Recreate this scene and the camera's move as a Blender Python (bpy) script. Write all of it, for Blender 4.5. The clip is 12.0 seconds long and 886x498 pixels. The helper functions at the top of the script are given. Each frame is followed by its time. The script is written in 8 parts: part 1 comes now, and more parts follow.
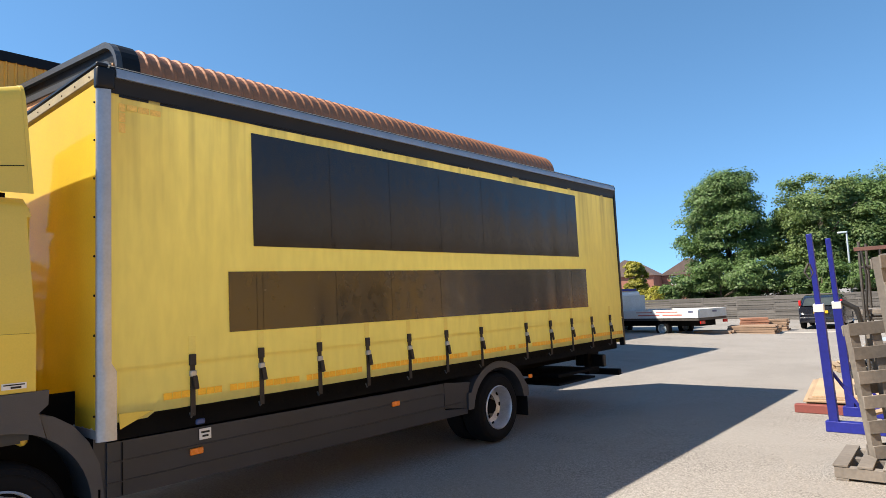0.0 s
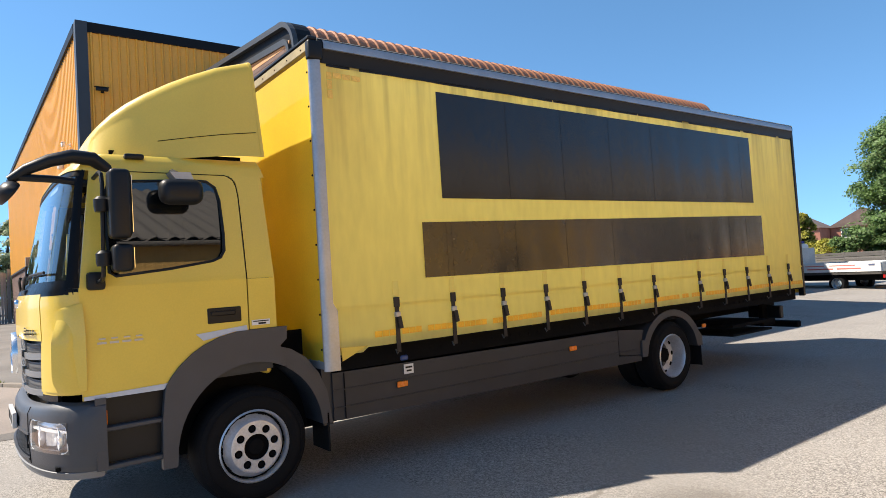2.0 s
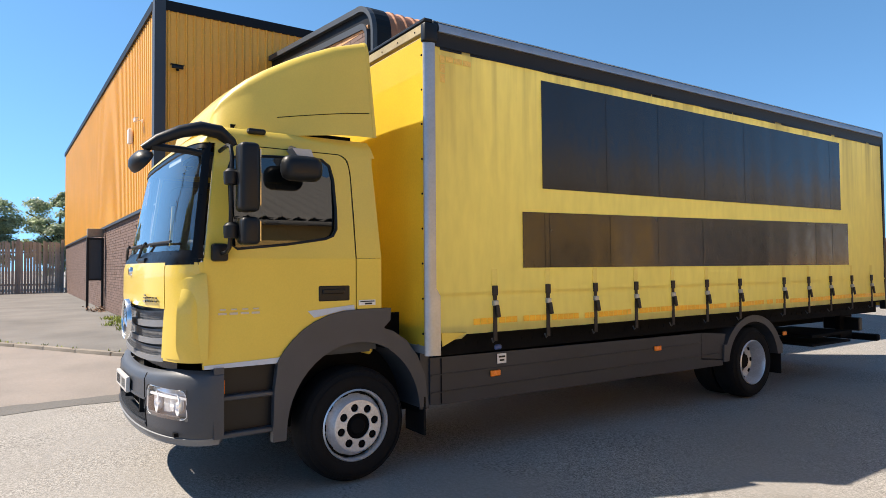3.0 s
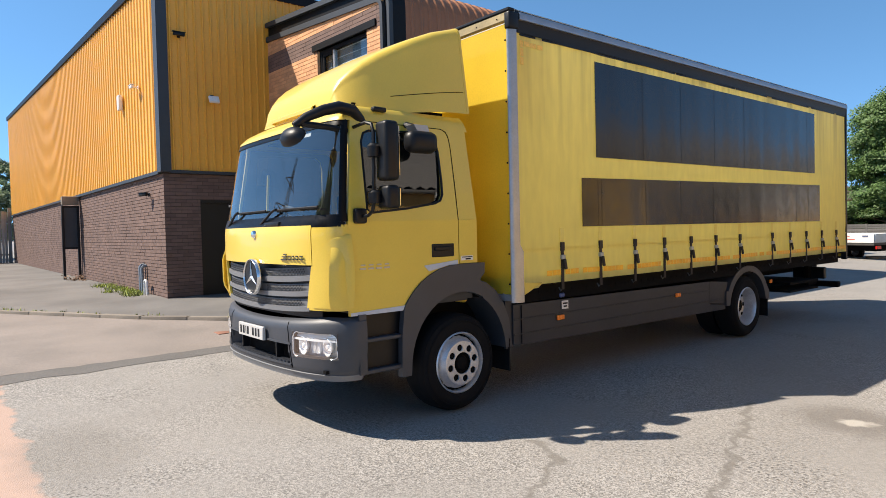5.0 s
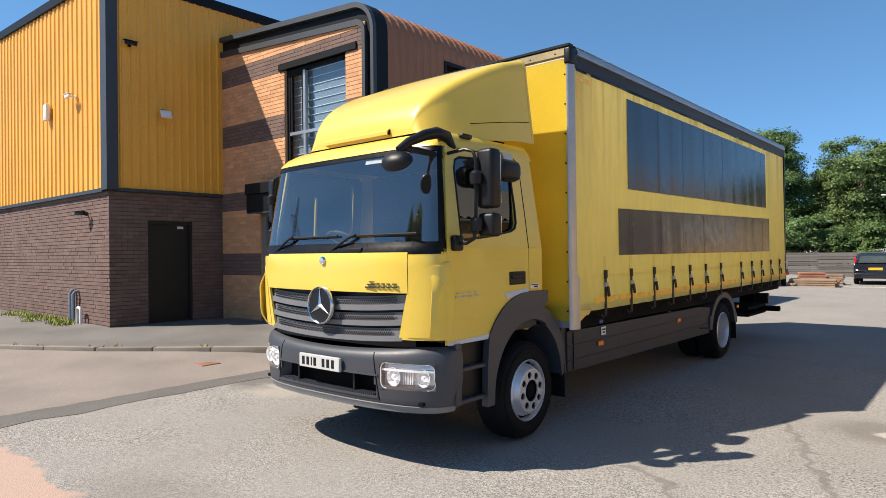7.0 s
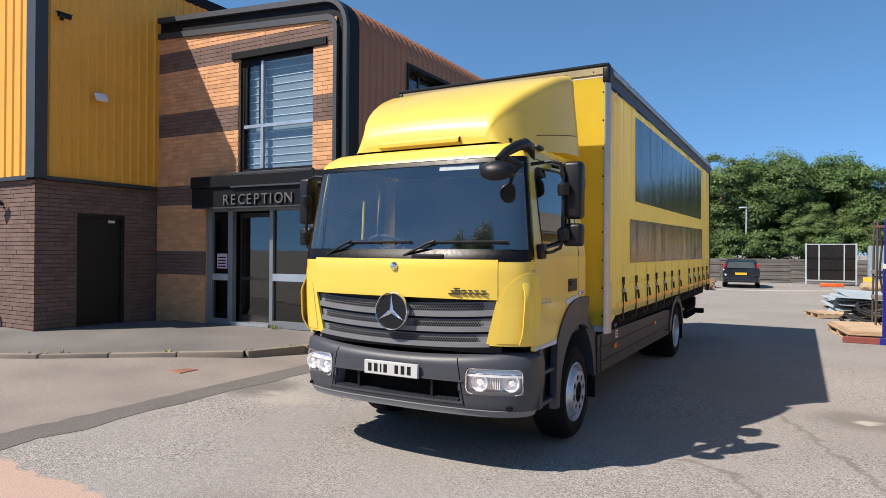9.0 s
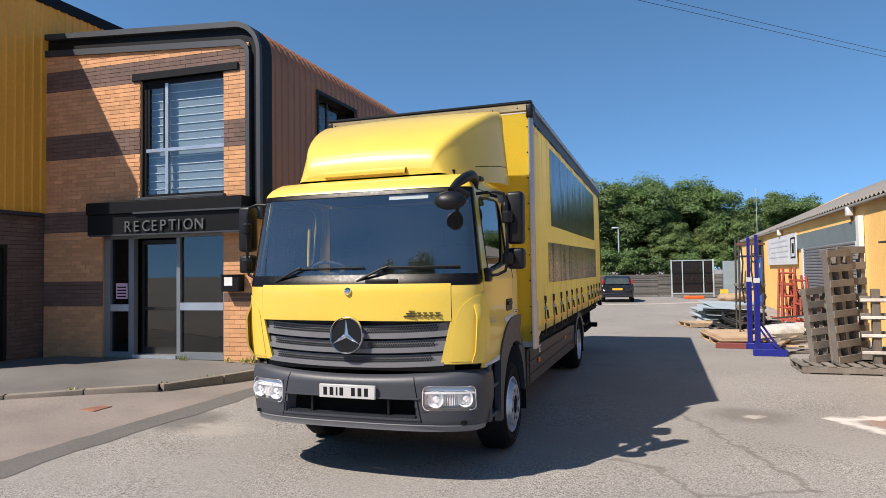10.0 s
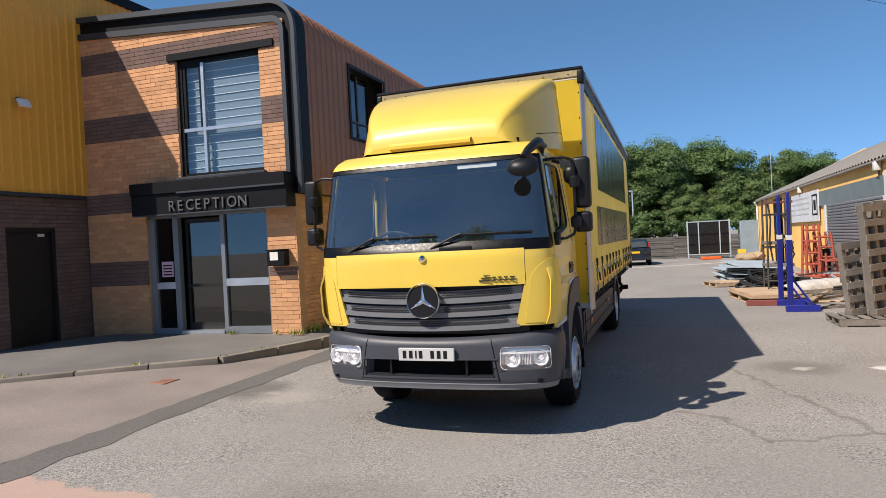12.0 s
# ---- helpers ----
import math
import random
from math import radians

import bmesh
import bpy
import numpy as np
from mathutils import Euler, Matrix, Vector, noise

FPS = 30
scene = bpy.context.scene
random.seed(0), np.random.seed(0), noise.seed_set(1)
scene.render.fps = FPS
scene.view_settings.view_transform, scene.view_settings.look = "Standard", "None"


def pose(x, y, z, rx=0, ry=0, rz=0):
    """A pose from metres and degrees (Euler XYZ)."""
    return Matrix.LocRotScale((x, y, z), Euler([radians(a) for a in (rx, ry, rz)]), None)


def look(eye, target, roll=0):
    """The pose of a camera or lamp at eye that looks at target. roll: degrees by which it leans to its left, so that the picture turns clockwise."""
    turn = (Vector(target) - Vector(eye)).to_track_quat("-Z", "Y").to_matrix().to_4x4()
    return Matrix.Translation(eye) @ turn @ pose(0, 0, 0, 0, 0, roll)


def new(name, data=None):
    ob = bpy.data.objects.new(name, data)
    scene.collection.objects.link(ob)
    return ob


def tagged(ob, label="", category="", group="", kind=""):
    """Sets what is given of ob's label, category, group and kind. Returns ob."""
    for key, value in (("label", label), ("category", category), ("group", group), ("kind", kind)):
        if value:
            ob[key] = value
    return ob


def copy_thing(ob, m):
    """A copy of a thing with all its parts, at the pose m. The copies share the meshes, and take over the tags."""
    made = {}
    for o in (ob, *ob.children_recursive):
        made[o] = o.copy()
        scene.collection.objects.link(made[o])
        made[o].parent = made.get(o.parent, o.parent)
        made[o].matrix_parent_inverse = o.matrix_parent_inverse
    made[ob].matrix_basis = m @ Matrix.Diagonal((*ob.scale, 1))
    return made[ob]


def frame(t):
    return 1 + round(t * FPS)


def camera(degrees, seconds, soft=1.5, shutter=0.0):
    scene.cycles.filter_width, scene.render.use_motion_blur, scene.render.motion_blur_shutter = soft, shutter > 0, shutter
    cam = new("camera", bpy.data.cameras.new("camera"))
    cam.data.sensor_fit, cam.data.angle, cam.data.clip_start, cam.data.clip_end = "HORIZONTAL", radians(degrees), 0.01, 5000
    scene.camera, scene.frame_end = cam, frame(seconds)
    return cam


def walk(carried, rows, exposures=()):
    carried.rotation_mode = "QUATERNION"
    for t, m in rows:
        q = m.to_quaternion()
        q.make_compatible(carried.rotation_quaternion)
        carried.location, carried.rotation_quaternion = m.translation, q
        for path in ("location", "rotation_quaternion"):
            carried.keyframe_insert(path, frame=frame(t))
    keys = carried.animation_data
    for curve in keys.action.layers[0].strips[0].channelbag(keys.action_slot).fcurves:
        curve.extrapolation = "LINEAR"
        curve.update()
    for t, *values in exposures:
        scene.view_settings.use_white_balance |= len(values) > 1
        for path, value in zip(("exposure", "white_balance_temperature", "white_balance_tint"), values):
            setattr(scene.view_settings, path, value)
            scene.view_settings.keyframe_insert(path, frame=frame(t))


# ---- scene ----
cam = camera(69.7, 12.0, soft=0.45)
PATH = [
    (0, (-0.095, 0.07, 1.768), (-1.401, 1.576, 1.94), -2.67),
    (0.5, (-0.083, 0.068, 1.756), (-1.411, 1.55, 1.953), -2.92),
    (1, (-0.056, 0.052, 1.75), (-1.433, 1.494, 1.913), -1.56),
    (1.5, (-0.136, -0.128, 1.747), (-1.58, 1.233, 1.996), -0.53),
    (2, (-0.218, -0.392, 1.652), (-1.82, 0.803, 1.727), -3.55),
    (2.5, (-0.425, -0.605, 1.65), (-2.113, 0.467, 1.705), -2.7),
    (2.7, (-0.506, -0.699, 1.644), (-2.194, 0.372, 1.697), -1.5),
    (4.3, (-0.716, -1.798, 1.61), (-2.265, -0.534, 1.68), 0.4),
    (4.5, (-0.727, -1.987, 1.617), (-2.301, -0.754, 1.58), -1.6),
    (5, (-0.733, -2.347, 1.617), (-2.283, -1.084, 1.557), -1.3),
    (5.5, (-0.844, -2.695, 1.653), (-2.222, -1.246, 1.674), -1.6),
    (6, (-1.133, -2.974, 1.674), (-2.452, -1.475, 1.78), -0.2),
    (6.5, (-1.493, -3.162, 1.677), (-2.825, -1.672, 1.768), 0.7),
    (7, (-1.87, -3.473, 1.67), (-3.176, -1.958, 1.681), -0.7),
    (7.2, (-2.018, -3.607, 1.694), (-3.294, -2.067, 1.715), -0.8),
    (8.8, (-3.121, -4.345, 1.733), (-4.117, -2.611, 1.748), -1.0),
    (9, (-3.178, -4.48, 1.741), (-4.158, -2.737, 1.747), 0.4),
    (9.5, (-3.39, -4.73, 1.757), (-4.125, -2.872, 1.838), -1.5),
    (10, (-3.57, -4.994, 1.766), (-4.214, -3.102, 1.839), -0.9),
    (10.5, (-3.714, -5.218, 1.751), (-4.324, -3.315, 1.827), -0.5),
    (11, (-3.915, -5.332, 1.76), (-4.572, -3.443, 1.787), -3.6),
    (11.5, (-4.004, -5.369, 1.762), (-4.556, -3.447, 1.771), -1.6),
    (12, (-4.039, -5.355, 1.749), (-4.707, -3.47, 1.73), -2.9),
]
walk(cam, [(t, look(eye, target, roll)) for t, eye, target, roll in PATH],
     exposures=((0, 1.20, 6480, 11), (2.5, 1.22, 6450, 11), (4.5, 1.06, 6420, 11), (7.0, 0.92, 6400, 11), (8.8, 0.80, 6290, 13), (12, 0.60, 6320, 14)))

# ---- light ----
SUN = Vector((-1.98, -2.42, 3.62)).normalized()
world = bpy.data.worlds.new("sky")
scene.world = world
world.use_nodes = True
wn = world.node_tree
sky = wn.nodes.new("ShaderNodeTexSky")
sky.sky_type = 'NISHITA'
sky.sun_disc = False
sky.sun_elevation = math.asin(SUN.z)
sky.sun_rotation = math.atan2(SUN.x, SUN.y)
sky.altitude = 3000
sky.air_density, sky.dust_density, sky.ozone_density = 0.9, 0.0, 3.0
wn.nodes["Background"].inputs[1].default_value = 0.118
hs = wn.nodes.new("ShaderNodeHueSaturation")
hs.inputs["Hue"].default_value, hs.inputs["Saturation"].default_value = 0.487, 1.08
# the haze layer at the skyline is thin on this clear day
wc, wz = wn.nodes.new("ShaderNodeTexCoord"), wn.nodes.new("ShaderNodeVectorMath")
wz.operation = 'MULTIPLY_ADD'
wz.inputs[1].default_value, wz.inputs[2].default_value = (1, 1, 0.88), (0, 0, 0.13)
wn.links.new(wc.outputs["Generated"], wz.inputs[0])
wn.links.new(wz.outputs[0], sky.inputs[0])
wn.links.new(sky.outputs[0], hs.inputs["Color"])
wn.links.new(hs.outputs[0], wn.nodes["Background"].inputs[0])
sun = new("sun", bpy.data.lights.new("sun", 'SUN'))
sun.data.energy, sun.data.angle, sun.data.color = 4.3, radians(0.6), (1.0, 0.89, 0.74)
sun.matrix_world = look(SUN * 60, (0, 0, 0))

# ---- materials ----
def mat(name, col, rough=0.5, metal=0.0, var=0.12, scale=1.5, fine=35.0, bump=0.05, bscale=60.0, coat=0.0,
        col2=None, mix2=0.0, rnd=0.0, island=0.0, stretch=(1, 1, 1), spec=0.5, speck=0.0, sscale=70.0):
    """A surface with variation at two scales; col2 blends in as stains where a broad noise is high."""
    m = bpy.data.materials.new(name)
    m.use_nodes = True
    t = m.node_tree
    N, L = t.nodes, t.links
    p = N["Principled BSDF"]
    p.inputs["Roughness"].default_value, p.inputs["Metallic"].default_value = rough, metal
    p.inputs["Coat Weight"].default_value, p.inputs["Coat Roughness"].default_value = coat, 0.06
    p.inputs["Specular IOR Level"].default_value = spec
    tc = N.new("ShaderNodeTexCoord")
    mp = N.new("ShaderNodeMapping")
    mp.inputs["Scale"].default_value = stretch
    L.new(tc.outputs["Object"], mp.inputs[0])

    def noise_node(s, d):
        n = N.new("ShaderNodeTexNoise")
        n.inputs["Scale"].default_value, n.inputs["Detail"].default_value = s, d
        L.new(mp.outputs[0], n.inputs["Vector"])
        return n.outputs[0]

    def mixc(f, a, b, kind='MIX'):
        x = N.new("ShaderNodeMix")
        x.data_type, x.blend_type = 'RGBA', kind
        for k, v in ((0, f), (6, a), (7, b)):
            if isinstance(v, (int, float)):
                x.inputs[k].default_value = v
            elif isinstance(v, tuple):
                x.inputs[k].default_value = (*v, 1)
            else:
                L.new(v, x.inputs[k])
        return x.outputs[2]

    def ramp(f, a, b, lo, hi):
        r = N.new("ShaderNodeMapRange")
        r.inputs[1].default_value, r.inputs[2].default_value, r.inputs[3].default_value, r.inputs[4].default_value = a, b, lo, hi
        L.new(f, r.inputs[0])
        return r.outputs[0]

    broad, grain = noise_node(scale, 4.0), noise_node(fine, 3.0)
    c = tuple(col)
    if col2 is not None:
        c = mixc(ramp(broad, 0.5 - 0.18, 0.5 + 0.22, 0.0, mix2), c, tuple(col2))
    v = N.new("ShaderNodeMath")
    v.operation = 'MULTIPLY'
    L.new(ramp(broad, 0.25, 0.75, 1 - var, 1 + var), v.inputs[0])
    L.new(ramp(grain, 0.25, 0.75, 1 - var * 0.7, 1 + var * 0.7), v.inputs[1])
    f = v.outputs[0]
    if speck:
        vo = N.new("ShaderNodeTexVoronoi")
        vo.inputs["Scale"].default_value = sscale
        L.new(mp.outputs[0], vo.inputs["Vector"])
        w = N.new("ShaderNodeMath")
        w.operation = 'MULTIPLY'
        L.new(f, w.inputs[0])
        sp = N.new("ShaderNodeSeparateColor")
        L.new(vo.outputs["Color"], sp.inputs[0])
        amt, one = N.new("ShaderNodeMath"), N.new("ShaderNodeMath")
        amt.operation, one.operation = 'MULTIPLY', 'ADD'
        L.new(ramp(sp.outputs[0], 0, 1, -speck, speck), amt.inputs[0])
        L.new(ramp(noise_node(0.55, 5.0), 0.40, 0.62, 0.2, 1.2), amt.inputs[1])
        L.new(amt.outputs[0], one.inputs[0])
        one.inputs[1].default_value = 1.0
        L.new(one.outputs[0], w.inputs[1])
        f = w.outputs[0]
    if rnd or island:
        if island:
            g = N.new("ShaderNodeNewGeometry").outputs["Random Per Island"]
        else:
            g = N.new("ShaderNodeObjectInfo").outputs["Random"]
        w = N.new("ShaderNodeMath")
        w.operation = 'MULTIPLY'
        L.new(f, w.inputs[0])
        k = rnd or island
        L.new(ramp(g, 0, 1, 1 - k, 1 + k), w.inputs[1])
        f = w.outputs[0]
    sc = N.new("ShaderNodeVectorMath")
    sc.operation = 'SCALE'
    if isinstance(c, tuple):
        sc.inputs[0].default_value = c
    else:
        L.new(c, sc.inputs[0])
    L.new(f, sc.inputs["Scale"])
    L.new(sc.outputs[0], p.inputs["Base Color"])
    L.new(ramp(grain, 0.2, 0.8, max(rough - 0.08, 0.02), min(rough + 0.1, 1)), p.inputs["Roughness"])
    if bump:
        b = N.new("ShaderNodeBump")
        b.inputs["Strength"].default_value, b.inputs["Distance"].default_value = bump, 0.01
        L.new(noise_node(bscale, 4.0), b.inputs["Height"])
        L.new(b.outputs[0], p.inputs["Normal"])
    return m


def clear(ob):
    """Glazing lets daylight in."""
    ob.visible_shadow = False
    return ob


def glass_mat(name, tint, rough=0.0, clear=0.9, gloss=0.075, dust=0.0):
    """Thin glazing: a see-through sheet with a mirror gloss."""
    m = bpy.data.materials.new(name)
    m.use_nodes = True
    t = m.node_tree
    N, L = t.nodes, t.links
    N.remove(N["Principled BSDF"])
    tr, gl, mx, fr = N.new("ShaderNodeBsdfTransparent"), N.new("ShaderNodeBsdfGlossy"), N.new("ShaderNodeMixShader"), N.new("ShaderNodeLayerWeight")
    tr.inputs[0].default_value = (*[c * clear for c in tint], 1)
    gl.inputs[0].default_value, gl.inputs[1].default_value = (1, 1, 1, 1), rough
    fr.inputs[0].default_value = 0.5
    pw, ml = N.new("ShaderNodeMath"), N.new("ShaderNodeMapRange")
    pw.operation = 'POWER'
    pw.inputs[1].default_value = 5.0
    ml.inputs[3].default_value, ml.inputs[4].default_value = gloss, 1.0
    L.new(fr.outputs["Facing"], pw.inputs[0])
    L.new(pw.outputs[0], ml.inputs[0])
    L.new(ml.outputs[0], mx.inputs[0])
    body = tr.outputs[0]
    if dust:
        df, md, nz, mr = N.new("ShaderNodeBsdfDiffuse"), N.new("ShaderNodeMixShader"), N.new("ShaderNodeTexNoise"), N.new("ShaderNodeMapRange")
        df.inputs[0].default_value = (0.45, 0.45, 0.43, 1)
        nz.inputs["Scale"].default_value, nz.inputs["Detail"].default_value = 2.5, 6.0
        mr.inputs[1].default_value, mr.inputs[2].default_value, mr.inputs[3].default_value, mr.inputs[4].default_value = 0.3, 0.75, dust * 0.4, dust * 1.6
        L.new(nz.outputs[0], mr.inputs[0])
        L.new(mr.outputs[0], md.inputs[0])
        L.new(tr.outputs[0], md.inputs[1])
        L.new(df.outputs[0], md.inputs[2])
        body = md.outputs[0]
    L.new(body, mx.inputs[1])
    L.new(gl.outputs[0], mx.inputs[2])
    L.new(mx.outputs[0], N["Material Output"].inputs[0])
    return m


# ---- mesh tools ----
def finish(bm, smooth=40):
    me = bpy.data.meshes.new("mesh")
    bmesh.ops.recalc_face_normals(bm, faces=bm.faces)
    bm.to_mesh(me)
    bm.free()
    if smooth:
        me.polygons.foreach_set("use_smooth", [True] * len(me.polygons))
        me.set_sharp_from_angle(angle=radians(smooth))
    return me


def part(name, bm, material, parent=None, label="", smooth=40):
    """Links a bmesh as one mesh object under a thing or a part."""
    me = finish(bm, smooth)
    me.name = name
    me.materials.append(material)
    ob = new(name, me)
    ob.parent = parent
    if label:
        ob["label"] = label
    return ob


def thing(name, loc, label, category, group="", turn=0.0):
    ob = new(name)
    ob.empty_display_size = 0.2
    ob.matrix_world = pose(*loc, 0, 0, turn)
    return tagged(ob, label, category, group)


def setting(name, bm, material, label="", smooth=0):
    ob = part(name, bm, material, None, label, smooth)
    return tagged(ob, label, "", "", "structure")


def single(name, bm, material, label, category, group="", smooth=40):
    """A thing of one mesh; its origin is put at the middle of its base."""
    xs = [v.co.copy() for v in bm.verts]
    lo = Vector([min(c[i] for c in xs) for i in range(3)])
    hi = Vector([max(c[i] for c in xs) for i in range(3)])
    base = Vector(((lo.x + hi.x) / 2, (lo.y + hi.y) / 2, lo.z))
    bmesh.ops.translate(bm, vec=-base, verts=bm.verts)
    ob = part(name, bm, material, None, "", smooth)
    ob.location = base
    return tagged(ob, label, category, group)


def B(*boxes, bevel=0.0, seg=1):
    """A bmesh of boxes (x0, x1, y0, y1, z0, z1)."""
    bm = bmesh.new()
    for b in boxes:
        add_box(bm, *b)
    if bevel:
        bmesh.ops.bevel(bm, geom=list(bm.edges), offset=bevel, segments=seg, affect='EDGES', profile=0.5)
    return bm


def add_box(bm, x0, x1, y0, y1, z0, z1, m=None):
    vs = [bm.verts.new((x, y, z)) for x in (x0, x1) for y in (y0, y1) for z in (z0, z1)]
    if m is not None:
        for v in vs:
            v.co = m @ v.co
    for q in ((0, 1, 3, 2), (4, 6, 7, 5), (0, 4, 5, 1), (2, 3, 7, 6), (0, 2, 6, 4), (1, 5, 7, 3)):
        bm.faces.new([vs[i] for i in q])
    return vs


def add_tube(bm, pts, r, seg=8, closed=False):
    """A round bar along the points."""
    pts = [Vector(p) for p in pts]
    rings = []
    n = len(pts)
    side = None
    for i, p in enumerate(pts):
        a = pts[(i - 1) % n] if (i or closed) else p
        b = pts[(i + 1) % n] if (i < n - 1 or closed) else p
        d = (b - a).normalized()
        if side is None:
            side = d.orthogonal().normalized()
        side = (side - d * side.dot(d)).normalized()
        up = d.cross(side)
        rr = r[i] if isinstance(r, (list, tuple)) else r
        rings.append([bm.verts.new(p + (side * math.cos(k) + up * math.sin(k)) * rr) for k in [2 * math.pi * j / seg for j in range(seg)]])
    for i in range(n if closed else n - 1):
        a, b = rings[i], rings[(i + 1) % n]
        for j in range(seg):
            bm.faces.new((a[j], a[(j + 1) % seg], b[(j + 1) % seg], b[j]))
    if not closed:
        bm.faces.new(rings[0][::-1])
        bm.faces.new(rings[-1])
    return bm


def tube(*paths, r=0.02, seg=8, closed=False):
    bm = bmesh.new()
    for p in paths:
        add_tube(bm, p, r, seg, closed)
    return bm


def add_lathe(bm, profile, centre, axis='X', seg=32):
    """Turns (radius, along) pairs round an axis through centre."""
    rings = []
    for r, a in profile:
        ring = []
        for j in range(seg):
            c, s = r * math.cos(2 * math.pi * j / seg), r * math.sin(2 * math.pi * j / seg)
            off = {'X': (a, c, s), 'Y': (c, a, s), 'Z': (c, s, a)}[axis]
            ring.append(bm.verts.new(Vector(centre) + Vector(off)))
        rings.append(ring)
    for p, q in zip(rings, rings[1:]):
        for j in range(seg):
            bm.faces.new((p[j], p[(j + 1) % seg], q[(j + 1) % seg], q[j]))
    for ring, r in ((rings[0], profile[0][0]), (rings[-1], profile[-1][0])):
        if r > 1e-6 and r < 0.012:
            bm.faces.new(ring)
    bmesh.ops.remove_doubles(bm, verts=bm.verts, dist=1e-5)
    return bm


def lathe(profile, centre=(0, 0, 0), axis='X', seg=32):
    return add_lathe(bmesh.new(), profile, centre, axis, seg)


def plate(outline, fn, thick, holes=()):
    """A sheet from a flat outline with holes; fn(a, b) gives the place of a point, thick a vector through the sheet."""
    from mathutils.geometry import tessellate_polygon
    loops = [[Vector((a, b, 0)) for a, b in lp] for lp in (outline, *holes)]
    flat = [v for lp in loops for v in lp]
    tris = tessellate_polygon(loops)
    bm = bmesh.new()
    th = Vector(thick)
    f = [bm.verts.new(Vector(fn(v.x, v.y))) for v in flat]
    b = [bm.verts.new(v.co + th) for v in f]
    for t in tris:
        if len(set(t)) == 3:
            try:
                bm.faces.new([f[i] for i in t])
                bm.faces.new([b[i] for i in reversed(t)])
            except ValueError:
                pass
    k = 0
    for lp in loops:
        n = len(lp)
        for i in range(n):
            a, c = k + i, k + (i + 1) % n
            bm.faces.new((f[a], f[c], b[c], b[a]))
        k += n
    return bm


def sheet(us, vs, fn, skip=None, thick=0.0):
    """A grid over us and vs; fn(u, v) gives the place; skip(u, v) tells, by a cell's middle, which cells are open."""
    bm = bmesh.new()
    g = [[bm.verts.new(Vector(fn(u, v))) for v in vs] for u in us]
    for i in range(len(us) - 1):
        for j in range(len(vs) - 1):
            if skip and skip((us[i] + us[i + 1]) / 2, (vs[j] + vs[j + 1]) / 2):
                continue
            bm.faces.new((g[i][j], g[i + 1][j], g[i + 1][j + 1], g[i][j + 1]))
    loose = [v for v in bm.verts if not v.link_faces]
    bmesh.ops.delete(bm, geom=loose, context='VERTS')
    if thick:
        bmesh.ops.recalc_face_normals(bm, faces=bm.faces)
        bmesh.ops.solidify(bm, geom=list(bm.faces), thickness=thick)
    return bm


def rounded(x0, x1, y0, y1, r, seg=5):
    pts = []
    for cx, cy, a in ((x1 - r, y1 - r, 0), (x0 + r, y1 - r, 90), (x0 + r, y0 + r, 180), (x1 - r, y0 + r, 270)):
        for i in range(seg + 1):
            k = radians(a + 90 * i / seg)
            pts.append((cx + r * math.cos(k), cy + r * math.sin(k)))
    return pts


def span(a, b, n):
    return [a + (b - a) * i / n for i in range(n + 1)]


def letters(text, size, extrude):
    cu = bpy.data.curves.new("text", 'FONT')
    cu.body, cu.size, cu.extrude = text, size, extrude
    ob = bpy.data.objects.new("text", cu)
    scene.collection.objects.link(ob)
    me = bpy.data.meshes.new_from_object(ob.evaluated_get(bpy.context.evaluated_depsgraph_get()))
    bpy.data.objects.remove(ob)
    return me


# ---- the place's surfaces ----
YELLOW = mat("yellow_paint", (0.71, 0.51, 0.07), 0.36, var=0.05, scale=2, fine=90, bump=0.012, bscale=120, coat=0.45, spec=0.45)
CURTAIN = mat("yellow_pvc", (0.97, 0.855, 0.265), 0.40, spec=0.8, var=0.08, scale=1.3, fine=14, bump=0.10, bscale=9, stretch=(1, 1, 0.28),
              col2=(0.78, 0.66, 0.19), mix2=0.3)
HEADB = mat("bulkhead_paint", (0.93, 0.72, 0.075), 0.6, var=0.07, scale=2, fine=60, bump=0.0, bscale=90, spec=0.1, coat=0.5)
LAMPW = mat("lamp_white", (0.86, 0.87, 0.88), 0.2, 0.1, var=0.08, scale=9)
FILM = mat("black_film", (0.016, 0.013, 0.011), 0.17, var=0.15, scale=1.2, fine=20, bump=0.05, bscale=5, stretch=(1, 1, 0.5))
FILM2 = mat("brown_film", (0.038, 0.029, 0.018), 0.20, spec=0.7, var=0.12, scale=0.5, fine=8, bump=0.03, bscale=4, stretch=(1, 1, 0.8), col2=(0.02, 0.017, 0.013), mix2=0.9)
GREYPLA = mat("grey_plastic", (0.044, 0.048, 0.058), 0.46, var=0.12, scale=3, fine=120, bump=0.10, bscale=220)
BOWL = mat("reflector_silver", (0.93, 0.94, 0.96), 0.16, 0.4, var=0.08, bump=0.0)
FRIT = mat("black_glass_edge", (0.004, 0.004, 0.005), 0.32, var=0.05, bump=0.0, spec=0.15)
GRILLE = mat("grille_plastic", (0.155, 0.16, 0.17), 0.5, var=0.1, scale=4, fine=80, bump=0.05, bscale=160)
SKIRT = mat("skirt_paint", (0.019, 0.024, 0.034), 0.5, var=0.16, scale=2, fine=40, bump=0.03, bscale=80)
BLACK = mat("black_plastic", (0.007, 0.008, 0.010), 0.42, var=0.15, scale=5, fine=80, bump=0.06, bscale=160, spec=0.3)
DARK = mat("chassis_black", (0.004, 0.004, 0.0045), 0.8, spec=0.12, var=0.3, scale=3, fine=30, bump=0.1, bscale=50)
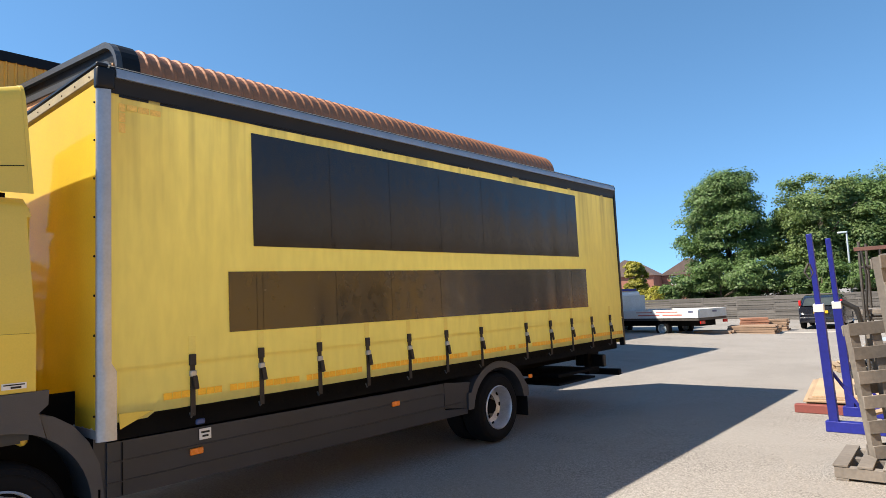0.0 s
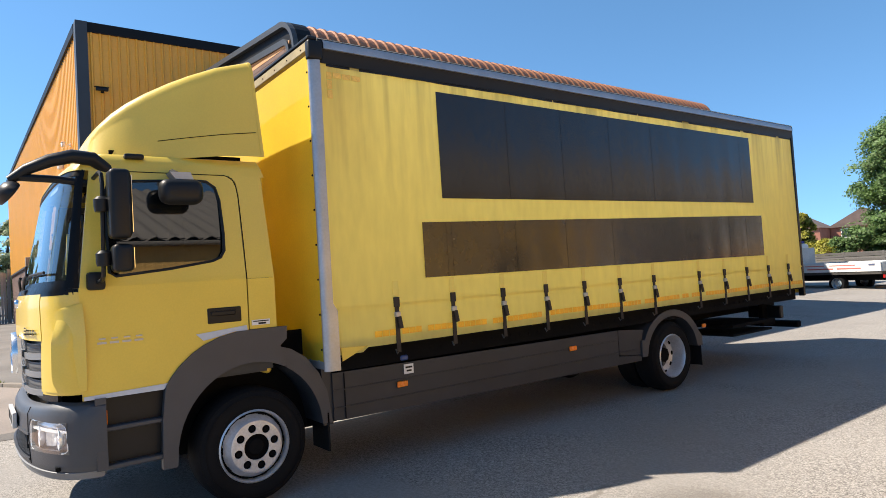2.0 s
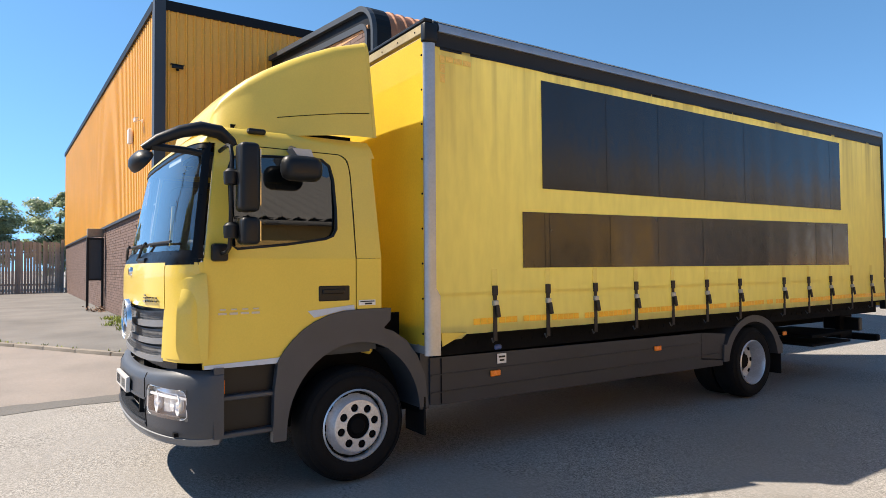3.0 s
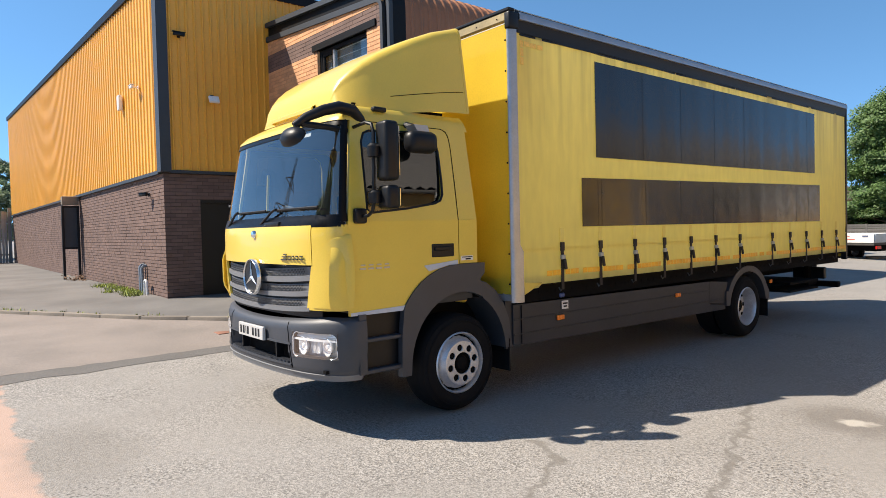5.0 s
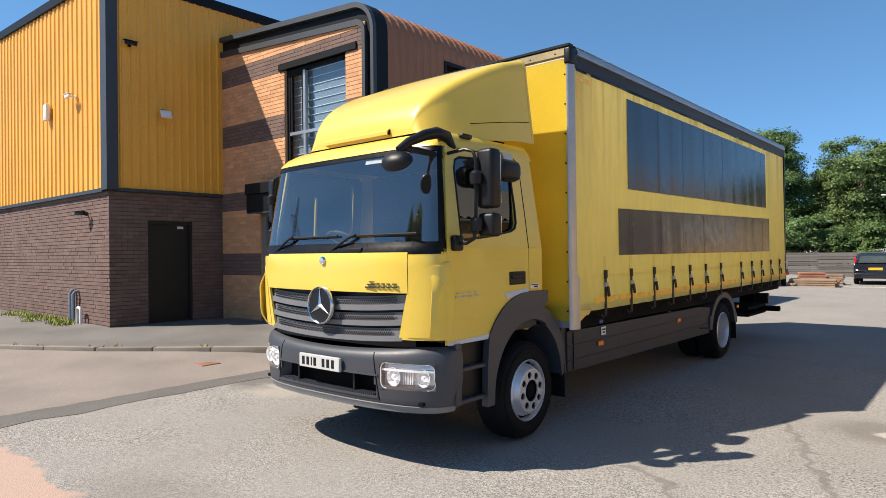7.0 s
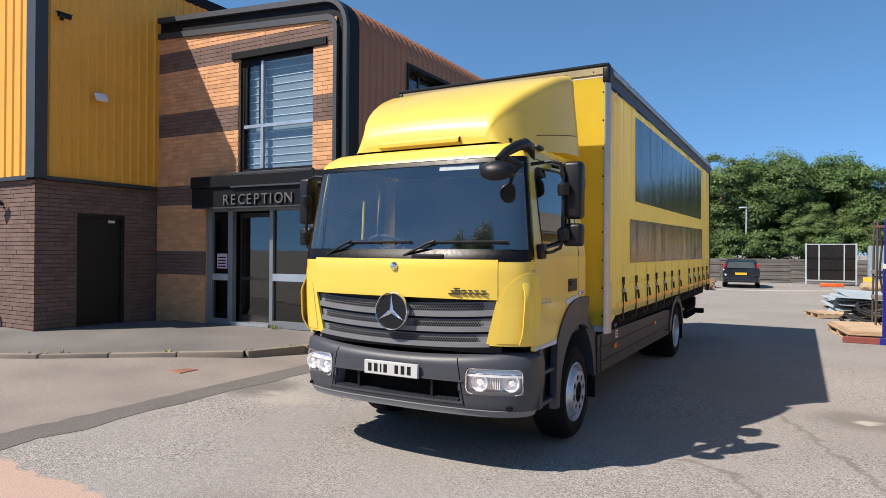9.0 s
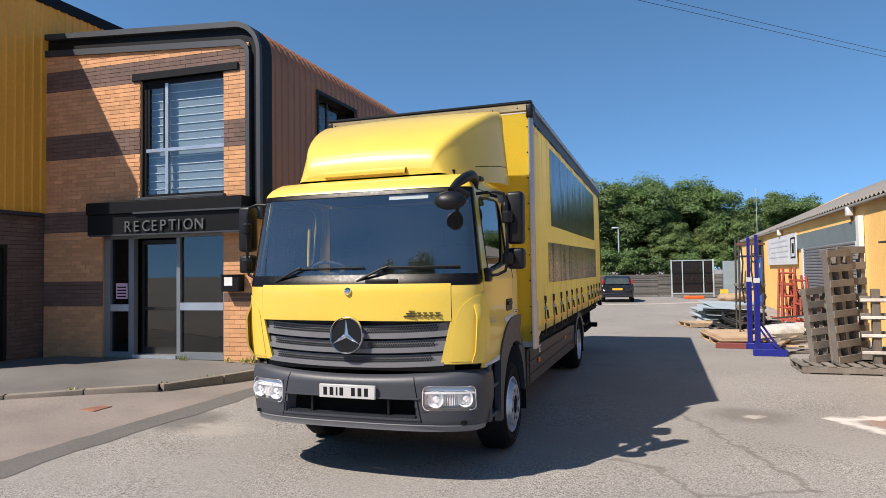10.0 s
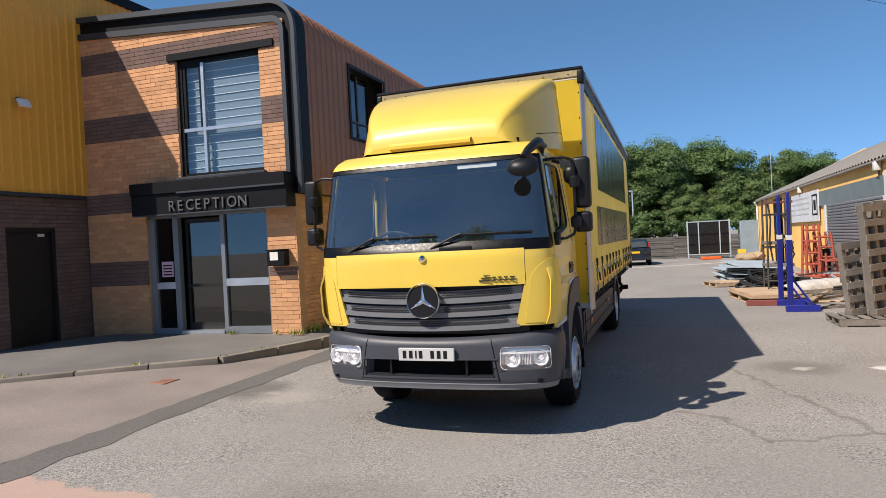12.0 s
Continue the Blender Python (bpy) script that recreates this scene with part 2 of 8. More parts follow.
RUBBER = mat("tyre_rubber", (0.0065, 0.0065, 0.0075), 0.8, spec=0.2, var=0.25, scale=4, fine=60, bump=0.12, bscale=90)
EMBLEM = mat("satin_chrome", (0.72, 0.73, 0.75), 0.22, 1.0, var=0.04, bump=0.0)
CHROME = mat("chrome", (0.75, 0.76, 0.78), 0.10, 1.0, var=0.05, bump=0.0)
ALU = mat("brushed_aluminium", (0.60, 0.62, 0.64), 0.34, 0.85, var=0.10, scale=3, fine=60, bump=0.03, bscale=120)
SILVER = mat("silver_paint", (0.40, 0.42, 0.45), 0.36, 0.55, var=0.12, scale=5, fine=50, bump=0.04)
RIM = mat("wheel_steel", (0.56, 0.58, 0.62), 0.34, 0.5, var=0.18, scale=7, fine=60, bump=0.05)
STEELR = mat("dusty_hub_steel", (0.10, 0.10, 0.10), 0.55, 0.3, var=0.25, scale=8, fine=60)
WHITE = mat("white_paint", (0.74, 0.74, 0.72), 0.4, var=0.08, scale=3, fine=40)
ORANGE = mat("amber_plastic", (0.85, 0.22, 0.01), 0.25, var=0.05)
ORANGETAPE = mat("orange_tape", (0.95, 0.50, 0.025), 0.35, var=0.15, scale=5, fine=60)
WEB = mat("faded_webbing", (0.87, 0.71, 0.16), 0.5, var=0.05, scale=6, fine=60)
TAPEF = mat("faded_tape", (0.82, 0.53, 0.11), 0.45, var=0.2, scale=8, fine=60)
DECAL = mat("pale_grey_decal", (0.52, 0.56, 0.62), 0.45, var=0.06)
LENS = glass_mat("lamp_lens", (1, 1, 1), 0.02, 0.95, 0.12)
DOORGL = glass_mat("entrance_glass", (0.34, 0.37, 0.35), 0.0, 0.95, 0.08)
SCREEN = glass_mat("windscreen_glass", (0.72, 0.79, 0.80), 0.0, 0.9, 0.15, 0.02)
TINT = glass_mat("side_glass", (0.23, 0.245, 0.245), 0.0, 0.95, 0.10, 0.01)
PANE = glass_mat("window_glass", (0.86, 0.92, 0.94), 0.0, 0.97, 0.05)
MIRROR = mat("mirror", (0.9, 0.9, 0.9), 0.03, 1.0, var=0.0, bump=0)
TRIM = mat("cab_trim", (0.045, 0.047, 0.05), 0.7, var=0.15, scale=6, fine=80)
SEATCLOTH = mat("seat_cloth", (0.03, 0.032, 0.038), 0.9, var=0.25, scale=6, fine=120)


def see_through(m, k):
    """Part of the light passes a thin cloth or sheet."""
    t = m.node_tree
    N, L = t.nodes, t.links
    p = N["Principled BSDF"]
    tr, mx = N.new("ShaderNodeBsdfTranslucent"), N.new("ShaderNodeMixShader")
    L.new(p.inputs["Base Color"].links[0].from_socket, tr.inputs[0])
    mx.inputs[0].default_value = k
    L.new(p.outputs[0], mx.inputs[1])
    L.new(tr.outputs[0], mx.inputs[2])
    L.new(mx.outputs[0], N["Material Output"].inputs[0])
    return m


def streaks(m, low, high, col, k):
    """Dirt washed down from the rail: upright streaks that fade out below."""
    t = m.node_tree
    N, L = t.nodes, t.links
    p = N["Principled BSDF"]
    src = p.inputs["Base Color"].links[0].from_socket
    tc, sp = N.new("ShaderNodeTexCoord"), N.new("ShaderNodeSeparateXYZ")
    L.new(tc.outputs["Object"], sp.inputs[0])
    fade = N.new("ShaderNodeMapRange")
    fade.inputs[1].default_value, fade.inputs[2].default_value = low, high
    L.new(sp.outputs[2], fade.inputs[0])
    total = None
    for s, z in ((2.3, 0.10), (9.0, 0.05)):
        mp, nz, mr, ml = N.new("ShaderNodeMapping"), N.new("ShaderNodeTexNoise"), N.new("ShaderNodeMapRange"), N.new("ShaderNodeMath")
        mp.inputs["Scale"].default_value = (0.2, 1.0, z)
        nz.inputs["Scale"].default_value, nz.inputs["Detail"].default_value = s, 5.0
        mr.inputs[1].default_value, mr.inputs[2].default_value, mr.inputs[4].default_value = 0.46, 0.74, k
        ml.operation = 'MULTIPLY'
        L.new(tc.outputs["Object"], mp.inputs[0])
        L.new(mp.outputs[0], nz.inputs["Vector"])
        L.new(nz.outputs[0], mr.inputs[0])
        L.new(mr.outputs[0], ml.inputs[0])
        L.new(fade.outputs[0], ml.inputs[1])
        mx = N.new("ShaderNodeMix")
        mx.data_type = 'RGBA'
        mx.inputs[7].default_value = (*col, 1)
        L.new(ml.outputs[0], mx.inputs[0])
        L.new(src, mx.inputs[6])
        src = mx.outputs[2]
    L.new(src, p.inputs["Base Color"])


def ravelled(m, k):
    """Patches where the binder has worn away and dark pits show between the stones."""
    t = m.node_tree
    N, L = t.nodes, t.links
    p = N["Principled BSDF"]
    src = p.inputs["Base Color"].links[0].from_socket
    tc, broad, pits, a, b, ml, mx = (N.new("ShaderNode" + n) for n in ("TexCoord", "TexNoise", "TexNoise", "MapRange", "MapRange", "Math", "Mix"))
    broad.inputs["Scale"].default_value, broad.inputs["Detail"].default_value = 0.9, 6.0
    pits.inputs["Scale"].default_value, pits.inputs["Detail"].default_value = 38.0, 3.0
    for r, lo, hi, top in ((a, 0.50, 0.64, 1.0), (b, 0.50, 0.68, k)):
        r.inputs[1].default_value, r.inputs[2].default_value, r.inputs[4].default_value = lo, hi, top
    for n, r in ((broad, a), (pits, b)):
        L.new(tc.outputs["Object"], n.inputs["Vector"])
        L.new(n.outputs[0], r.inputs[0])
    ml.operation = 'MULTIPLY'
    L.new(a.outputs[0], ml.inputs[0])
    L.new(b.outputs[0], ml.inputs[1])
    mx.data_type = 'RGBA'
    mx.inputs[7].default_value = (0.06, 0.055, 0.05, 1)
    L.new(ml.outputs[0], mx.inputs[0])
    L.new(src, mx.inputs[6])
    L.new(mx.outputs[2], p.inputs["Base Color"])


streaks(CURTAIN, 2.2, 3.45, (0.30, 0.235, 0.08), 0.52)
see_through(CURTAIN, 0.52)
see_through(HEADB, 0.52)
ROOFGRP = see_through(mat("roof_sheet", (0.80, 0.80, 0.76), 0.4, var=0.06), 0.75)

TARMAC = mat("tarmac", (0.285, 0.268, 0.247), 0.87, var=0.2, scale=0.45, fine=30, bump=0.55, bscale=150, speck=0.46, sscale=105, col2=(0.235, 0.224, 0.21), mix2=0.6, spec=0.35)
TARMAC2 = mat("dark_tarmac", (0.142, 0.133, 0.123), 0.85, var=0.3, scale=1.4, fine=60, bump=0.45, bscale=90, col2=(0.085, 0.08, 0.075), mix2=0.8, speck=0.15, sscale=70)
TARMAC3 = mat("brown_tarmac", (0.238, 0.206, 0.183), 0.85, var=0.26, scale=1.1, fine=55, bump=0.35, bscale=110, col2=(0.195, 0.165, 0.145), mix2=0.8, speck=0.12, sscale=80)
ravelled(TARMAC, 0.85)
PALEC = mat("pale_concrete", (0.44, 0.41, 0.36), 0.85, var=0.2, scale=2, fine=40, bump=0.2)
PAVE = mat("pavement_tarmac", (0.142, 0.134, 0.125), 0.88, var=0.26, scale=0.8, fine=45, bump=0.25, bscale=80)
KERB = mat("kerb_stone", (0.20, 0.172, 0.14), 0.85, var=0.2, scale=3, fine=40, bump=0.2, bscale=60, rnd=0.15)
MORTAR = mat("mortar", (0.50, 0.30, 0.17), 0.9, var=0.15, scale=2, fine=60, bump=0.2)
MORTARD = mat("dark_mortar", (0.085, 0.060, 0.051), 0.9, var=0.15, scale=2, fine=60, bump=0.2)
BRICKO = mat("orange_brick", (0.61, 0.325, 0.16), 0.85, var=0.14, scale=3, fine=40, bump=0.15, bscale=90, island=0.13)
BRICKO1 = mat("orange_brick_single", (0.61, 0.325, 0.16), 0.85, var=0.14, scale=3, fine=40, bump=0.15, bscale=90, rnd=0.13)
BRICKD = mat("brown_brick", (0.156, 0.099, 0.081), 0.85, var=0.12, scale=3, fine=40, bump=0.15, bscale=90, island=0.14)
BRICKD1 = mat("brown_brick_single", (0.156, 0.099, 0.081), 0.85, var=0.12, scale=3, fine=40, bump=0.15, bscale=90, rnd=0.14)
CLAD = mat("orange_cladding", (0.80, 0.38, 0.042), 0.45, var=0.07, scale=0.8, fine=20, bump=0.03, bscale=30)
RUST = mat("red_brown_cladding", (0.30, 0.125, 0.055), 0.40, 0.2, var=0.12, scale=0.8, fine=20, bump=0.03, bscale=30)
FRAMEB = mat("black_trim", (0.007, 0.0075, 0.009), 0.5, var=0.1, scale=3, spec=0.18)
FRAMEG = mat("grey_trim", (0.034, 0.041, 0.051), 0.5, var=0.1, scale=3)
ALUG = mat("grey_aluminium_frame", (0.22, 0.24, 0.26), 0.4, 0.4, var=0.08)
DOORB = mat("dark_door", (0.012, 0.010, 0.009), 0.5, var=0.2, scale=3)
SHEDY = mat("shed_yellow", (0.90, 0.55, 0.17), 0.7, var=0.1, scale=0.7, fine=20, bump=0.04, bscale=30)
ASB = mat("fibre_cement", (0.30, 0.275, 0.245), 0.9, var=0.3, scale=0.9, fine=25, bump=0.2, bscale=40, col2=(0.10, 0.09, 0.075), mix2=0.6)
WOODG = mat("weathered_wood", (0.175, 0.157, 0.138), 0.85, var=0.25, scale=2, fine=30, bump=0.15, bscale=50, rnd=0.25, stretch=(1, 1, 0.6))
WOODL = mat("pale_wood", (0.42, 0.31, 0.20), 0.8, var=0.2, scale=2, fine=30, bump=0.12, bscale=50, rnd=0.2)
FENCEW = mat("fence_board", (0.115, 0.108, 0.10), 0.9, var=0.25, scale=1.2, fine=20, bump=0.15, rnd=0.22)


class Wear:
    """Stains with a soft, uneven edge laid over a surface's colour, in metres on the ground."""

    def __init__(self, m):
        self.t = m.node_tree
        self.N, self.L = self.t.nodes, self.t.links
        self.p = self.N["Principled BSDF"]
        tc, nz, sc, ad = self.N.new("ShaderNodeTexCoord"), self.N.new("ShaderNodeTexNoise"), self.N.new("ShaderNodeVectorMath"), self.N.new("ShaderNodeVectorMath")
        nz.inputs["Scale"].default_value, nz.inputs["Detail"].default_value = 5.0, 6.0
        sc.operation, ad.operation = 'MULTIPLY_ADD', 'ADD'
        sc.inputs[1].default_value, sc.inputs[2].default_value = (0.34, 0.34, 0.0), (-0.17, -0.17, 0.0)
        self.L.new(tc.outputs["Object"], nz.inputs["Vector"])
        self.L.new(nz.outputs["Color"], sc.inputs[0])
        flat, self.place = self.N.new("ShaderNodeVectorMath"), None
        flat.operation = 'MULTIPLY'
        flat.inputs[1].default_value = (1, 1, 0)
        self.L.new(tc.outputs["Object"], ad.inputs[0])
        self.L.new(sc.outputs[0], ad.inputs[1])
        self.L.new(ad.outputs[0], flat.inputs[0])
        self.place = flat.outputs[0]

    def math(self, kind, a, b=None, vector=False):
        n = self.N.new("ShaderNodeVectorMath" if vector else "ShaderNodeMath")
        n.operation = kind
        for i, v in enumerate((a, b)):
            if v is None:
                continue
            if isinstance(v, (int, float, tuple)):
                n.inputs[i].default_value = v
            else:
                self.L.new(v, n.inputs[i])
        return n.outputs["Value"] if vector and kind in ('DOT_PRODUCT', 'LENGTH') else n.outputs[0]

    def fade(self, v, full, none):
        r = self.N.new("ShaderNodeMapRange")
        r.inputs[1].default_value, r.inputs[2].default_value, r.inputs[3].default_value, r.inputs[4].default_value = full, none, 1.0, 0.0
        self.L.new(v, r.inputs[0])
        return r.outputs[0]

    def lay(self, mask, col, k):
        x = self.N.new("ShaderNodeMix")
        x.data_type = 'RGBA'
        self.L.new(self.math('MULTIPLY', mask, k), x.inputs[0])
        self.L.new(self.p.inputs["Base Color"].links[0].from_socket, x.inputs[6])
        x.inputs[7].default_value = (*col, 1)
        self.L.new(x.outputs[2], self.p.inputs["Base Color"])

    def spot(self, cx, cy, rx, ry, col, k, soft=0.35):
        d = self.math('SUBTRACT', self.place, (cx, cy, 0.0), True)
        d = self.math('LENGTH', self.math('DIVIDE', d, (rx, ry, 1.0), True), None, True)
        self.lay(self.fade(d, 1 - soft, 1 + soft), col, k)

    def line(self, pts, wid, col, k):
        for (x0, y0), (x1, y1) in zip(pts, pts[1:]):
            dx, dy = x1 - x0, y1 - y0
            q = self.math('SUBTRACT', self.place, (x0, y0, 0.0), True)
            n = self.math('DIVIDE', self.math('DOT_PRODUCT', q, (dx, dy, 0.0), True), dx * dx + dy * dy)
            n = self.math('MINIMUM', self.math('MAXIMUM', n, 0.0), 1.0)
            near = self.N.new("ShaderNodeVectorMath")
            near.operation = 'SCALE'
            near.inputs[0].default_value = (dx, dy, 0.0)
            self.L.new(n, near.inputs["Scale"])
            d = self.math('LENGTH', self.math('SUBTRACT', q, near.outputs[0], True), None, True)
            self.lay(self.fade(d, wid * 0.25, wid), col, k)

    def area(self, x0, x1, y1, col, k):
        """All that lies south of y1 between x0 and x1."""
        sp = self.N.new("ShaderNodeSeparateXYZ")
        self.L.new(self.place, sp.inputs[0])
        m = self.math('MULTIPLY', self.fade(sp.outputs[1], y1 - 0.02, y1 + 0.03), self.fade(sp.outputs[0], x1 - 0.1, x1 + 0.1))
        m = self.math('MULTIPLY', m, self.fade(self.math('MULTIPLY', sp.outputs[0], -1.0), -x0 - 0.1, -x0 + 0.1))
        self.lay(m, col, k)


wear = Wear(TARMAC)
wear.area(-14.0, -4.6, -1.80, (0.44, 0.31, 0.25), 0.9)
wear.spot(-2.60, 3.42, 0.44, 0.38, (0.15, 0.135, 0.12), 0.65)
wear.spot(-2.58, 3.38, 0.12, 0.09, (0.46, 0.43, 0.38), 0.8)
wear.spot(-8.30, 0.95, 0.40, 0.30, (0.36, 0.33, 0.29), 0.6)
wear.spot(-3.9, -1.6, 0.9, 0.6, (0.33, 0.305, 0.27), 0.5)
wear.spot(-6.2, -1.5, 0.7, 0.4, (0.20, 0.185, 0.165), 0.5)
wear.spot(-8.80, 1.15, 0.34, 0.42, (0.135, 0.127, 0.118), 0.85, 0.35)
wear.spot(-8.55, 1.05, 0.16, 0.10, (0.38, 0.35, 0.31), 0.7, 0.4)
wear.spot(-0.95, 3.35, 0.42, 0.36, (0.30, 0.19, 0.15), 0.8, 0.25)
wear.line([(-1.25, 2.75), (-1.70, 3.50), (-0.6, 3.85)], 0.13, (0.60, 0.57, 0.53), 0.9)
wear.line([(-3.39, 3.35), (-2.8, 1.76), (-2.45, 0.77), (-3.33, 0.38), (-3.62, 1.0), (-4.02, 1.2)], 0.05, (0.16, 0.147, 0.13), 0.7)

# ---- ground ----
def ground(x, y):
    k = max(0.0, -6.5 - x)
    return min(0.034 * k, 0.155)


xs = [-900, -300, -120, -70, -50, -30, -20, -14, -11.06, -9, -8, -6.5, 0, 30, 120, 400, 900]
ys = [-900, -200, -60, -30, -10, 0, 10, 30, 60, 120, 300, 1500]
setting("ground", sheet(xs, ys, lambda x, y: (x, y, ground(x, y))), TARMAC, "worn sunlit grey tarmac yard")


def ribbon(name, line, wid, material, label, lift=0.004, seed=1, amp=0.02):
    rng = random.Random(seed)
    pts = []
    for (x0, y0), (x1, y1) in zip(line, line[1:]):
        n = max(1, int(math.hypot(x1 - x0, y1 - y0) / 0.3))
        pts += [(x0 + (x1 - x0) * i / n, y0 + (y1 - y0) * i / n) for i in range(n)]
    pts.append(line[-1])
    bm = bmesh.new()
    rows = []
    for i, (x, y) in enumerate(pts):
        a, b = pts[max(i - 1, 0)], pts[min(i + 1, len(pts) - 1)]
        d = Vector((b[0] - a[0], b[1] - a[1])).normalized()
        n = Vector((-d.y, d.x))
        w0, w1 = wid / 2 + rng.uniform(-amp, amp), wid / 2 + rng.uniform(-amp, amp)
        rows.append([bm.verts.new((x + n.x * s, y + n.y * s, ground(x + n.x * s, y + n.y * s) + lift)) for s in (-w0, w1)])
    for p, q in zip(rows, rows[1:]):
        bm.faces.new((p[0], p[1], q[1], q[0]))
    return setting(name, bm, material, label)


ribbon("tarmac_patch_trench", [(-9.15, -4.5), (-9.14, -1.75), (-9.14, -1.0), (-9.17, 0.1), (-9.2, 1.4), (-9.22, 2.2), (-9.15, 3.4), (-9.1, 5.0), (-9.1, 9.0)], 0.46, TARMAC2, "dark tarmac trench strip", amp=0.05)
ribbon("concrete_edge", [(-9.0, 27.2), (-6.77, 27.94), (-4.16, 28.76), (-1.3, 30.6), (0.3, 31.6)], 0.6, PALEC, "pale concrete edging", seed=4)

# pavement and kerb
KL = [(-45, -13.0), (-24, -4.9), (-18, -2.25), (-15.6, -1.2), (-13.6, -0.1), (-12.5, 0.50), (-11.6, 1.17), (-10.87, 1.72), (-10.22, 2.25), (-9.88, 3.1), (-9.65, 3.85), (-9.5, 5.5), (-9.45, 17)]
BK = [(-45, 1.7), (-30, 1.7), (-20, 1.7), (-17, 1.7), (-15, 1.7), (-14.3, 2.2), (-14.3, 3.2), (-13.5, 4.3), (-12.5, 4.3), (-11.2, 4.3), (-9.95, 4.3), (-9.9, 5.6), (-9.9, 17)]
bm = bmesh.new()
rows = [[bm.verts.new((lerp_x, lerp_y, 0.265 + 0.085 * k)) for k, lerp_x, lerp_y in [(q, a[0] + (b[0] - a[0]) * q, a[1] + (b[1] - a[1]) * q) for q in (0.0, 0.5, 1.0)]] for a, b in zip(KL, BK)]
for p, q in zip(rows, rows[1:]):
    for j in range(2):
        bm.faces.new((p[j], p[j + 1], q[j + 1], q[j]))
pavement = setting("pavement", bm, PAVE, "grey tarmac pavement")


def walk_line(line, step):
    """Places with their direction, evenly along a line."""
    out, left = [], 0.0
    for (x0, y0), (x1, y1) in zip(line, line[1:]):
        L = math.hypot(x1 - x0, y1 - y0)
        s = left
        while s < L:
            out.append((x0 + (x1 - x0) * s / L, y0 + (y1 - y0) * s / L, math.atan2(y1 - y0, x1 - x0)))
            s += step
        left = s - L
    return out


bm = bmesh.new()
rngs = random.Random(61)
rows = []
for x, y, a in walk_line(KL[2:11], 0.3):
    xe = -9.33 + rngs.uniform(-0.03, 0.03)
    ye = min(y - 1.6, 4.0) if x < -10.3 else y
    row = []
    for q in (0.0, 0.12, 0.35, 0.7, 1.0):
        px_, py_ = x + (xe - x) * q, y + (ye - y) * q
        row.append(bm.verts.new((px_, py_, ground(px_, py_) + 0.005 + 0.055 * (1 - q) ** 2)))
    rows.append(row)
for p, q in zip(rows, rows[1:]):
    for j in range(4):
        bm.faces.new((p[j], p[j + 1], q[j + 1], q[j]))
setting("tarmac_patch_smooth", bm, TARMAC3, "smooth brownish tarmac rising to the kerb")
kerb_mesh = finish(B((-0.45, 0.45, -0.125, 0.0, -0.20, 0.0), bevel=0.012, seg=2))
kerb_mesh.materials.append(KERB)
kerb_line = setting("kerb", B((-9.58, -9.44, 17, 17.5, 0, 0.26)), KERB, "worn concrete kerb")
rng = random.Random(2)
stones = walk_line(KL[1:], 0.914)
for (x, y, a), (x1, y1, _) in zip(stones, stones[1:]):
    a = math.atan2(y1 - y, x1 - x)
    o = new("kerb_stone", kerb_mesh)
    o.parent = kerb_line
    o.matrix_world = pose(x + 0.457 * math.cos(a), y + 0.457 * math.sin(a), 0.272 + rng.uniform(-0.006, 0.006), 0, rng.uniform(-0.4, 0.4), math.degrees(a))
bm = bmesh.new()
rng = random.Random(8)


def tuft(bm, x, y, z, n, h, spread):
    for i in range(n):
        a, r = rng.uniform(0, 6.28), rng.uniform(0, spread)
        px_, py_ = x + r * math.cos(a), y + r * math.sin(a)
        l, b = h * rng.uniform(0.4, 1), rng.uniform(0, 6.28)
        w = 0.012
        t = (px_ + math.cos(b) * l * 0.5, py_ + math.sin(b) * l * 0.5, z + l)
        bm.faces.new([bm.verts.new(v) for v in ((px_ - w * math.sin(b), py_ + w * math.cos(b), z), (px_ + w * math.sin(b), py_ - w * math.cos(b), z), t)])


for x, y, a in walk_line(KL[3:10], 0.23):
    if rng.random() < 0.5:
        tuft(bm, x - 0.02 * math.sin(a), y + 0.0, 0.265, rng.randint(3, 10), 0.06, 0.08)
for i in range(70):
    tuft(bm, rng.uniform(-19.5, -15.6), 1.49 - abs(rng.gauss(0, 0.22)), 0.335, 14, 0.12, 0.16)
for x in (-10.4, -10.1, -10.0, -11.3):
    tuft(bm, x, 3.9, 0.34, 14, 0.12, 0.08)
for k in range(16):
    tuft(bm, -9.92 + rng.uniform(-.05, .05), rng.uniform(3.95, 5.0), 0.34, 8, 0.16, 0.1)
GRASS = mat("weeds", (0.30, 0.34, 0.07), 0.8, var=0.3, island=0.4)
tagged(part("weeds", bm, GRASS, None, "", 0), "short green and dry weeds along kerb and wall", "weeds", "", "stuff")
single("drain_cover", B((-10.50, -10.10, 0.98, 1.26, ground(-10.3, 1.1) - 0.02, ground(-10.3, 1.1) + 0.028), bevel=0.004), mat("rusty_iron", (0.27, 0.13, 0.085), 0.7, 0.2, var=0.25, scale=4), "rusty iron drain cover in the tarmac", "drain cover")

# ---- tall metal-clad building ----
GZ = 0.34


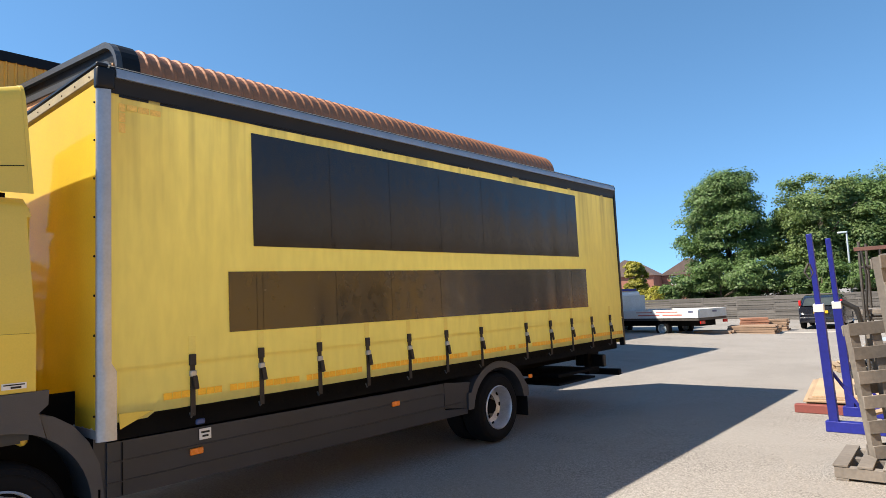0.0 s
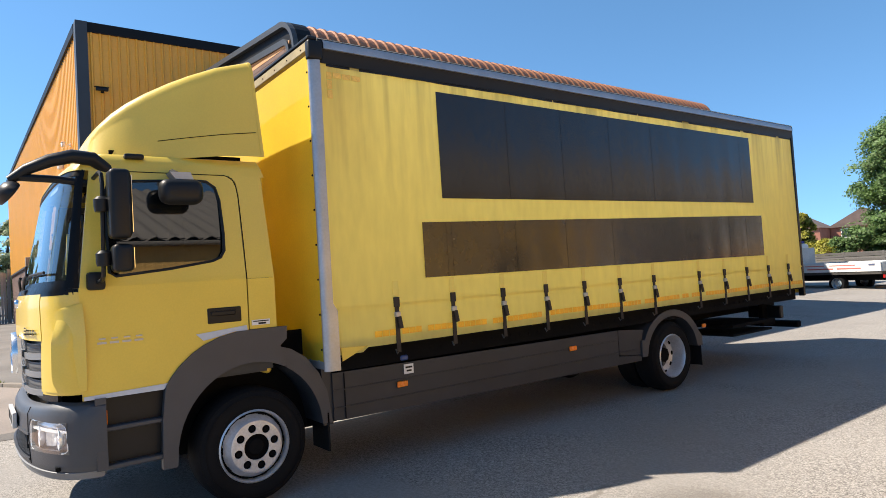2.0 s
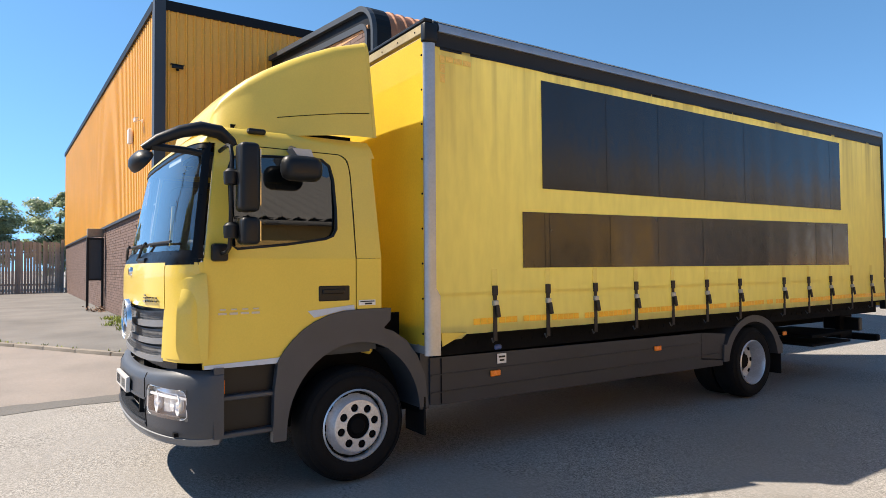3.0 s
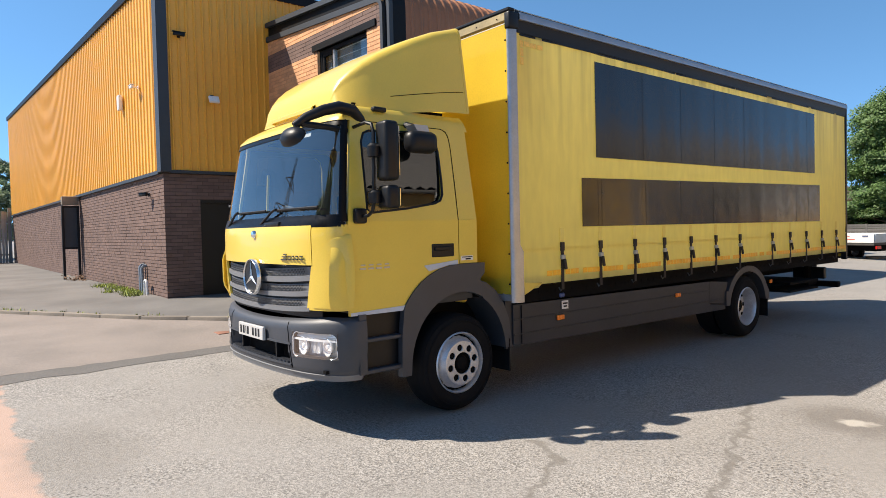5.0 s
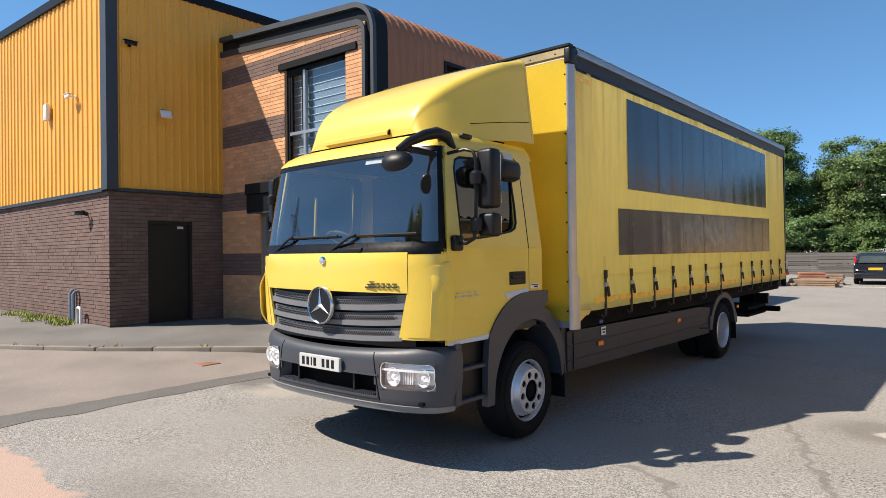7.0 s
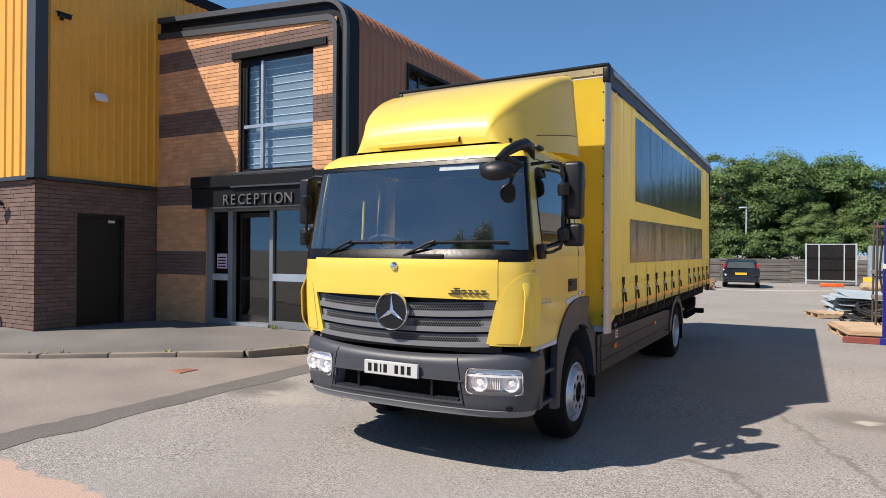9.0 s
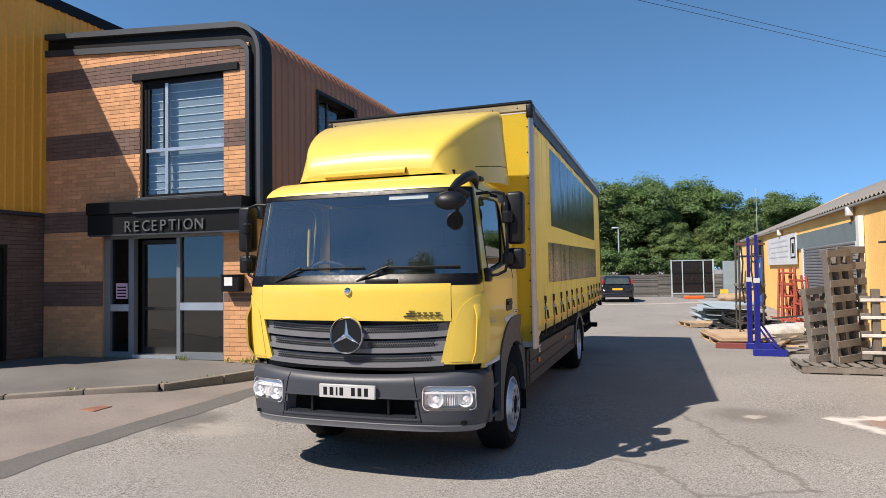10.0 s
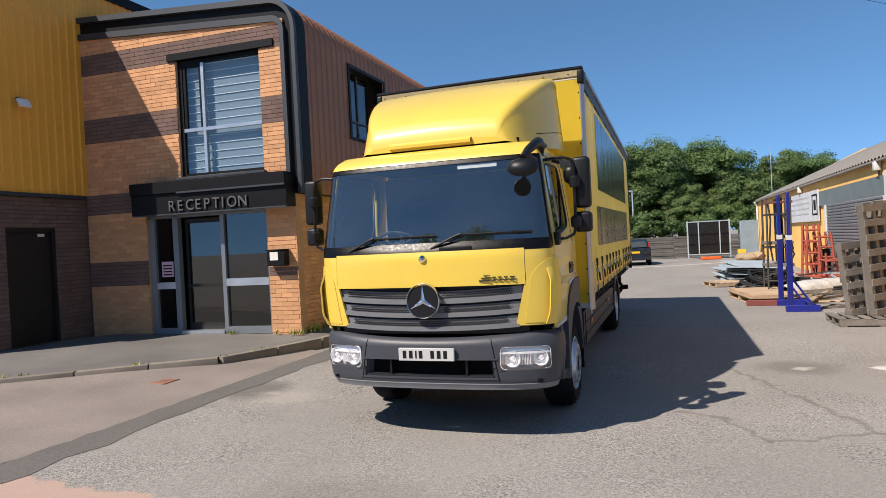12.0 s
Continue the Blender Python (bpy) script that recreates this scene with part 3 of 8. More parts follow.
def ribbed(axis, a0, a1, fixed, z0, z1, pitch, depth, out, ztop=None, tw=0.45):
    """An upright profiled sheet: axis 'x' or 'y' runs along it, out is +1 or -1 for the way that it faces."""
    pts, a, n = [], a0, 0
    sgn = 1 if a1 > a0 else -1
    L = abs(a1 - a0)
    m = int(L / pitch)
    s = []
    for i in range(m + 1):
        b = i * pitch
        for o, d in ((0.0, 0), (pitch * tw, 0), (pitch * (tw + 0.10), 1), (pitch * 0.90, 1)):
            if b + o <= L:
                s.append((b + o, d))
    s.append((L, 0))
    bm = bmesh.new()
    prev = None
    for o, d in s:
        p = a0 + sgn * o
        f = fixed + out * depth * d
        top = ztop(p) if ztop else z1
        v = [bm.verts.new((p, f, z) if axis == 'x' else (f, p, z)) for z in (z0, top)]
        if prev:
            bm.faces.new((prev[0], v[0], v[1], prev[1]))
        prev = v
    return bm


def b1top(x):
    return 7.05 + (-14.36 - x) * 0.043


setting("wall_hall_core", B((-43.0, -14.56, 1.60, 26.0, 0.2, 6.8)), MORTARD, "inner wall of the clad hall")
setting("wall_hall_brick_south", B((-43.0, -14.47, 1.505, 1.60, 0.2, 2.98)), MORTARD, "brown brick wall under orange cladding")
b1e = plate([(1.505, 0.2), (4.2, 0.2), (4.2, 2.98), (1.505, 2.98)], lambda y, z: (-14.455, y, z), (-0.085, 0, 0), [[(2.22, 0.34), (3.14, 0.34), (3.14, 2.37), (2.22, 2.37)]])
setting("wall_hall_brick_east", b1e, MORTARD, "brown brick wall with a dark door")
setting("wall_hall_clad_south", ribbed('x', -14.45, -43.0, 1.47, 2.97, 7, 0.25, 0.024, -1, lambda x: b1top(x) - 0.05), CLAD, "orange profiled metal cladding")
setting("wall_hall_clad_east", ribbed('y', 1.55, 26.0, -14.365, 2.97, 6.95, 0.168, 0.026, 1, tw=0.64), CLAD, "orange profiled metal cladding in shade")
setting("trim_hall_corner", B((-14.58, -14.31, 1.41, 1.62, 2.93, 7.1)), FRAMEG, "black corner flashing")
setting("trim_hall_eave_east", B((-14.45, -14.325, 1.62, 26.0, 6.90, 7.1)), FRAMEB, "black roof edge trim")
bm = plate([(-14.58, 6.92), (-43.1, b1top(-43) - 0.13), (-43.1, b1top(-43) + 0.05), (-14.58, 7.1)], lambda x, z: (x, 1.40, z), (0, 0.16, 0))
setting("trim_hall_eave_south", bm, FRAMEB, "black roof edge trim")
setting("trim_hall_drip", B((-43.0, -14.58, 1.42, 1.50, 2.90, 2.97), (-14.46, -14.32, 1.62, 3.74, 2.91, 2.97)), FRAMEG, "grey drip flashing under the cladding")
bm = bmesh.new()
bm.faces.new([bm.verts.new(v) for v in ((-14.4, 1.5, 7.04), (-43, 1.5, b1top(-43)), (-43, 26, b1top(-43)), (-14.4, 26, 7.04))])
setting("roof_hall", bm, FRAMEB, "dark flat roof of the hall")
d1 = tagged(part("door_1", B((-14.555, -14.535, 2.22, 3.14, 0.34, 2.37)), DOORB, None), "dark brown service door in brick wall", "", "", "structure")
part("door_frame", B((-14.533, -14.47, 2.22, 2.27, 0.34, 2.37), (-14.533, -14.47, 3.09, 3.14, 0.34, 2.37), (-14.533, -14.47, 2.27, 3.09, 2.31, 2.37)), DOORB, d1)
part("door_sign", B((-14.534, -14.528, 2.86, 2.99, 2.22, 2.27)), WHITE, d1)


def floodlight(x, y, z, out):
    """A wall floodlight; out is the way it faces."""
    t = thing("wall_floodlight", (x, y, z), "small white floodlight on metal cladding", "floodlight")
    t.matrix_world = pose(x, y, z, 0, 0, out)
    t.scale = (0.72, 0.72, 0.72)
    part("bracket", B((-0.03, 0.03, -0.14, 0.02, 0.02, 0.05), (-0.05, 0.05, -0.01, 0.02, 0.0, 0.12)), BLACK, t)
    bm = B((-0.15, 0.15, -0.10, -0.02, -0.12, 0.10), bevel=0.02, seg=2)
    bmesh.ops.transform(bm, matrix=pose(0, -0.12, -0.06, -30, 0, 0), verts=bm.verts)
    part("lamp_head", bm, WHITE, t)
    return t


floodlight(-14.335, 2.50, 4.50, 90)
t = thing("alarm_box", (-17.36, 1.43, 4.55), "white upright alarm box on orange cladding", "alarm box")
part("casing", B((-0.10, 0.10, -0.10, 0.0, 0.08, 0.44), bevel=0.03, seg=2), WHITE, t)


def cctv(x, y, z, turn, material, label):
    t = thing("security_camera", (x, y, z), label, "camera")
    t.matrix_world = pose(x, y, z, 0, 0, turn)
    t.scale = (0.62, 0.62, 0.62)
    part("mount", B((-0.05, 0.05, -0.02, 0.0, -0.06, 0.06), (-0.02, 0.02, -0.20, -0.02, -0.02, 0.02)), material, t)
    part("housing", B((-0.22, 0.14, -0.27, -0.17, -0.05, 0.06), bevel=0.02, seg=2), material, t)
    part("sun_shield", B((-0.26, 0.16, -0.285, -0.155, 0.062, 0.075)), material, t)


cctv(-15.85, 1.43, 4.90, 0, WHITE, "white security camera on a wall bracket")
cctv(-15.45, 1.47, 2.52, 25, BLACK, "black security camera on a brick wall")
cctv(-14.335, 1.85, 5.72, 90, BLACK, "small black security camera on cladding")
t = thing("standpipe", (-16.15, 1.40, GZ - 0.02), "pair of grey service pipes against brick wall", "pipe")
for x, hgt in ((0.0, 0.62), (0.16, 0.60)):
    part("pipe", tube([(x, 0, 0), (x, 0, hgt), (x + 0.03, 0.03, hgt + 0.04), (x + 0.03, 0.09, hgt + 0.05)], r=0.035), ALUG, t)
part("hoop", tube([(0.42, -0.02, 0), (0.42, -0.02, 0.30), (0.46, -0.02, 0.34), (0.56, -0.02, 0.34), (0.60, -0.02, 0.30), (0.60, -0.02, 0)], r=0.028), WHITE, t)
t = thing("steel_gate", (-23.5, 1.47, 0.3), "black steel gate frame with grey mesh standing off the brick wall", "gate")
for y in (-0.04, -0.46):
    part("gate_post", B((-0.05, 0.05, y - 0.035, y + 0.035, 0, 2.34), bevel=0.005), BLACK, t)
for z in (2.27, 0.98):
    part("gate_rail", B((-0.03, 0.03, -0.425, -0.075, z, z + 0.06)), BLACK, t)
part("mesh_panel", B((-0.008, 0.008, -0.425, -0.075, 1.04, 2.27)), FRAMEG, t)
part("lock_box", B((-0.12, 0.12, -0.48, -0.02, 2.36, 2.62), bevel=0.02, seg=2), KERB, t, "beige box on top of the gate")
lv = bmesh.new()
rngl = random.Random(23)
for i in range(160):
    x, y, a, r = rngl.gauss(-22.9, 0.30), 1.42 - abs(rngl.gauss(0, 0.20)), rngl.uniform(0, 6.28), rngl.uniform(0.02, 0.05)
    z = 0.345 + 0.16 * math.exp(-((x + 22.9) / 0.3) ** 2) * rngl.random()
    lv.faces.new([lv.verts.new((x + r * math.cos(a + q), y + r * math.sin(a + q), z + rngl.uniform(-0.02, 0.03))) for q in (0, 1.2, 2.6, 4.2)])
tagged(part("leaf_litter", lv, mat("dead_leaves", (0.20, 0.12, 0.075), 0.9, island=0.3), None, "", 0), "heap of dry brown leaves by the brick wall", "leaves", "", "stuff")

# ---- reception block ----
FX0, FX1, FY = -14.36, -9.98, 4.0
WX0 = -14.62
# the brick front stands slightly askew behind its portal frame
ASKEW = Matrix.Translation((-10.229, 3.985, 0)) @ Matrix.Rotation(math.atan(0.0435), 4, 'Z') @ Matrix.Diagonal((0.956, 1, 1, 1)) @ Matrix.Translation((10.25, -4.0, 0))


def askew(ob):
    ob.matrix_basis = ASKEW @ ob.matrix_basis
    return ob


hole_win = [(-12.36, 3.16), (-10.56, 3.16), (-10.56, 5.25), (-12.36, 5.25)]
bm = plate([(WX0, 0.2), (-13.22, 0.2), (-13.22, 2.62), (-10.57, 2.62), (-10.57, 0.2), (FX1, 0.2), (FX1, 2.72), (-10.05, 2.72), (-10.05, 5.70), (WX0, 5.97)], lambda x, z: (x, FY + 0.007, z), (0, 0.22, 0), [hole_win])
askew(setting("wall_reception_front", bm, MORTAR, "orange and brown banded brick wall"))
setting("wall_reception_side", B((-10.21, FX1 - 0.012, 4.235, 16.5, 0.2, 2.72)), MORTAR, "orange brick side wall")
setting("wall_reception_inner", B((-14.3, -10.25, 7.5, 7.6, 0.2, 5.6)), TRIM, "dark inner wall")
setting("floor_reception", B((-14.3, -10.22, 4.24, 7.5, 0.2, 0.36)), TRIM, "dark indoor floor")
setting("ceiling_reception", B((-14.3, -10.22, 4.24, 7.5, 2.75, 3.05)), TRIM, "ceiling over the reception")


def arc_path(off):
    """The block's outline seen from the front, off metres inside the outer edge."""
    x1, r = -9.80 - off * 0.68, max(0.56 - off, 0.12)
    sl = 0.062
    pts = [(FX0, 6.33 - off)]
    cx = x1 - r
    zc = 6.33 - sl * (cx - FX0) - off - r
    for i in range(9):
        a = radians(94.8 - 94.8 * i / 8)
        pts.append((cx + r * math.cos(a), zc + r * math.sin(a)))
    pts += [(x1, 5.30), (x1, 3.925), (x1, 2.72)]
    return pts


def hoop(o0, o1, y0, y1):
    a, b = arc_path(o0), arc_path(o1)
    return plate(a + b[::-1], lambda x, z: (x, y0 + 0.0471 * (x - FX0), z), (0, y1 - y0, 0))


setting("trim_reception_outer", hoop(0.0, 0.10, 3.75, 4.05), FRAMEG, "grey outer edge of a curved portal frame")
setting("trim_reception_recess", hoop(0.10, 0.31, 3.83, 4.05), FRAMEB, "black recess of a curved portal frame")
setting("trim_reception_inner", hoop(0.31, 0.42, 3.76, 4.05), FRAMEG, "grey inner edge of a curved portal frame")
setting("trim_reception_wrap", plate(arc_path(-0.006) + arc_path(0.03)[::-1], lambda x, z: (x, 4.05, z), (0, 0.265, 0)), FRAMEB, "black verge of the wrapped roof")
# ribbed skin that wraps over the roof
prof = arc_path(0.02)
bm = bmesh.new()
prev = None
y, k = 4.32, 0
offs = []
while y < 16.5:
    offs += [(y, 0.0), (y + 0.10, 0.0), (y + 0.125, 0.03), (y + 0.175, 0.03)]
    y += 0.20
for yy, d in offs:
    path = arc_path(0.02 - d)
    v = [bm.verts.new((x, yy, z)) for x, z in path]
    if prev:
        for i in range(len(v) - 1):
            xm, zm = (path[i][0] + path[i + 1][0]) / 2, (path[i][1] + path[i + 1][1]) / 2
            if not (5.91 < yy < 7.48 and 3.95 < zm < 5.28):
                bm.faces.new((prev[i], v[i], v[i + 1], prev[i + 1]))
    prev = v
setting("roof_reception", bm, RUST, "red-brown ribbed metal roof wrapping down the side")
setting("soffit_reception", B((-10.0, -9.83, 4.3, 16.5, 2.72, 2.76)), FRAMEB, "dark soffit under the clad overhang")
w3 = tagged(part("window_2", B((-9.90, -9.655, 5.58, 5.645, 3.82, 5.28), (-9.90, -9.655, 7.20, 7.265, 3.82, 5.28), (-9.90, -9.655, 5.645, 7.20, 5.215, 5.28), (-9.90, -9.655, 5.645, 7.20, 3.82, 3.885)), FRAMEB, None), "dark window set deep in ribbed metal cladding", "", "", "structure")
part("window_frame", B((-9.90, -9.86, 6.30, 6.35, 3.885, 5.215), (-9.90, -9.86, 5.645, 6.30, 4.24, 4.28), (-9.90, -9.86, 6.35, 7.20, 4.24, 4.28)), FRAMEG, w3)
clear(part("pane", B((-9.885, -9.88, 5.645, 6.30, 3.885, 5.215)), PANE, w3))
clear(part("pane", B((-9.885, -9.88, 6.35, 7.20, 3.885, 5.215)), PANE, w3))
part("backing", B((-10.12, -10.10, 5.58, 7.26, 3.82, 5.28)), TRIM, w3)
for i in range(9):
    part("blind_slat", B((-10.0, -9.994, 5.65, 6.30, 3.95 + 0.14 * i, 3.965 + 0.14 * i), bevel=0.001), ALUG, w3)
w3.matrix_basis = Matrix.Translation((0.0917, 0.1216, -0.0397)) @ Matrix.Scale(1.0227, 4)
# upper window
w1 = tagged(part("window_1", B((-12.36, -12.27, 4.06, 4.13, 3.16, 5.25), (-10.60, -10.56, 4.06, 4.13, 3.16, 5.25), (-12.27, -10.60, 4.06, 4.13, 5.18, 5.25), (-12.27, -10.60, 4.06, 4.13, 3.16, 3.22)), FRAMEB, None), "large dark aluminium window with horizontal blinds", "", "", "structure")
part("window_frame", B((-11.85, -11.79, 4.055, 4.125, 3.22, 5.18), (-12.27, -11.85, 4.055, 4.125, 3.97, 4.03), (-11.79, -10.60, 4.055, 4.125, 3.97, 4.03)), ALU, w1)
part("window_sash", B((-12.25, -12.20, 4.065, 4.12, 4.03, 5.18), (-11.90, -11.855, 4.065, 4.12, 4.03, 5.18), (-12.20, -11.90, 4.065, 4.12, 5.12, 5.18)), FRAMEB, w1)
askew(w1)
for x0, x1, z0, z1 in ((-12.27, -11.85, 4.03, 5.18), (-12.27, -11.85, 3.22, 3.97), (-11.79, -10.60, 4.03, 5.18), (-11.79, -10.60, 3.22, 3.97)):
    clear(part("pane", B((x0, x1, 4.085, 4.091, z0, z1)), PANE, w1))
part("window_sill", B((-12.42, -10.52, 3.93, 4.10, 3.11, 3.16), bevel=0.006), FRAMEG, w1)
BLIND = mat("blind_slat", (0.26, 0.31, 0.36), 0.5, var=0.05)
# white stands in for the sun caught along each slat's top edge
BLIND_GLINT = mat("sunlit_blind_edge", (0.85, 0.86, 0.88), 0.5, var=0.03)
bl = askew(thing("venetian_blind", (-11.45, 4.17, 3.2), "closed pale venetian blind behind a window", "blind"))
sl = finish(B((-0.86, 0.86, -0.003, 0.003, -0.076, 0.076)))
sl.materials.append(BLIND)
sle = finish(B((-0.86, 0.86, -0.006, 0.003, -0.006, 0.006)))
sle.materials.append(BLIND_GLINT)
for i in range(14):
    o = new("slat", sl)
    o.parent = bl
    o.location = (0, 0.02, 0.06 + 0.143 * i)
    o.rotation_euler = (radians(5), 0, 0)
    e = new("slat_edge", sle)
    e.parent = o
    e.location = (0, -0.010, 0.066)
part("headrail", B((-0.87, 0.87, -0.02, 0.05, 2.0, 2.05)), BLIND, bl)
askew(setting("lintel_window", B((-12.52, -10.25, 3.965, 4.08, 5.25, 5.38), bevel=0.004), FRAMEB, "black lintel over the window"))
# canopy
cn = askew(tagged(part("canopy", B((-13.25, -9.96, 3.66, 4.0, 2.86, 3.07), bevel=0.008), FRAMEB, None), "black canopy fascia over the reception entrance", "", "", "structure"))
part("canopy_fascia", B((-13.25, -9.96, 3.70, 4.0, 2.50, 2.86), bevel=0.004), FRAMEB, cn)
part("canopy_trim", B((-12.2, -9.97, 3.655, 3.70, 2.845, 2.875), (-13.2, -9.97, 3.69, 3.70, 2.48, 2.505)), FRAMEG, cn)
part("pier_cap", B((-10.58, -10.08, 3.985, 4.0, 2.48, 2.60)), mat("concrete_pad", (0.42, 0.38, 0.32), 0.8), cn)
sign = askew(thing("reception_sign", (-12.40, 3.70, 2.545), "raised silver letters on the black canopy", "sign"))
# silver darkened in its colour so that the letters look shaded
LETTERS = mat("shaded_letter_metal", (0.11, 0.115, 0.12), 0.5, 0.2, var=0.1, scale=4)
word = "RECEPTION"
x = 0.0
for ch in word:
    me = letters(ch, 0.262, 0.012)
    me.materials.append(LETTERS)
    o = new("letter", me)
    o.parent = sign
    wdt = max(v.co.x for v in me.vertices)
    o.matrix_basis = pose(x, -0.022, 0, 90, 0, 0)
    x += {"I": 0.115, "O": 0.225, "N": 0.215, "R": 0.20, "C": 0.20}.get(ch, 0.185)
# entrance
e1 = askew(tagged(part("door_2", B((-13.22, -13.08, 4.05, 4.15, 0.34, 2.5), (-12.66, -12.54, 4.05, 4.15, 0.34, 2.5), (-11.60, -11.52, 4.05, 4.15, 0.34, 2.5), (-10.62, -10.57, 4.05, 4.15, 0.34, 2.5), (-13.08, -12.66, 4.05, 4.15, 0.34, 0.44), (-11.52, -10.62, 4.05, 4.15, 0.34, 0.46), (-13.22, -10.57, 4.05, 4.15, 2.45, 2.62)), ALUG, None), "grey aluminium glazed entrance screen", "", "", "structure"))
part("mid_rail", B((-13.08, -12.66, 4.055, 4.145, 1.16, 1.28), (-11.52, -10.62, 4.05, 4.15, 1.18, 1.31)), ALU, e1)
part("open_leaf", B((-12.50, -12.44, 4.20, 4.26, 0.40, 2.42), (-11.66, -11.60, 4.20, 4.26, 0.40, 2.42), (-12.44, -11.66, 4.20, 4.26, 2.34, 2.42), (-12.44, -11.66, 4.20, 4.26, 0.40, 0.52), (-12.44, -11.66, 4.20, 4.26, 1.17, 1.23)), DOORB, e1)
for b in ((-13.08, -12.66, 4.10, 4.105, 0.44, 1.16), (-13.08, -12.66, 4.10, 4.105, 1.28, 2.45), (-12.44, -11.66, 4.22, 4.225, 0.52, 2.34), (-11.52, -10.62, 4.10, 4.105, 0.46, 1.18), (-11.52, -10.62, 4.10, 4.105, 1.31, 2.45)):
    clear(part("pane", B(b), DOORGL, e1))
part("threshold", B((-12.54, -11.60, 4.02, 4.3, 0.34, 0.40)), ALU, e1)
ns = part("door_notice", B((-12.98, -12.72, 4.085, 4.098, 1.38, 1.66)), mat("pink_notice", (0.62, 0.42, 0.52), 0.5), e1, "pink notice with dark bars")
part("notice_bars", B(*[(-12.95, -12.75, 4.081, 4.084, 1.41 + 0.055 * i, 1.435 + 0.055 * i) for i in range(4)]), FRAMEB, ns)
mb = askew(thing("letter_box", (-10.30, 3.99, 1.50), "dark grey wall letter box with a white label", "letter box"))
part("body", B((-0.20, 0.16, -0.16, 0.0, 0.0, 0.26), bevel=0.012), FRAMEB, mb)
part("lid", B((-0.21, 0.17, -0.175, 0.0, 0.262, 0.285), bevel=0.006), FRAMEB, mb)
part("label", B((-0.13, 0.03, -0.166, -0.161, 0.10, 0.24)), WHITE, mb)

# ---- yellow shed ----
SX = 1.0
setting("wall_shed", ribbed('y', 36.0, 0.5, SX, -0.1, 3.32, 0.15, 0.0035, -1, tw=0.6), SHEDY, "pale yellow profiled shed wall")
setting("wall_shed_core", B((SX + 0.02, 12.0, 0.5, 36.0, -0.1, 3.3)), SHEDY, "yellow shed walls")
bm = bmesh.new()
prev = None
for i in range(int(36.1 / 0.073)):
    y = 0.2 + i * 0.073
    h_ = 0.036 * math.sin(i * math.pi / 2 + 0.4)
    v = [bm.verts.new((x, y, z + h_)) for x, z in ((SX - 0.13, 3.30), (6.5, 5.75), (12.4, 3.2))]
    if prev:
        bm.faces.new((prev[0], v[0], v[1], prev[1]))
        bm.faces.new((prev[1], v[1], v[2], prev[2]))
    prev = v
setting("roof_shed", bm, ASB, "weathered corrugated fibre-cement roof", 60)
bm = bmesh.new()
for y in (36, 0.5):
    bm.faces.new([bm.verts.new(v) for v in ((SX, y, 3.25), (12, y, 3.25), (6.5, y, 5.85))])
setting("gable_shed", bm, SHEDY, "yellow shed gable")
setting("gutter_shed", B((SX - 0.15, SX - 0.05, 0.3, 36.2, 3.19, 3.265), bevel=0.025, seg=3), ASB, "grey gutter")
# added strip behind the gutter, blocks sun leaking through the roof's corrugations
setting("trim_shed_fascia", B((SX - 0.045, SX - 0.012, 0.5, 36.0, 3.24, 3.325)), FRAMEB, "added dark strip blocking sun gaps under the shed eave")

# ---- the lorry ----
CX = -6.1
lorry = thing("lorry", (CX, 0, 0), "yellow curtain-sided box lorry with grey bumper parked on the tarmac", "lorry")
cab = part("cab", B((-1.0, 1.0, 1.44, 1.50, 0.95, 2.58), bevel=0.02), YELLOW, lorry)


def nose(u, w, yf, yc, n):
    """The front's place at u off the middle: yf in the middle, yc at the side w."""
    k = min(abs(u) / w, 1.0)
    return yc - (yc - yf) * (1 - k ** n) ** (1 / n)


def lerp(a, b, k):
    return a + (b - a) * k


def table(rows):
    def at(z):
        z = min(max(z, rows[0][0]), rows[-1][0])
        for p, q in zip(rows, rows[1:]):
            if z <= q[0]:
                k = (z - p[0]) / (q[0] - p[0])
                return [lerp(a, b, k) for a, b in zip(p[1:], q[1:])]
        return list(rows[-1][1:])
    return at


# half width, front middle, side line, squareness
face = table([(0.98, 1.125, -0.075, 0.20, 2.5), (1.20, 1.125, -0.09, 0.20, 2.55), (1.40, 1.125, -0.10, 0.20, 2.6), (1.62, 1.125, -0.095, 0.19, 2.7), (1.70, 1.12, -0.07, 0.18, 2.8),
              (1.74, 1.115, -0.04, 0.175, 2.8), (2.46, 1.03, 0.11, 0.245, 3.0), (2.52, 1.02, 0.135, 0.265, 3.0), (2.575, 1.005, 0.19, 0.33, 3.0), (2.625, 0.97, 0.28, 0.42, 3.0), (2.64, 0.90, 0.36, 0.52, 3.0)])


def front(u, z, out=0.0):
    w, yf, yc, n = face(z)
    return (u, nose(u, w, yf, yc, n) - out, z)


def frontk(k, z, out=0.0):
    """As front, with the width as a fraction from -1 to 1."""
    w, yf, yc, n = face(z)
    s = math.sin(k * math.pi / 2)
    u = w * s
    return (u, nose(u, w, yf, yc, n) - out, z)


def along(z0, z1, n):
    return span(z0, z1, n)


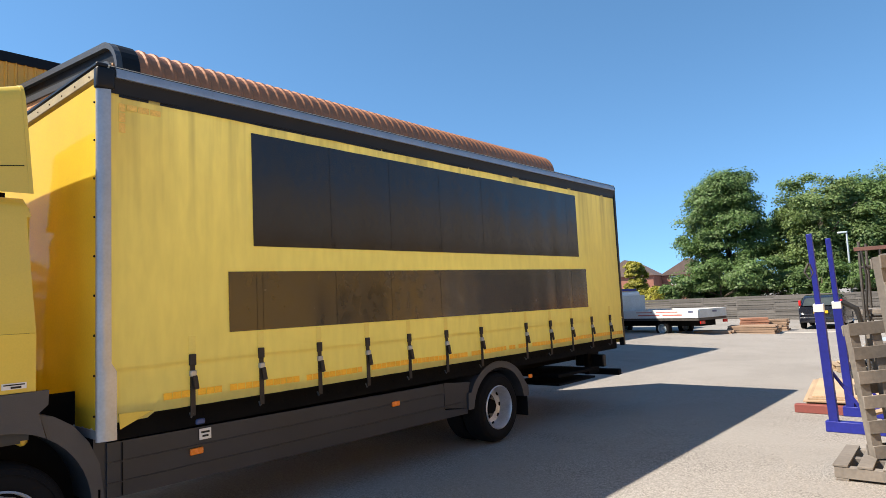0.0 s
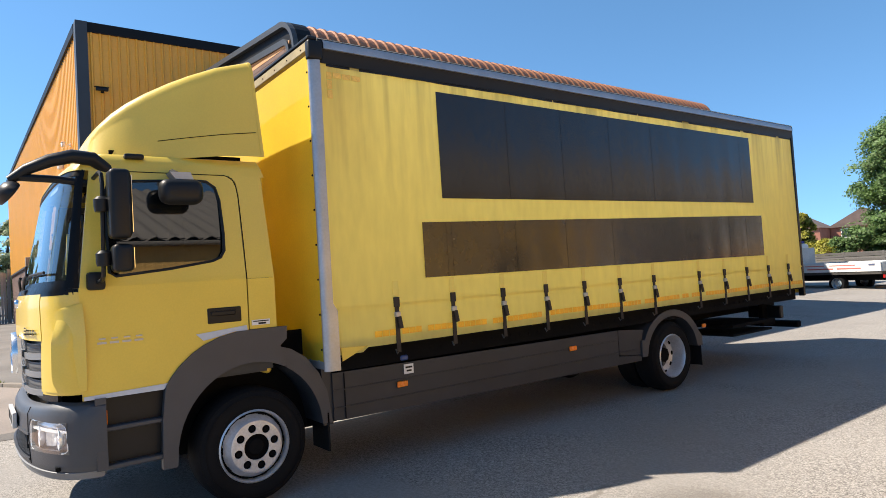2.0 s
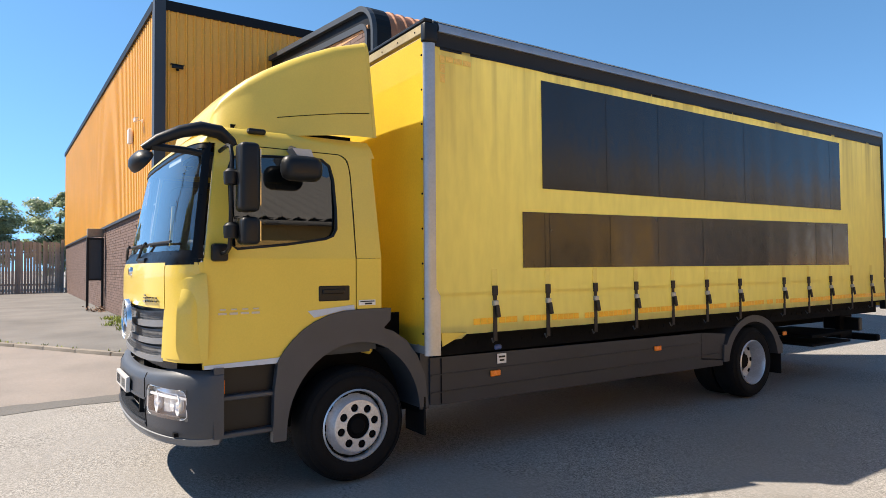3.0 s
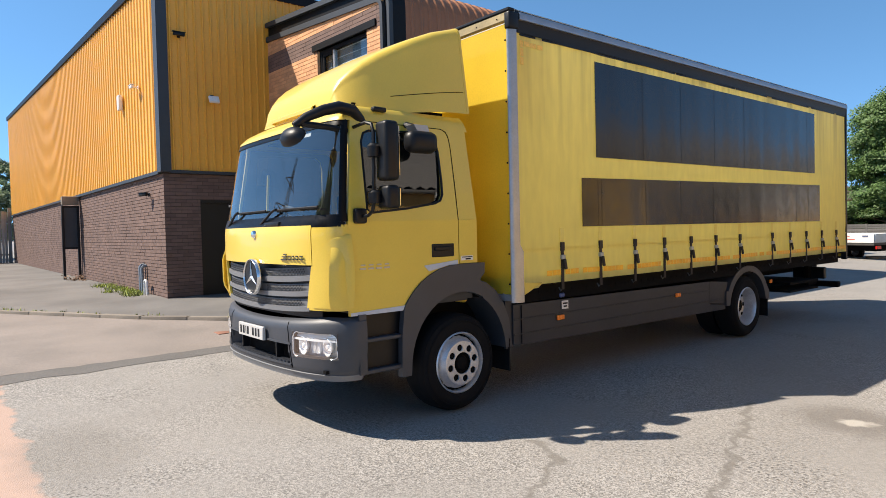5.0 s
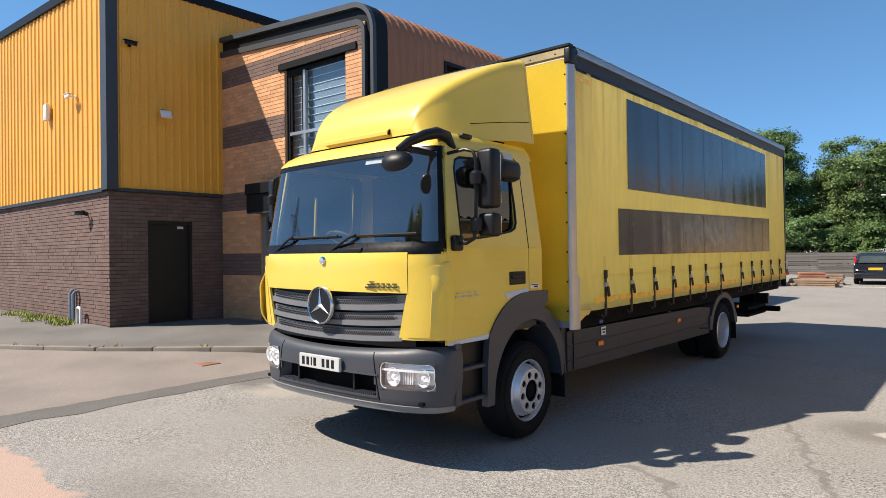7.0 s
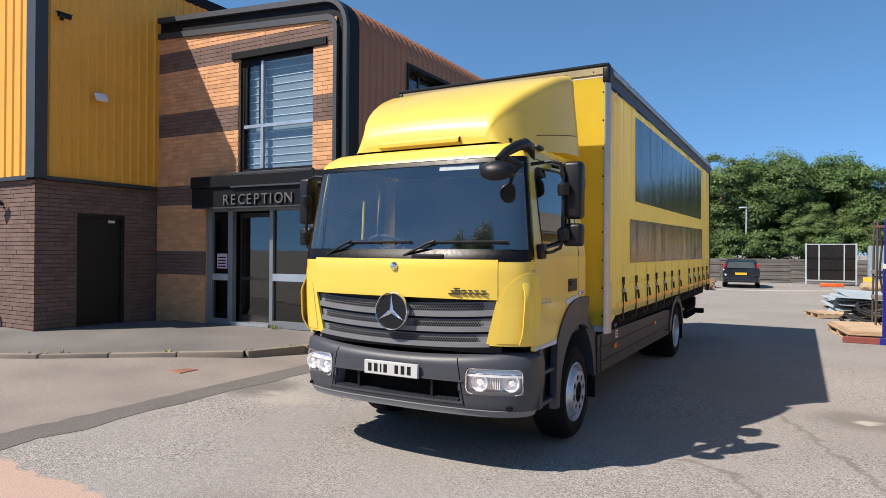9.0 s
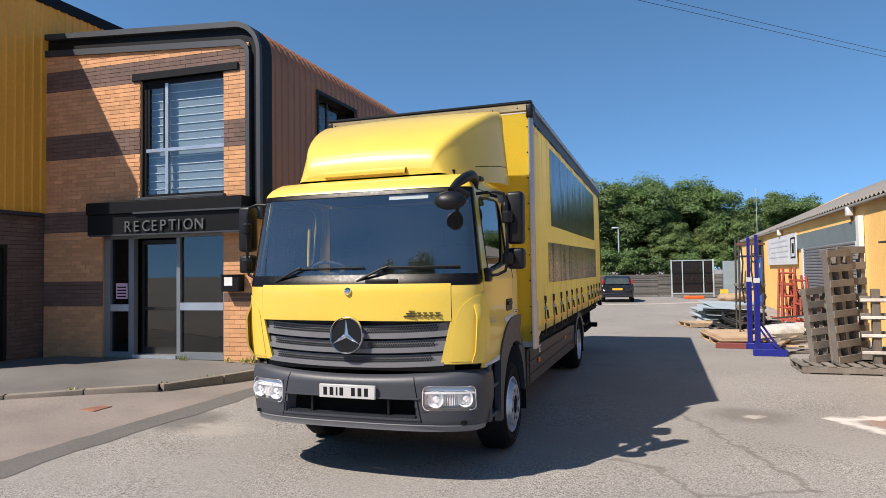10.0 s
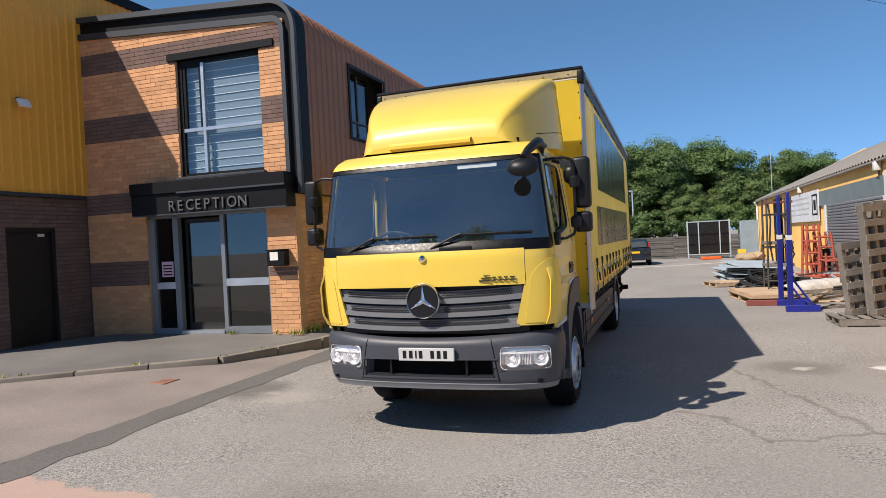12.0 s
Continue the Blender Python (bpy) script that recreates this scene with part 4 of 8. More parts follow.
# bonnet and corner panels
bonnet = part("bonnet", sheet(span(-0.90, 0.90, 36), span(1.365, 1.675, 8), lambda u, z: front(u, z, 0.007), thick=0.02), YELLOW, lorry)
part("badge", lathe([(0.0, -0.018), (0.026, -0.016), (0.034, -0.006), (0.034, 0.01)], (0, front(0, 1.615)[1] - 0.012, 1.615), 'Y', 20), CHROME, bonnet, "small round chrome badge")
BADGE = mat("dark_chrome", (0.06, 0.055, 0.045), 0.3, 0.5, var=0.05)
for i, (a, b) in enumerate(((0.51, 0.61), (0.62, 0.66), (0.67, 0.71), (0.72, 0.76), (0.77, 0.82))):
    bm = bmesh.new()
    for z0, z1, s in ((1.405, 1.414, 0), (1.43, 1.439, 0.006)) if i else ((1.40, 1.412, 0), (1.425, 1.433, 0.02), (1.445, 1.453, 0.045)):
        y = nose((a + b) / 2, *face(1.42)) - 0.02
        add_box(bm, a + s, b, y, y + 0.008, z0, z1)
    part("model_badge", bm, BADGE, bonnet, "dark chrome lettering bars")
for sg in (1, -1):
    def corner(k, z, sg=sg):
        inner = 0.905 if z > 1.36 else lerp(0.80, 0.89, (z - 1.0) / 0.36)
        w = face(z)[0]
        a = math.asin(inner / w)
        u = w * math.sin(lerp(a, math.pi / 2, k))
        return (sg * u, nose(u, *face(z)) - 0.004, z)
    cp = part("corner_panel", sheet(span(0, 1, 14), span(1.01, 1.675, 12), corner, thick=0.02), YELLOW, lorry)

    def vane(k, z, sg=sg):
        rise = min(1.0, (z - 1.015) / 0.10, (1.50 - z) / 0.12)
        x, y, z = corner(lerp(0.50, 1.0, k), z)
        off = 0.012 + 0.056 * max(0.0, rise) * (1 - k) ** 0.6
        return (x + sg * off * 0.70, y - off * 0.70, z)
    part("air_vane", sheet(span(0, 1, 8), [1.015, 1.04, 1.07, 1.10, 1.15, 1.22, 1.30, 1.36, 1.40, 1.44, 1.475, 1.50], vane, thick=0.012), YELLOW, cp, "yellow air deflector standing off the cab corner")
    # air deflector panel with a rounded top, standing off the corner
    def deflector(q, z, sg=sg):
        w, yf, yc, n = face(z)
        h = (z - 1.03) / 0.57
        inner = 0.88 + 0.09 * h + 0.16 * max(0.0, (h - 0.62) / 0.38) ** 2.2
        a = lerp(math.asin(min(inner / w, 0.999)), math.pi / 2, q)
        u = w * math.sin(a)
        y = nose(u, w, yf, yc, n)
        e = 0.003
        u2 = w * math.sin(max(a - e, 0.1))
        du, dy = u - u2, y - nose(u2, w, yf, yc, n)
        m = math.hypot(du, dy) or 1.0
        d = 0.009 + 0.032 * math.sin(math.pi * min(1, max(0, h))) ** 0.6 * q ** 2
        return (sg * (u + dy / m * d), y - du / m * d, z)
    part("air_deflector", sheet(span(0, 1, 10), span(1.03, 1.60, 22), deflector, thick=0.014), YELLOW, lorry, "rounded yellow corner air deflector")

# grille
bm = sheet(span(-0.90, 0.90, 20), span(0.94, 1.38, 4), lambda u, z: (u, nose(u, *face(1.1)) + 0.06, z), thick=0.01)
grille = part("grille", bm, BLACK, lorry)
for z0, z1, wd in ((1.245, 1.355, 0.885), (1.125, 1.225, 0.86), (1.005, 1.105, 0.83)):
    def slat(u, z, z0=z0, z1=z1):
        k = (z - z0) / (z1 - z0)
        sag = 0.035 * (1 - (u / 0.9) ** 2)
        return (u, nose(u, *face(1.15)) + 0.004 + (0.022 if k > 0.40 else 0.0), z - sag)
    sl = part("grille_slat", sheet(span(-wd, wd, 36), [z0, z0 + 0.008, z0 + (z1 - z0) * 0.39, z0 + (z1 - z0) * 0.41, z1 - 0.01, z1], slat, thick=0.012), GRILLE, grille)
    bm = bmesh.new()
    for r in range(3):
        n = int(2 * (wd - 0.08) / 0.021)
        for i in range(n):
            u = -wd + 0.10 + 0.021 * i + 0.0105 * (r % 2)
            if (abs(u) < 0.17 and z0 > 1.05) or u > wd - 0.10:
                continue
            _, y, z = slat(u, z0 + (z1 - z0) * (0.52 + 0.17 * r))
            vs = [bm.verts.new((u + 0.0088 * math.cos(q), y - 0.0165, z + 0.0088 * math.sin(q))) for q in [math.pi / 3 * k for k in range(6)]]
            bm.faces.new(vs)
    tagged(part("grille_mesh", bm, BLACK, grille, smooth=0), kind="stuff")
em = part("emblem", lathe([(0.0, 0.0), (0.14, 0.0), (0.14, -0.02), (0.0, -0.02)], (0, -0.12, 1.245), 'Y', 40), BLACK, lorry, "black disc with a chrome ring and three spokes")
bm = bmesh.new()
add_lathe(bm, [(0.146, -0.02), (0.147, -0.030), (0.151, -0.034), (0.156, -0.028), (0.159, 0.0), (0.146, 0.0)], (0, -0.12, 1.245), 'Y', 48)
part("ring", bm, EMBLEM, em)
for q in (90, 210, 330):
    c, s = math.cos(radians(q)), math.sin(radians(q))
    bm = bmesh.new()
    o, tip, mid = Vector((0, -0.142, 1.245)), Vector((0.144 * c, -0.145, 1.245 + 0.144 * s)), Vector((0.0, -0.157, 1.245))
    a, b = o + Vector((-s, 0, c)) * 0.021, o - Vector((-s, 0, c)) * 0.021
    vs = [bm.verts.new(v) for v in (a, tip, b, mid)]
    bm.faces.new((vs[0], vs[1], vs[3]))
    bm.faces.new((vs[1], vs[2], vs[3]))
    part("spoke", bm, EMBLEM, em, smooth=0)

# windscreen and cab frame
wk = 0.90
part("scuttle", sheet(span(-1, 1, 36), span(1.66, 1.755, 3), lambda k, z: frontk(k * 0.97, z, 0.006), thick=0.02), FRIT, lorry)
screen = clear(part("windscreen", sheet(span(-wk, wk, 32), span(1.75, 2.475, 10), lambda k, z: frontk(k, z, 0.0)), SCREEN, lorry))
for sg in (1, -1):
    part("pillar", sheet(span(wk, 1.0, 8), span(1.70, 2.50, 10), lambda k, z: frontk(sg * k, z, 0.004), thick=0.035), FRIT, lorry)
part("header_band", sheet(span(-0.97, 0.97, 32), span(2.455, 2.50, 2), lambda k, z: frontk(k, z, 0.006), thick=0.02), FRIT, screen)
bm = sheet(span(-1, 1, 40), [2.495, 2.52, 2.55, 2.575, 2.60, 2.625, 2.64], lambda k, z: frontk(k, z, 0.012))


def roof_rim(z):
    w, yf, yc, n = face(z)
    return w, yc


for sg in (1, -1):
    g = sheet([0, 1], [2.495, 2.52, 2.55, 2.575, 2.60, 2.625, 2.64], lambda k, z: (sg * roof_rim(z)[0], lerp(roof_rim(z)[1] - 0.012, 1.50 - (z - 2.5) * 0.3, k), z))
    tmp = bpy.data.meshes.new("t")
    g.to_mesh(tmp)
    bm.from_mesh(tmp)
    g.free()
top = [bm.verts.new(frontk(k, 2.64, 0.012)) for k in span(-1, 1, 20)] + [bm.verts.new((0.90, 1.45, 2.64)), bm.verts.new((-0.90, 1.45, 2.64))]
bm.faces.new(top)
bmesh.ops.remove_doubles(bm, verts=bm.verts, dist=1e-4)
roof = part("cab_roof", bm, YELLOW, lorry)
for sg in (1, -1):
    part("marker_lamp", B((sg * 1.0 - 0.03, sg * 1.0 + 0.03, 0.50, 0.63, 2.59, 2.63), bevel=0.015, seg=2), BLACK, roof, "small black roof marker lamp")

# roof spoiler
# along it: half width of the flat top, half width at the foot, height of the top
SP = table([(0.325, 0.60, 0.70, 2.70), (0.333, 0.62, 0.715, 2.755), (0.35, 0.64, 0.735, 2.815), (0.40, 0.665, 0.775, 2.90), (0.48, 0.715, 0.82, 2.985), (0.58, 0.765, 0.87, 3.065), (0.70, 0.815, 0.92, 3.14), (0.86, 0.87, 0.97, 3.225), (1.0, 0.91, 1.005, 3.29), (1.2, 0.955, 1.04, 3.37), (1.44, 0.995, 1.06, 3.435)])


def spoil(k, y):
    """k from -1 to 1 goes over the spoiler from one foot to the other."""
    wt, wf, top = SP(y)
    base = 2.608 + 0.145 * max(0.62 - y, 0) + 0.045 * min(1.0, max(0.0, (y - 0.75) / 0.5))
    a = abs(k)
    r = 0.085
    dx, dz = wf - wt, top - base
    L = math.hypot(dx, dz)
    ang = math.atan2(dz, dx)
    if a < 0.5:
        u, z = wt * a / 0.5 - r * 0.6 * (a / 0.5), top - 0.02 * (a / 0.5) ** 2 + 0.02
    elif a < 0.7:
        q = (a - 0.5) / 0.2
        p0, p1, p2 = Vector((wt - r * 0.6, top)), Vector((wt + r * 0.25, top - 0.004)), Vector((wt + dx * 0.22, top - dz * 0.22))
        v = p0 * (1 - q) ** 2 + p1 * 2 * q * (1 - q) + p2 * q * q
        u, z = v.x, v.y
    else:
        q = (a - 0.7) / 0.3
        u, z = lerp(wt + dx * 0.22, wf, q), lerp(top - dz * 0.22, base, q)
    return (math.copysign(u, k), y + 0.055 * max(0.0, (a - 0.5) / 0.5) * max(0.0, (y - 1.2) / 0.24), z)


sy = [0.325, 0.333, 0.341, 0.35, 0.365, 0.38, 0.40, 0.43, 0.48, 0.53, 0.58, 0.64, 0.70, 0.78, 0.86, 0.93, 1.0, 1.1, 1.2, 1.31, 1.44]
sp = part("roof_spoiler", sheet(span(-1, 1, 60), sy, spoil), YELLOW, lorry, "yellow moulded roof air deflector", smooth=60)
part("spoiler_lip", sheet(span(-1, 1, 60), [1.425, 1.445], lambda k, y: (spoil(k, y)[0] * 1.003, spoil(k, y)[1], spoil(k, y)[2] + 0.003), thick=0.012), YELLOW, sp)
nosecap = bmesh.new()
nosecap.faces.new([nosecap.verts.new(spoil(k, 0.325)) for k in span(-1, 1, 40)])
part("spoiler_nose", nosecap, YELLOW, sp)
part("spoiler_hood", plate([(0.345, 2.735), (0.300, 2.715), (0.284, 2.70), (0.284, 2.672), (0.345, 2.672)], lambda y, z: (-0.44, y, z), (0.82, 0, 0)), YELLOW, sp, "raised lip over the spoiler's air slot")
for u in (-0.44, 0.365):
    part("hood_end", plate([(0.345, 2.735), (0.305, 2.712), (0.292, 2.665), (0.345, 2.655)], lambda y, z, u=u: (u, y, z), (0.015, 0, 0)), YELLOW, sp)
part("spoiler_gap", B((-0.80, 0.80, 0.44, 1.40, 2.60, 2.69)), DARK, sp)
for sg in (1, -1):
    line = []
    for y in span(0.75, 1.41, 10):
        base, top = 2.608 + 0.045 * min(1.0, max(0.0, (y - 0.75) / 0.5)), SP(y)[2]
        q = (top - 0.22 * (top - base) - 2.72 - (y - 0.5) * 0.14) / (0.78 * (top - base))
        v = spoil(0.7 + 0.3 * min(1.0, max(0.0, q)), y)
        line.append((sg * (v[0] + 0.002), v[1], v[2]))
    part("side_seam", tube(line, r=0.003, seg=6), DARK, sp)

# cab sides
ARCH = [(0.68, 0.985), (0.72, 1.045), (0.78, 1.115), (0.86, 1.185), (0.95, 1.24), (1.06, 1.285), (1.18, 1.31), (1.285, 1.315)]
WIN = [(0.36, 1.79), (0.40, 1.765), (0.75, 1.80), (1.05, 1.845), (1.11, 1.87), (1.14, 1.92), (1.145, 2.05), (1.135, 2.30), (1.11, 2.40), (1.05, 2.445), (0.95, 2.45), (0.44, 2.425), (0.385, 2.40), (0.36, 2.33)]


def lean(z):
    return 1.125 if z <= 1.7 else 1.125 - (z - 1.7) * 0.125


for sg in (1, -1):
    def low(y, z, sg=sg):
        return (sg * lean(z), y, z)
    th = (-sg * 0.03, 0, 0)
    door = part("cab_door", plate([(0.175, 1.7), (0.175, 0.965), (0.665, 0.965), *ARCH, (1.285, 1.7)], low, th), YELLOW, lorry)
    part("door_frame", plate([(0.18, 1.70), (1.285, 1.70), (1.275, 2.35), (1.26, 2.45), (1.20, 2.495), (0.275, 2.495)], low, th, [WIN]), YELLOW, door)
    part("frame_lining", plate([(0.20, 1.72), (1.27, 1.72), (1.24, 2.44), (1.18, 2.48), (0.30, 2.48)], lambda y, z, sg=sg: (sg * (lean(z) - 0.034), y, z), (-sg * 0.01, 0, 0), [WIN]), TRIM, door)
    clear(part("side_window", plate([(y, z) for y, z in WIN], lambda y, z, sg=sg: (sg * (1.053 + (lean(z) - 1.075) * 0.55), y, z), (-sg * 0.004, 0, 0)), TINT, door))
    part("door_seam", tube([(sg * (lean(z) + 0.0005), y, z) for y, z in ((0.40, 2.498), (0.9, 2.499), (1.19, 2.498), (1.245, 2.475), (1.272, 2.41), (1.282, 2.30), (1.289, 2.0), (1.29, 1.7))], r=0.0035, seg=6), DARK, door)
    part("window_seal", tube([(sg * (lean(z) - 0.004), y, z) for y, z in WIN], r=0.011, seg=6, closed=True), BLACK, door)
    part("sill_strip", plate([(0.18, 0.965), (0.668, 0.965), (0.70, 1.005), (0.18, 0.99)], lambda y, z, sg=sg: (sg * 1.13, y, z), th), DECAL, door)
    part("handle_recess", B((sg * 1.12 - 0.012, sg * 1.12 + 0.012, 0.985, 1.235, 1.385, 1.50), bevel=0.008), BLACK, door)
    part("door_handle", B((sg * 1.137 - 0.008, sg * 1.137 + 0.008, 1.01, 1.19, 1.44, 1.475), bevel=0.006), BLACK, door)
    part("grey_flash", plate([(0.90, 1.32), (1.27, 1.352), (1.275, 1.312), (1.18, 1.313), (1.06, 1.289), (0.95, 1.27)], lambda y, z, sg=sg: (sg * 1.13, y, z), th), DECAL, door)
    for k in range(4):
        part("model_number", B((sg * 1.127 - 0.003, sg * 1.127 + 0.003, 0.27 + k * 0.075, 0.325 + k * 0.075, 1.32, 1.334), (sg * 1.127 - 0.003, sg * 1.127 + 0.003, 0.28 + k * 0.075, 0.32 + k * 0.075, 1.35, 1.36)), SILVER, door, "small silver number bars")
    rear = part("rear_quarter", plate([(1.295, 1.7), (1.295, 1.318), (1.505, 1.318), (1.505, 1.7)], low, th), YELLOW, lorry)
    part("rear_quarter_upper", plate([(1.295, 1.702), (1.505, 1.702), (1.47, 2.50), (1.22, 2.497), (1.27, 2.45), (1.285, 2.35)], low, th), YELLOW, rear)
    part("side_label", B((sg * 1.128 - 0.003, sg * 1.128 + 0.003, 1.31, 1.45, 1.345, 1.385)), WHITE, rear, "small white sticker with dark bars")
    part("side_label_bars", B((sg * 1.132 - 0.002, sg * 1.132 + 0.002, 1.32, 1.44, 1.37, 1.378), (sg * 1.132 - 0.002, sg * 1.132 + 0.002, 1.36, 1.42, 1.35, 1.363)), BLACK, rear)
    part("inner_side", B((sg * 1.06 - 0.015, sg * 1.06 + 0.015, 0.2, 1.48, 1.0, 1.74)), TRIM, lorry)
    # wheel arch
    outer = [(0.64, 0.42), (0.65, 0.75), (0.675, 0.965)] + ARCH + [(1.58, 1.315), (1.575, 1.22), (1.52, 1.17)]
    inner = [(1.30 + 0.56 * math.cos(radians(a)), 0.47 + 0.60 * math.sin(radians(a))) for a in span(62, 180, 16)] + [(0.735, 0.42)]
    part("wheel_arch", plate(outer + inner, lambda y, z, sg=sg: (sg * 1.142, y, z), (-sg * 0.06, 0, 0)), GREYPLA, lorry)
    bm = bmesh.new()
    arc = [(1.30 + 0.57 * math.cos(radians(a)), 0.47 + 0.60 * math.sin(radians(a))) for a in span(-2, 182, 24)]
    for (y0, z0), (y1, z1) in zip(arc, arc[1:]):
        bm.faces.new([bm.verts.new(v) for v in ((sg * 1.08, y0, z0), (sg * 1.08, y1, z1), (sg * 0.72, y1, z1), (sg * 0.72, y0, z0))])
    bmesh.ops.remove_doubles(bm, verts=bm.verts, dist=1e-4)
    part("arch_liner", bm, DARK, lorry)
    guard = [(1.53, 1.16), (1.62, 1.13), (1.74, 1.05), (1.84, 0.92), (1.91, 0.76), (1.945, 0.50), (1.86, 0.50)] + [(1.30 + 0.56 * math.cos(radians(a)), 0.47 + 0.60 * math.sin(radians(a))) for a in span(5, 60, 8)]
    part("rear_mudguard", plate(guard, lambda y, z, sg=sg: (sg * 1.11, y, z), (-sg * 0.34, 0, 0)), GREYPLA, lorry)
    part("mud_flap", B((sg * 0.96 - 0.15, sg * 0.96 + 0.15, 1.90, 1.915, 0.27, 0.58)), RUBBER, lorry)
    # entry steps
    st = part("step_box", B((sg * 1.02 - 0.04, sg * 1.02 + 0.04, 0.26, 0.70, 0.50, 0.965)), BLACK, lorry)
    for z in (0.49, 0.74):
        part("step_tread", B((sg * 1.06 - 0.06, sg * 1.06 + 0.06, 0.29, 0.66, z, z + 0.035), bevel=0.008), GREYPLA, st)
    part("indicator", B((sg * 1.135 - 0.012, sg * 1.135 + 0.012, 0.255, 0.31, 0.79, 0.89), bevel=0.006), ORANGE, lorry, "amber side indicator")

# bumper
BW = table([(0.49, 1.09, -0.115, 0.30, 2.4), (0.54, 1.13, -0.142, 0.30, 2.4), (0.75, 1.165, -0.14, 0.30, 2.42), (0.90, 1.165, -0.133, 0.30, 2.42), (0.955, 1.155, -0.11, 0.30, 2.4), (0.985, 1.12, -0.06, 0.30, 2.4)])


def bump(u, z, out=0.0):
    w, yf, yc, n = BW(z)
    u = max(-w, min(w, u))
    return (u, nose(u, w, yf, yc, n) - out, z - (0.02 + 0.012 * (u / 1.15) ** 2 if z > 0.6 else 0.006 + 0.018 * (u / 1.15) ** 2) - 0.055 * max(0.0, (z - 0.86) / 0.125) * max(0.0, 1 - (u / 0.95) ** 2))


us = sorted(set([round(x, 3) for x in span(-1.1, 1.1, 44)] + [-1.165, -1.16, -1.15, -1.135, -1.12, 1.12, 1.135, 1.15, 1.16, 1.165, -0.62, 0.62, -0.66, 0.66, 1.07, -1.07]))
zs = [0.49, 0.515, 0.54, 0.575, 0.60, 0.68, 0.72, 0.745, 0.80, 0.84, 0.86, 0.90, 0.93, 0.955, 0.975, 0.985]


def hole(u, z):
    if 0.585 < z < 0.745 and abs(u) < 0.60 + (0.745 - z) * 0.1:
        return True
    return 0.66 < z < 0.86 and 0.66 < abs(u) < 1.07


bumper = part("bumper", sheet(us, zs, bump, hole, thick=0.02), GREYPLA, lorry, "moulded dark grey plastic bumper")
part("bumper_lip", sheet(span(-1, 1, 56), [0.475, 0.495, 0.525], lambda k, z: bump(BW(z)[0] * math.sin(k * math.pi / 2), z, 0.012), thick=0.015), GRILLE, bumper, "lighter grey lower lip")
for sg in (1, -1):
    part("bumper_seam", tube([(lambda p: (p[0], p[1] - 0.001, p[2]))(bump(sg * lerp(0.66, 0.585, (z - 0.5) / 0.45), z)) for z in span(0.5, 0.95, 8)], r=0.004, seg=6), DARK, bumper)
    part("side_return", B((sg * 1.135 - 0.012, sg * 1.135 + 0.012, 0.24, 0.305, 0.50, 0.97)), GREYPLA, bumper)
for z0, z1 in ((0.748, 0.762), (0.566, 0.58)):
    part("intake_surround", sheet(span(-0.64, 0.64, 30), [z0, z1], lambda u, z: bump(u, z, 0.010), thick=0.03), GREYPLA, bumper)
for sg in (1, -1):
    part("intake_cheek", sheet(span(0, 1, 4), span(0.575, 0.755, 6), lambda k, z, sg=sg: (lambda q: (q[0], q[1] + 0.10 * k, q[2]))(bump(sg * (lerp(0.62, 0.555, k) + (0.745 - z) * 0.1), z)), thick=0.006), GREYPLA, bumper)
part("air_intake", B((-0.70, 0.70, -0.02, 0.0, 0.55, 0.78)), DARK, bumper)
for sg in (-0.36, 0.36):
    part("intake_rib", B((sg - 0.01, sg + 0.01, -0.095, -0.03, 0.58, 0.735)), BLACK, bumper)
bm = bmesh.new()
for i in range(60):
    u = -0.60 + 0.02 * i
    p = bump(u, 0.58)
    add_box(bm, u, u + 0.010, p[1] + 0.004, p[1] + 0.09, 0.562, 0.585)
part("intake_mesh", bm, GREYPLA, bumper)
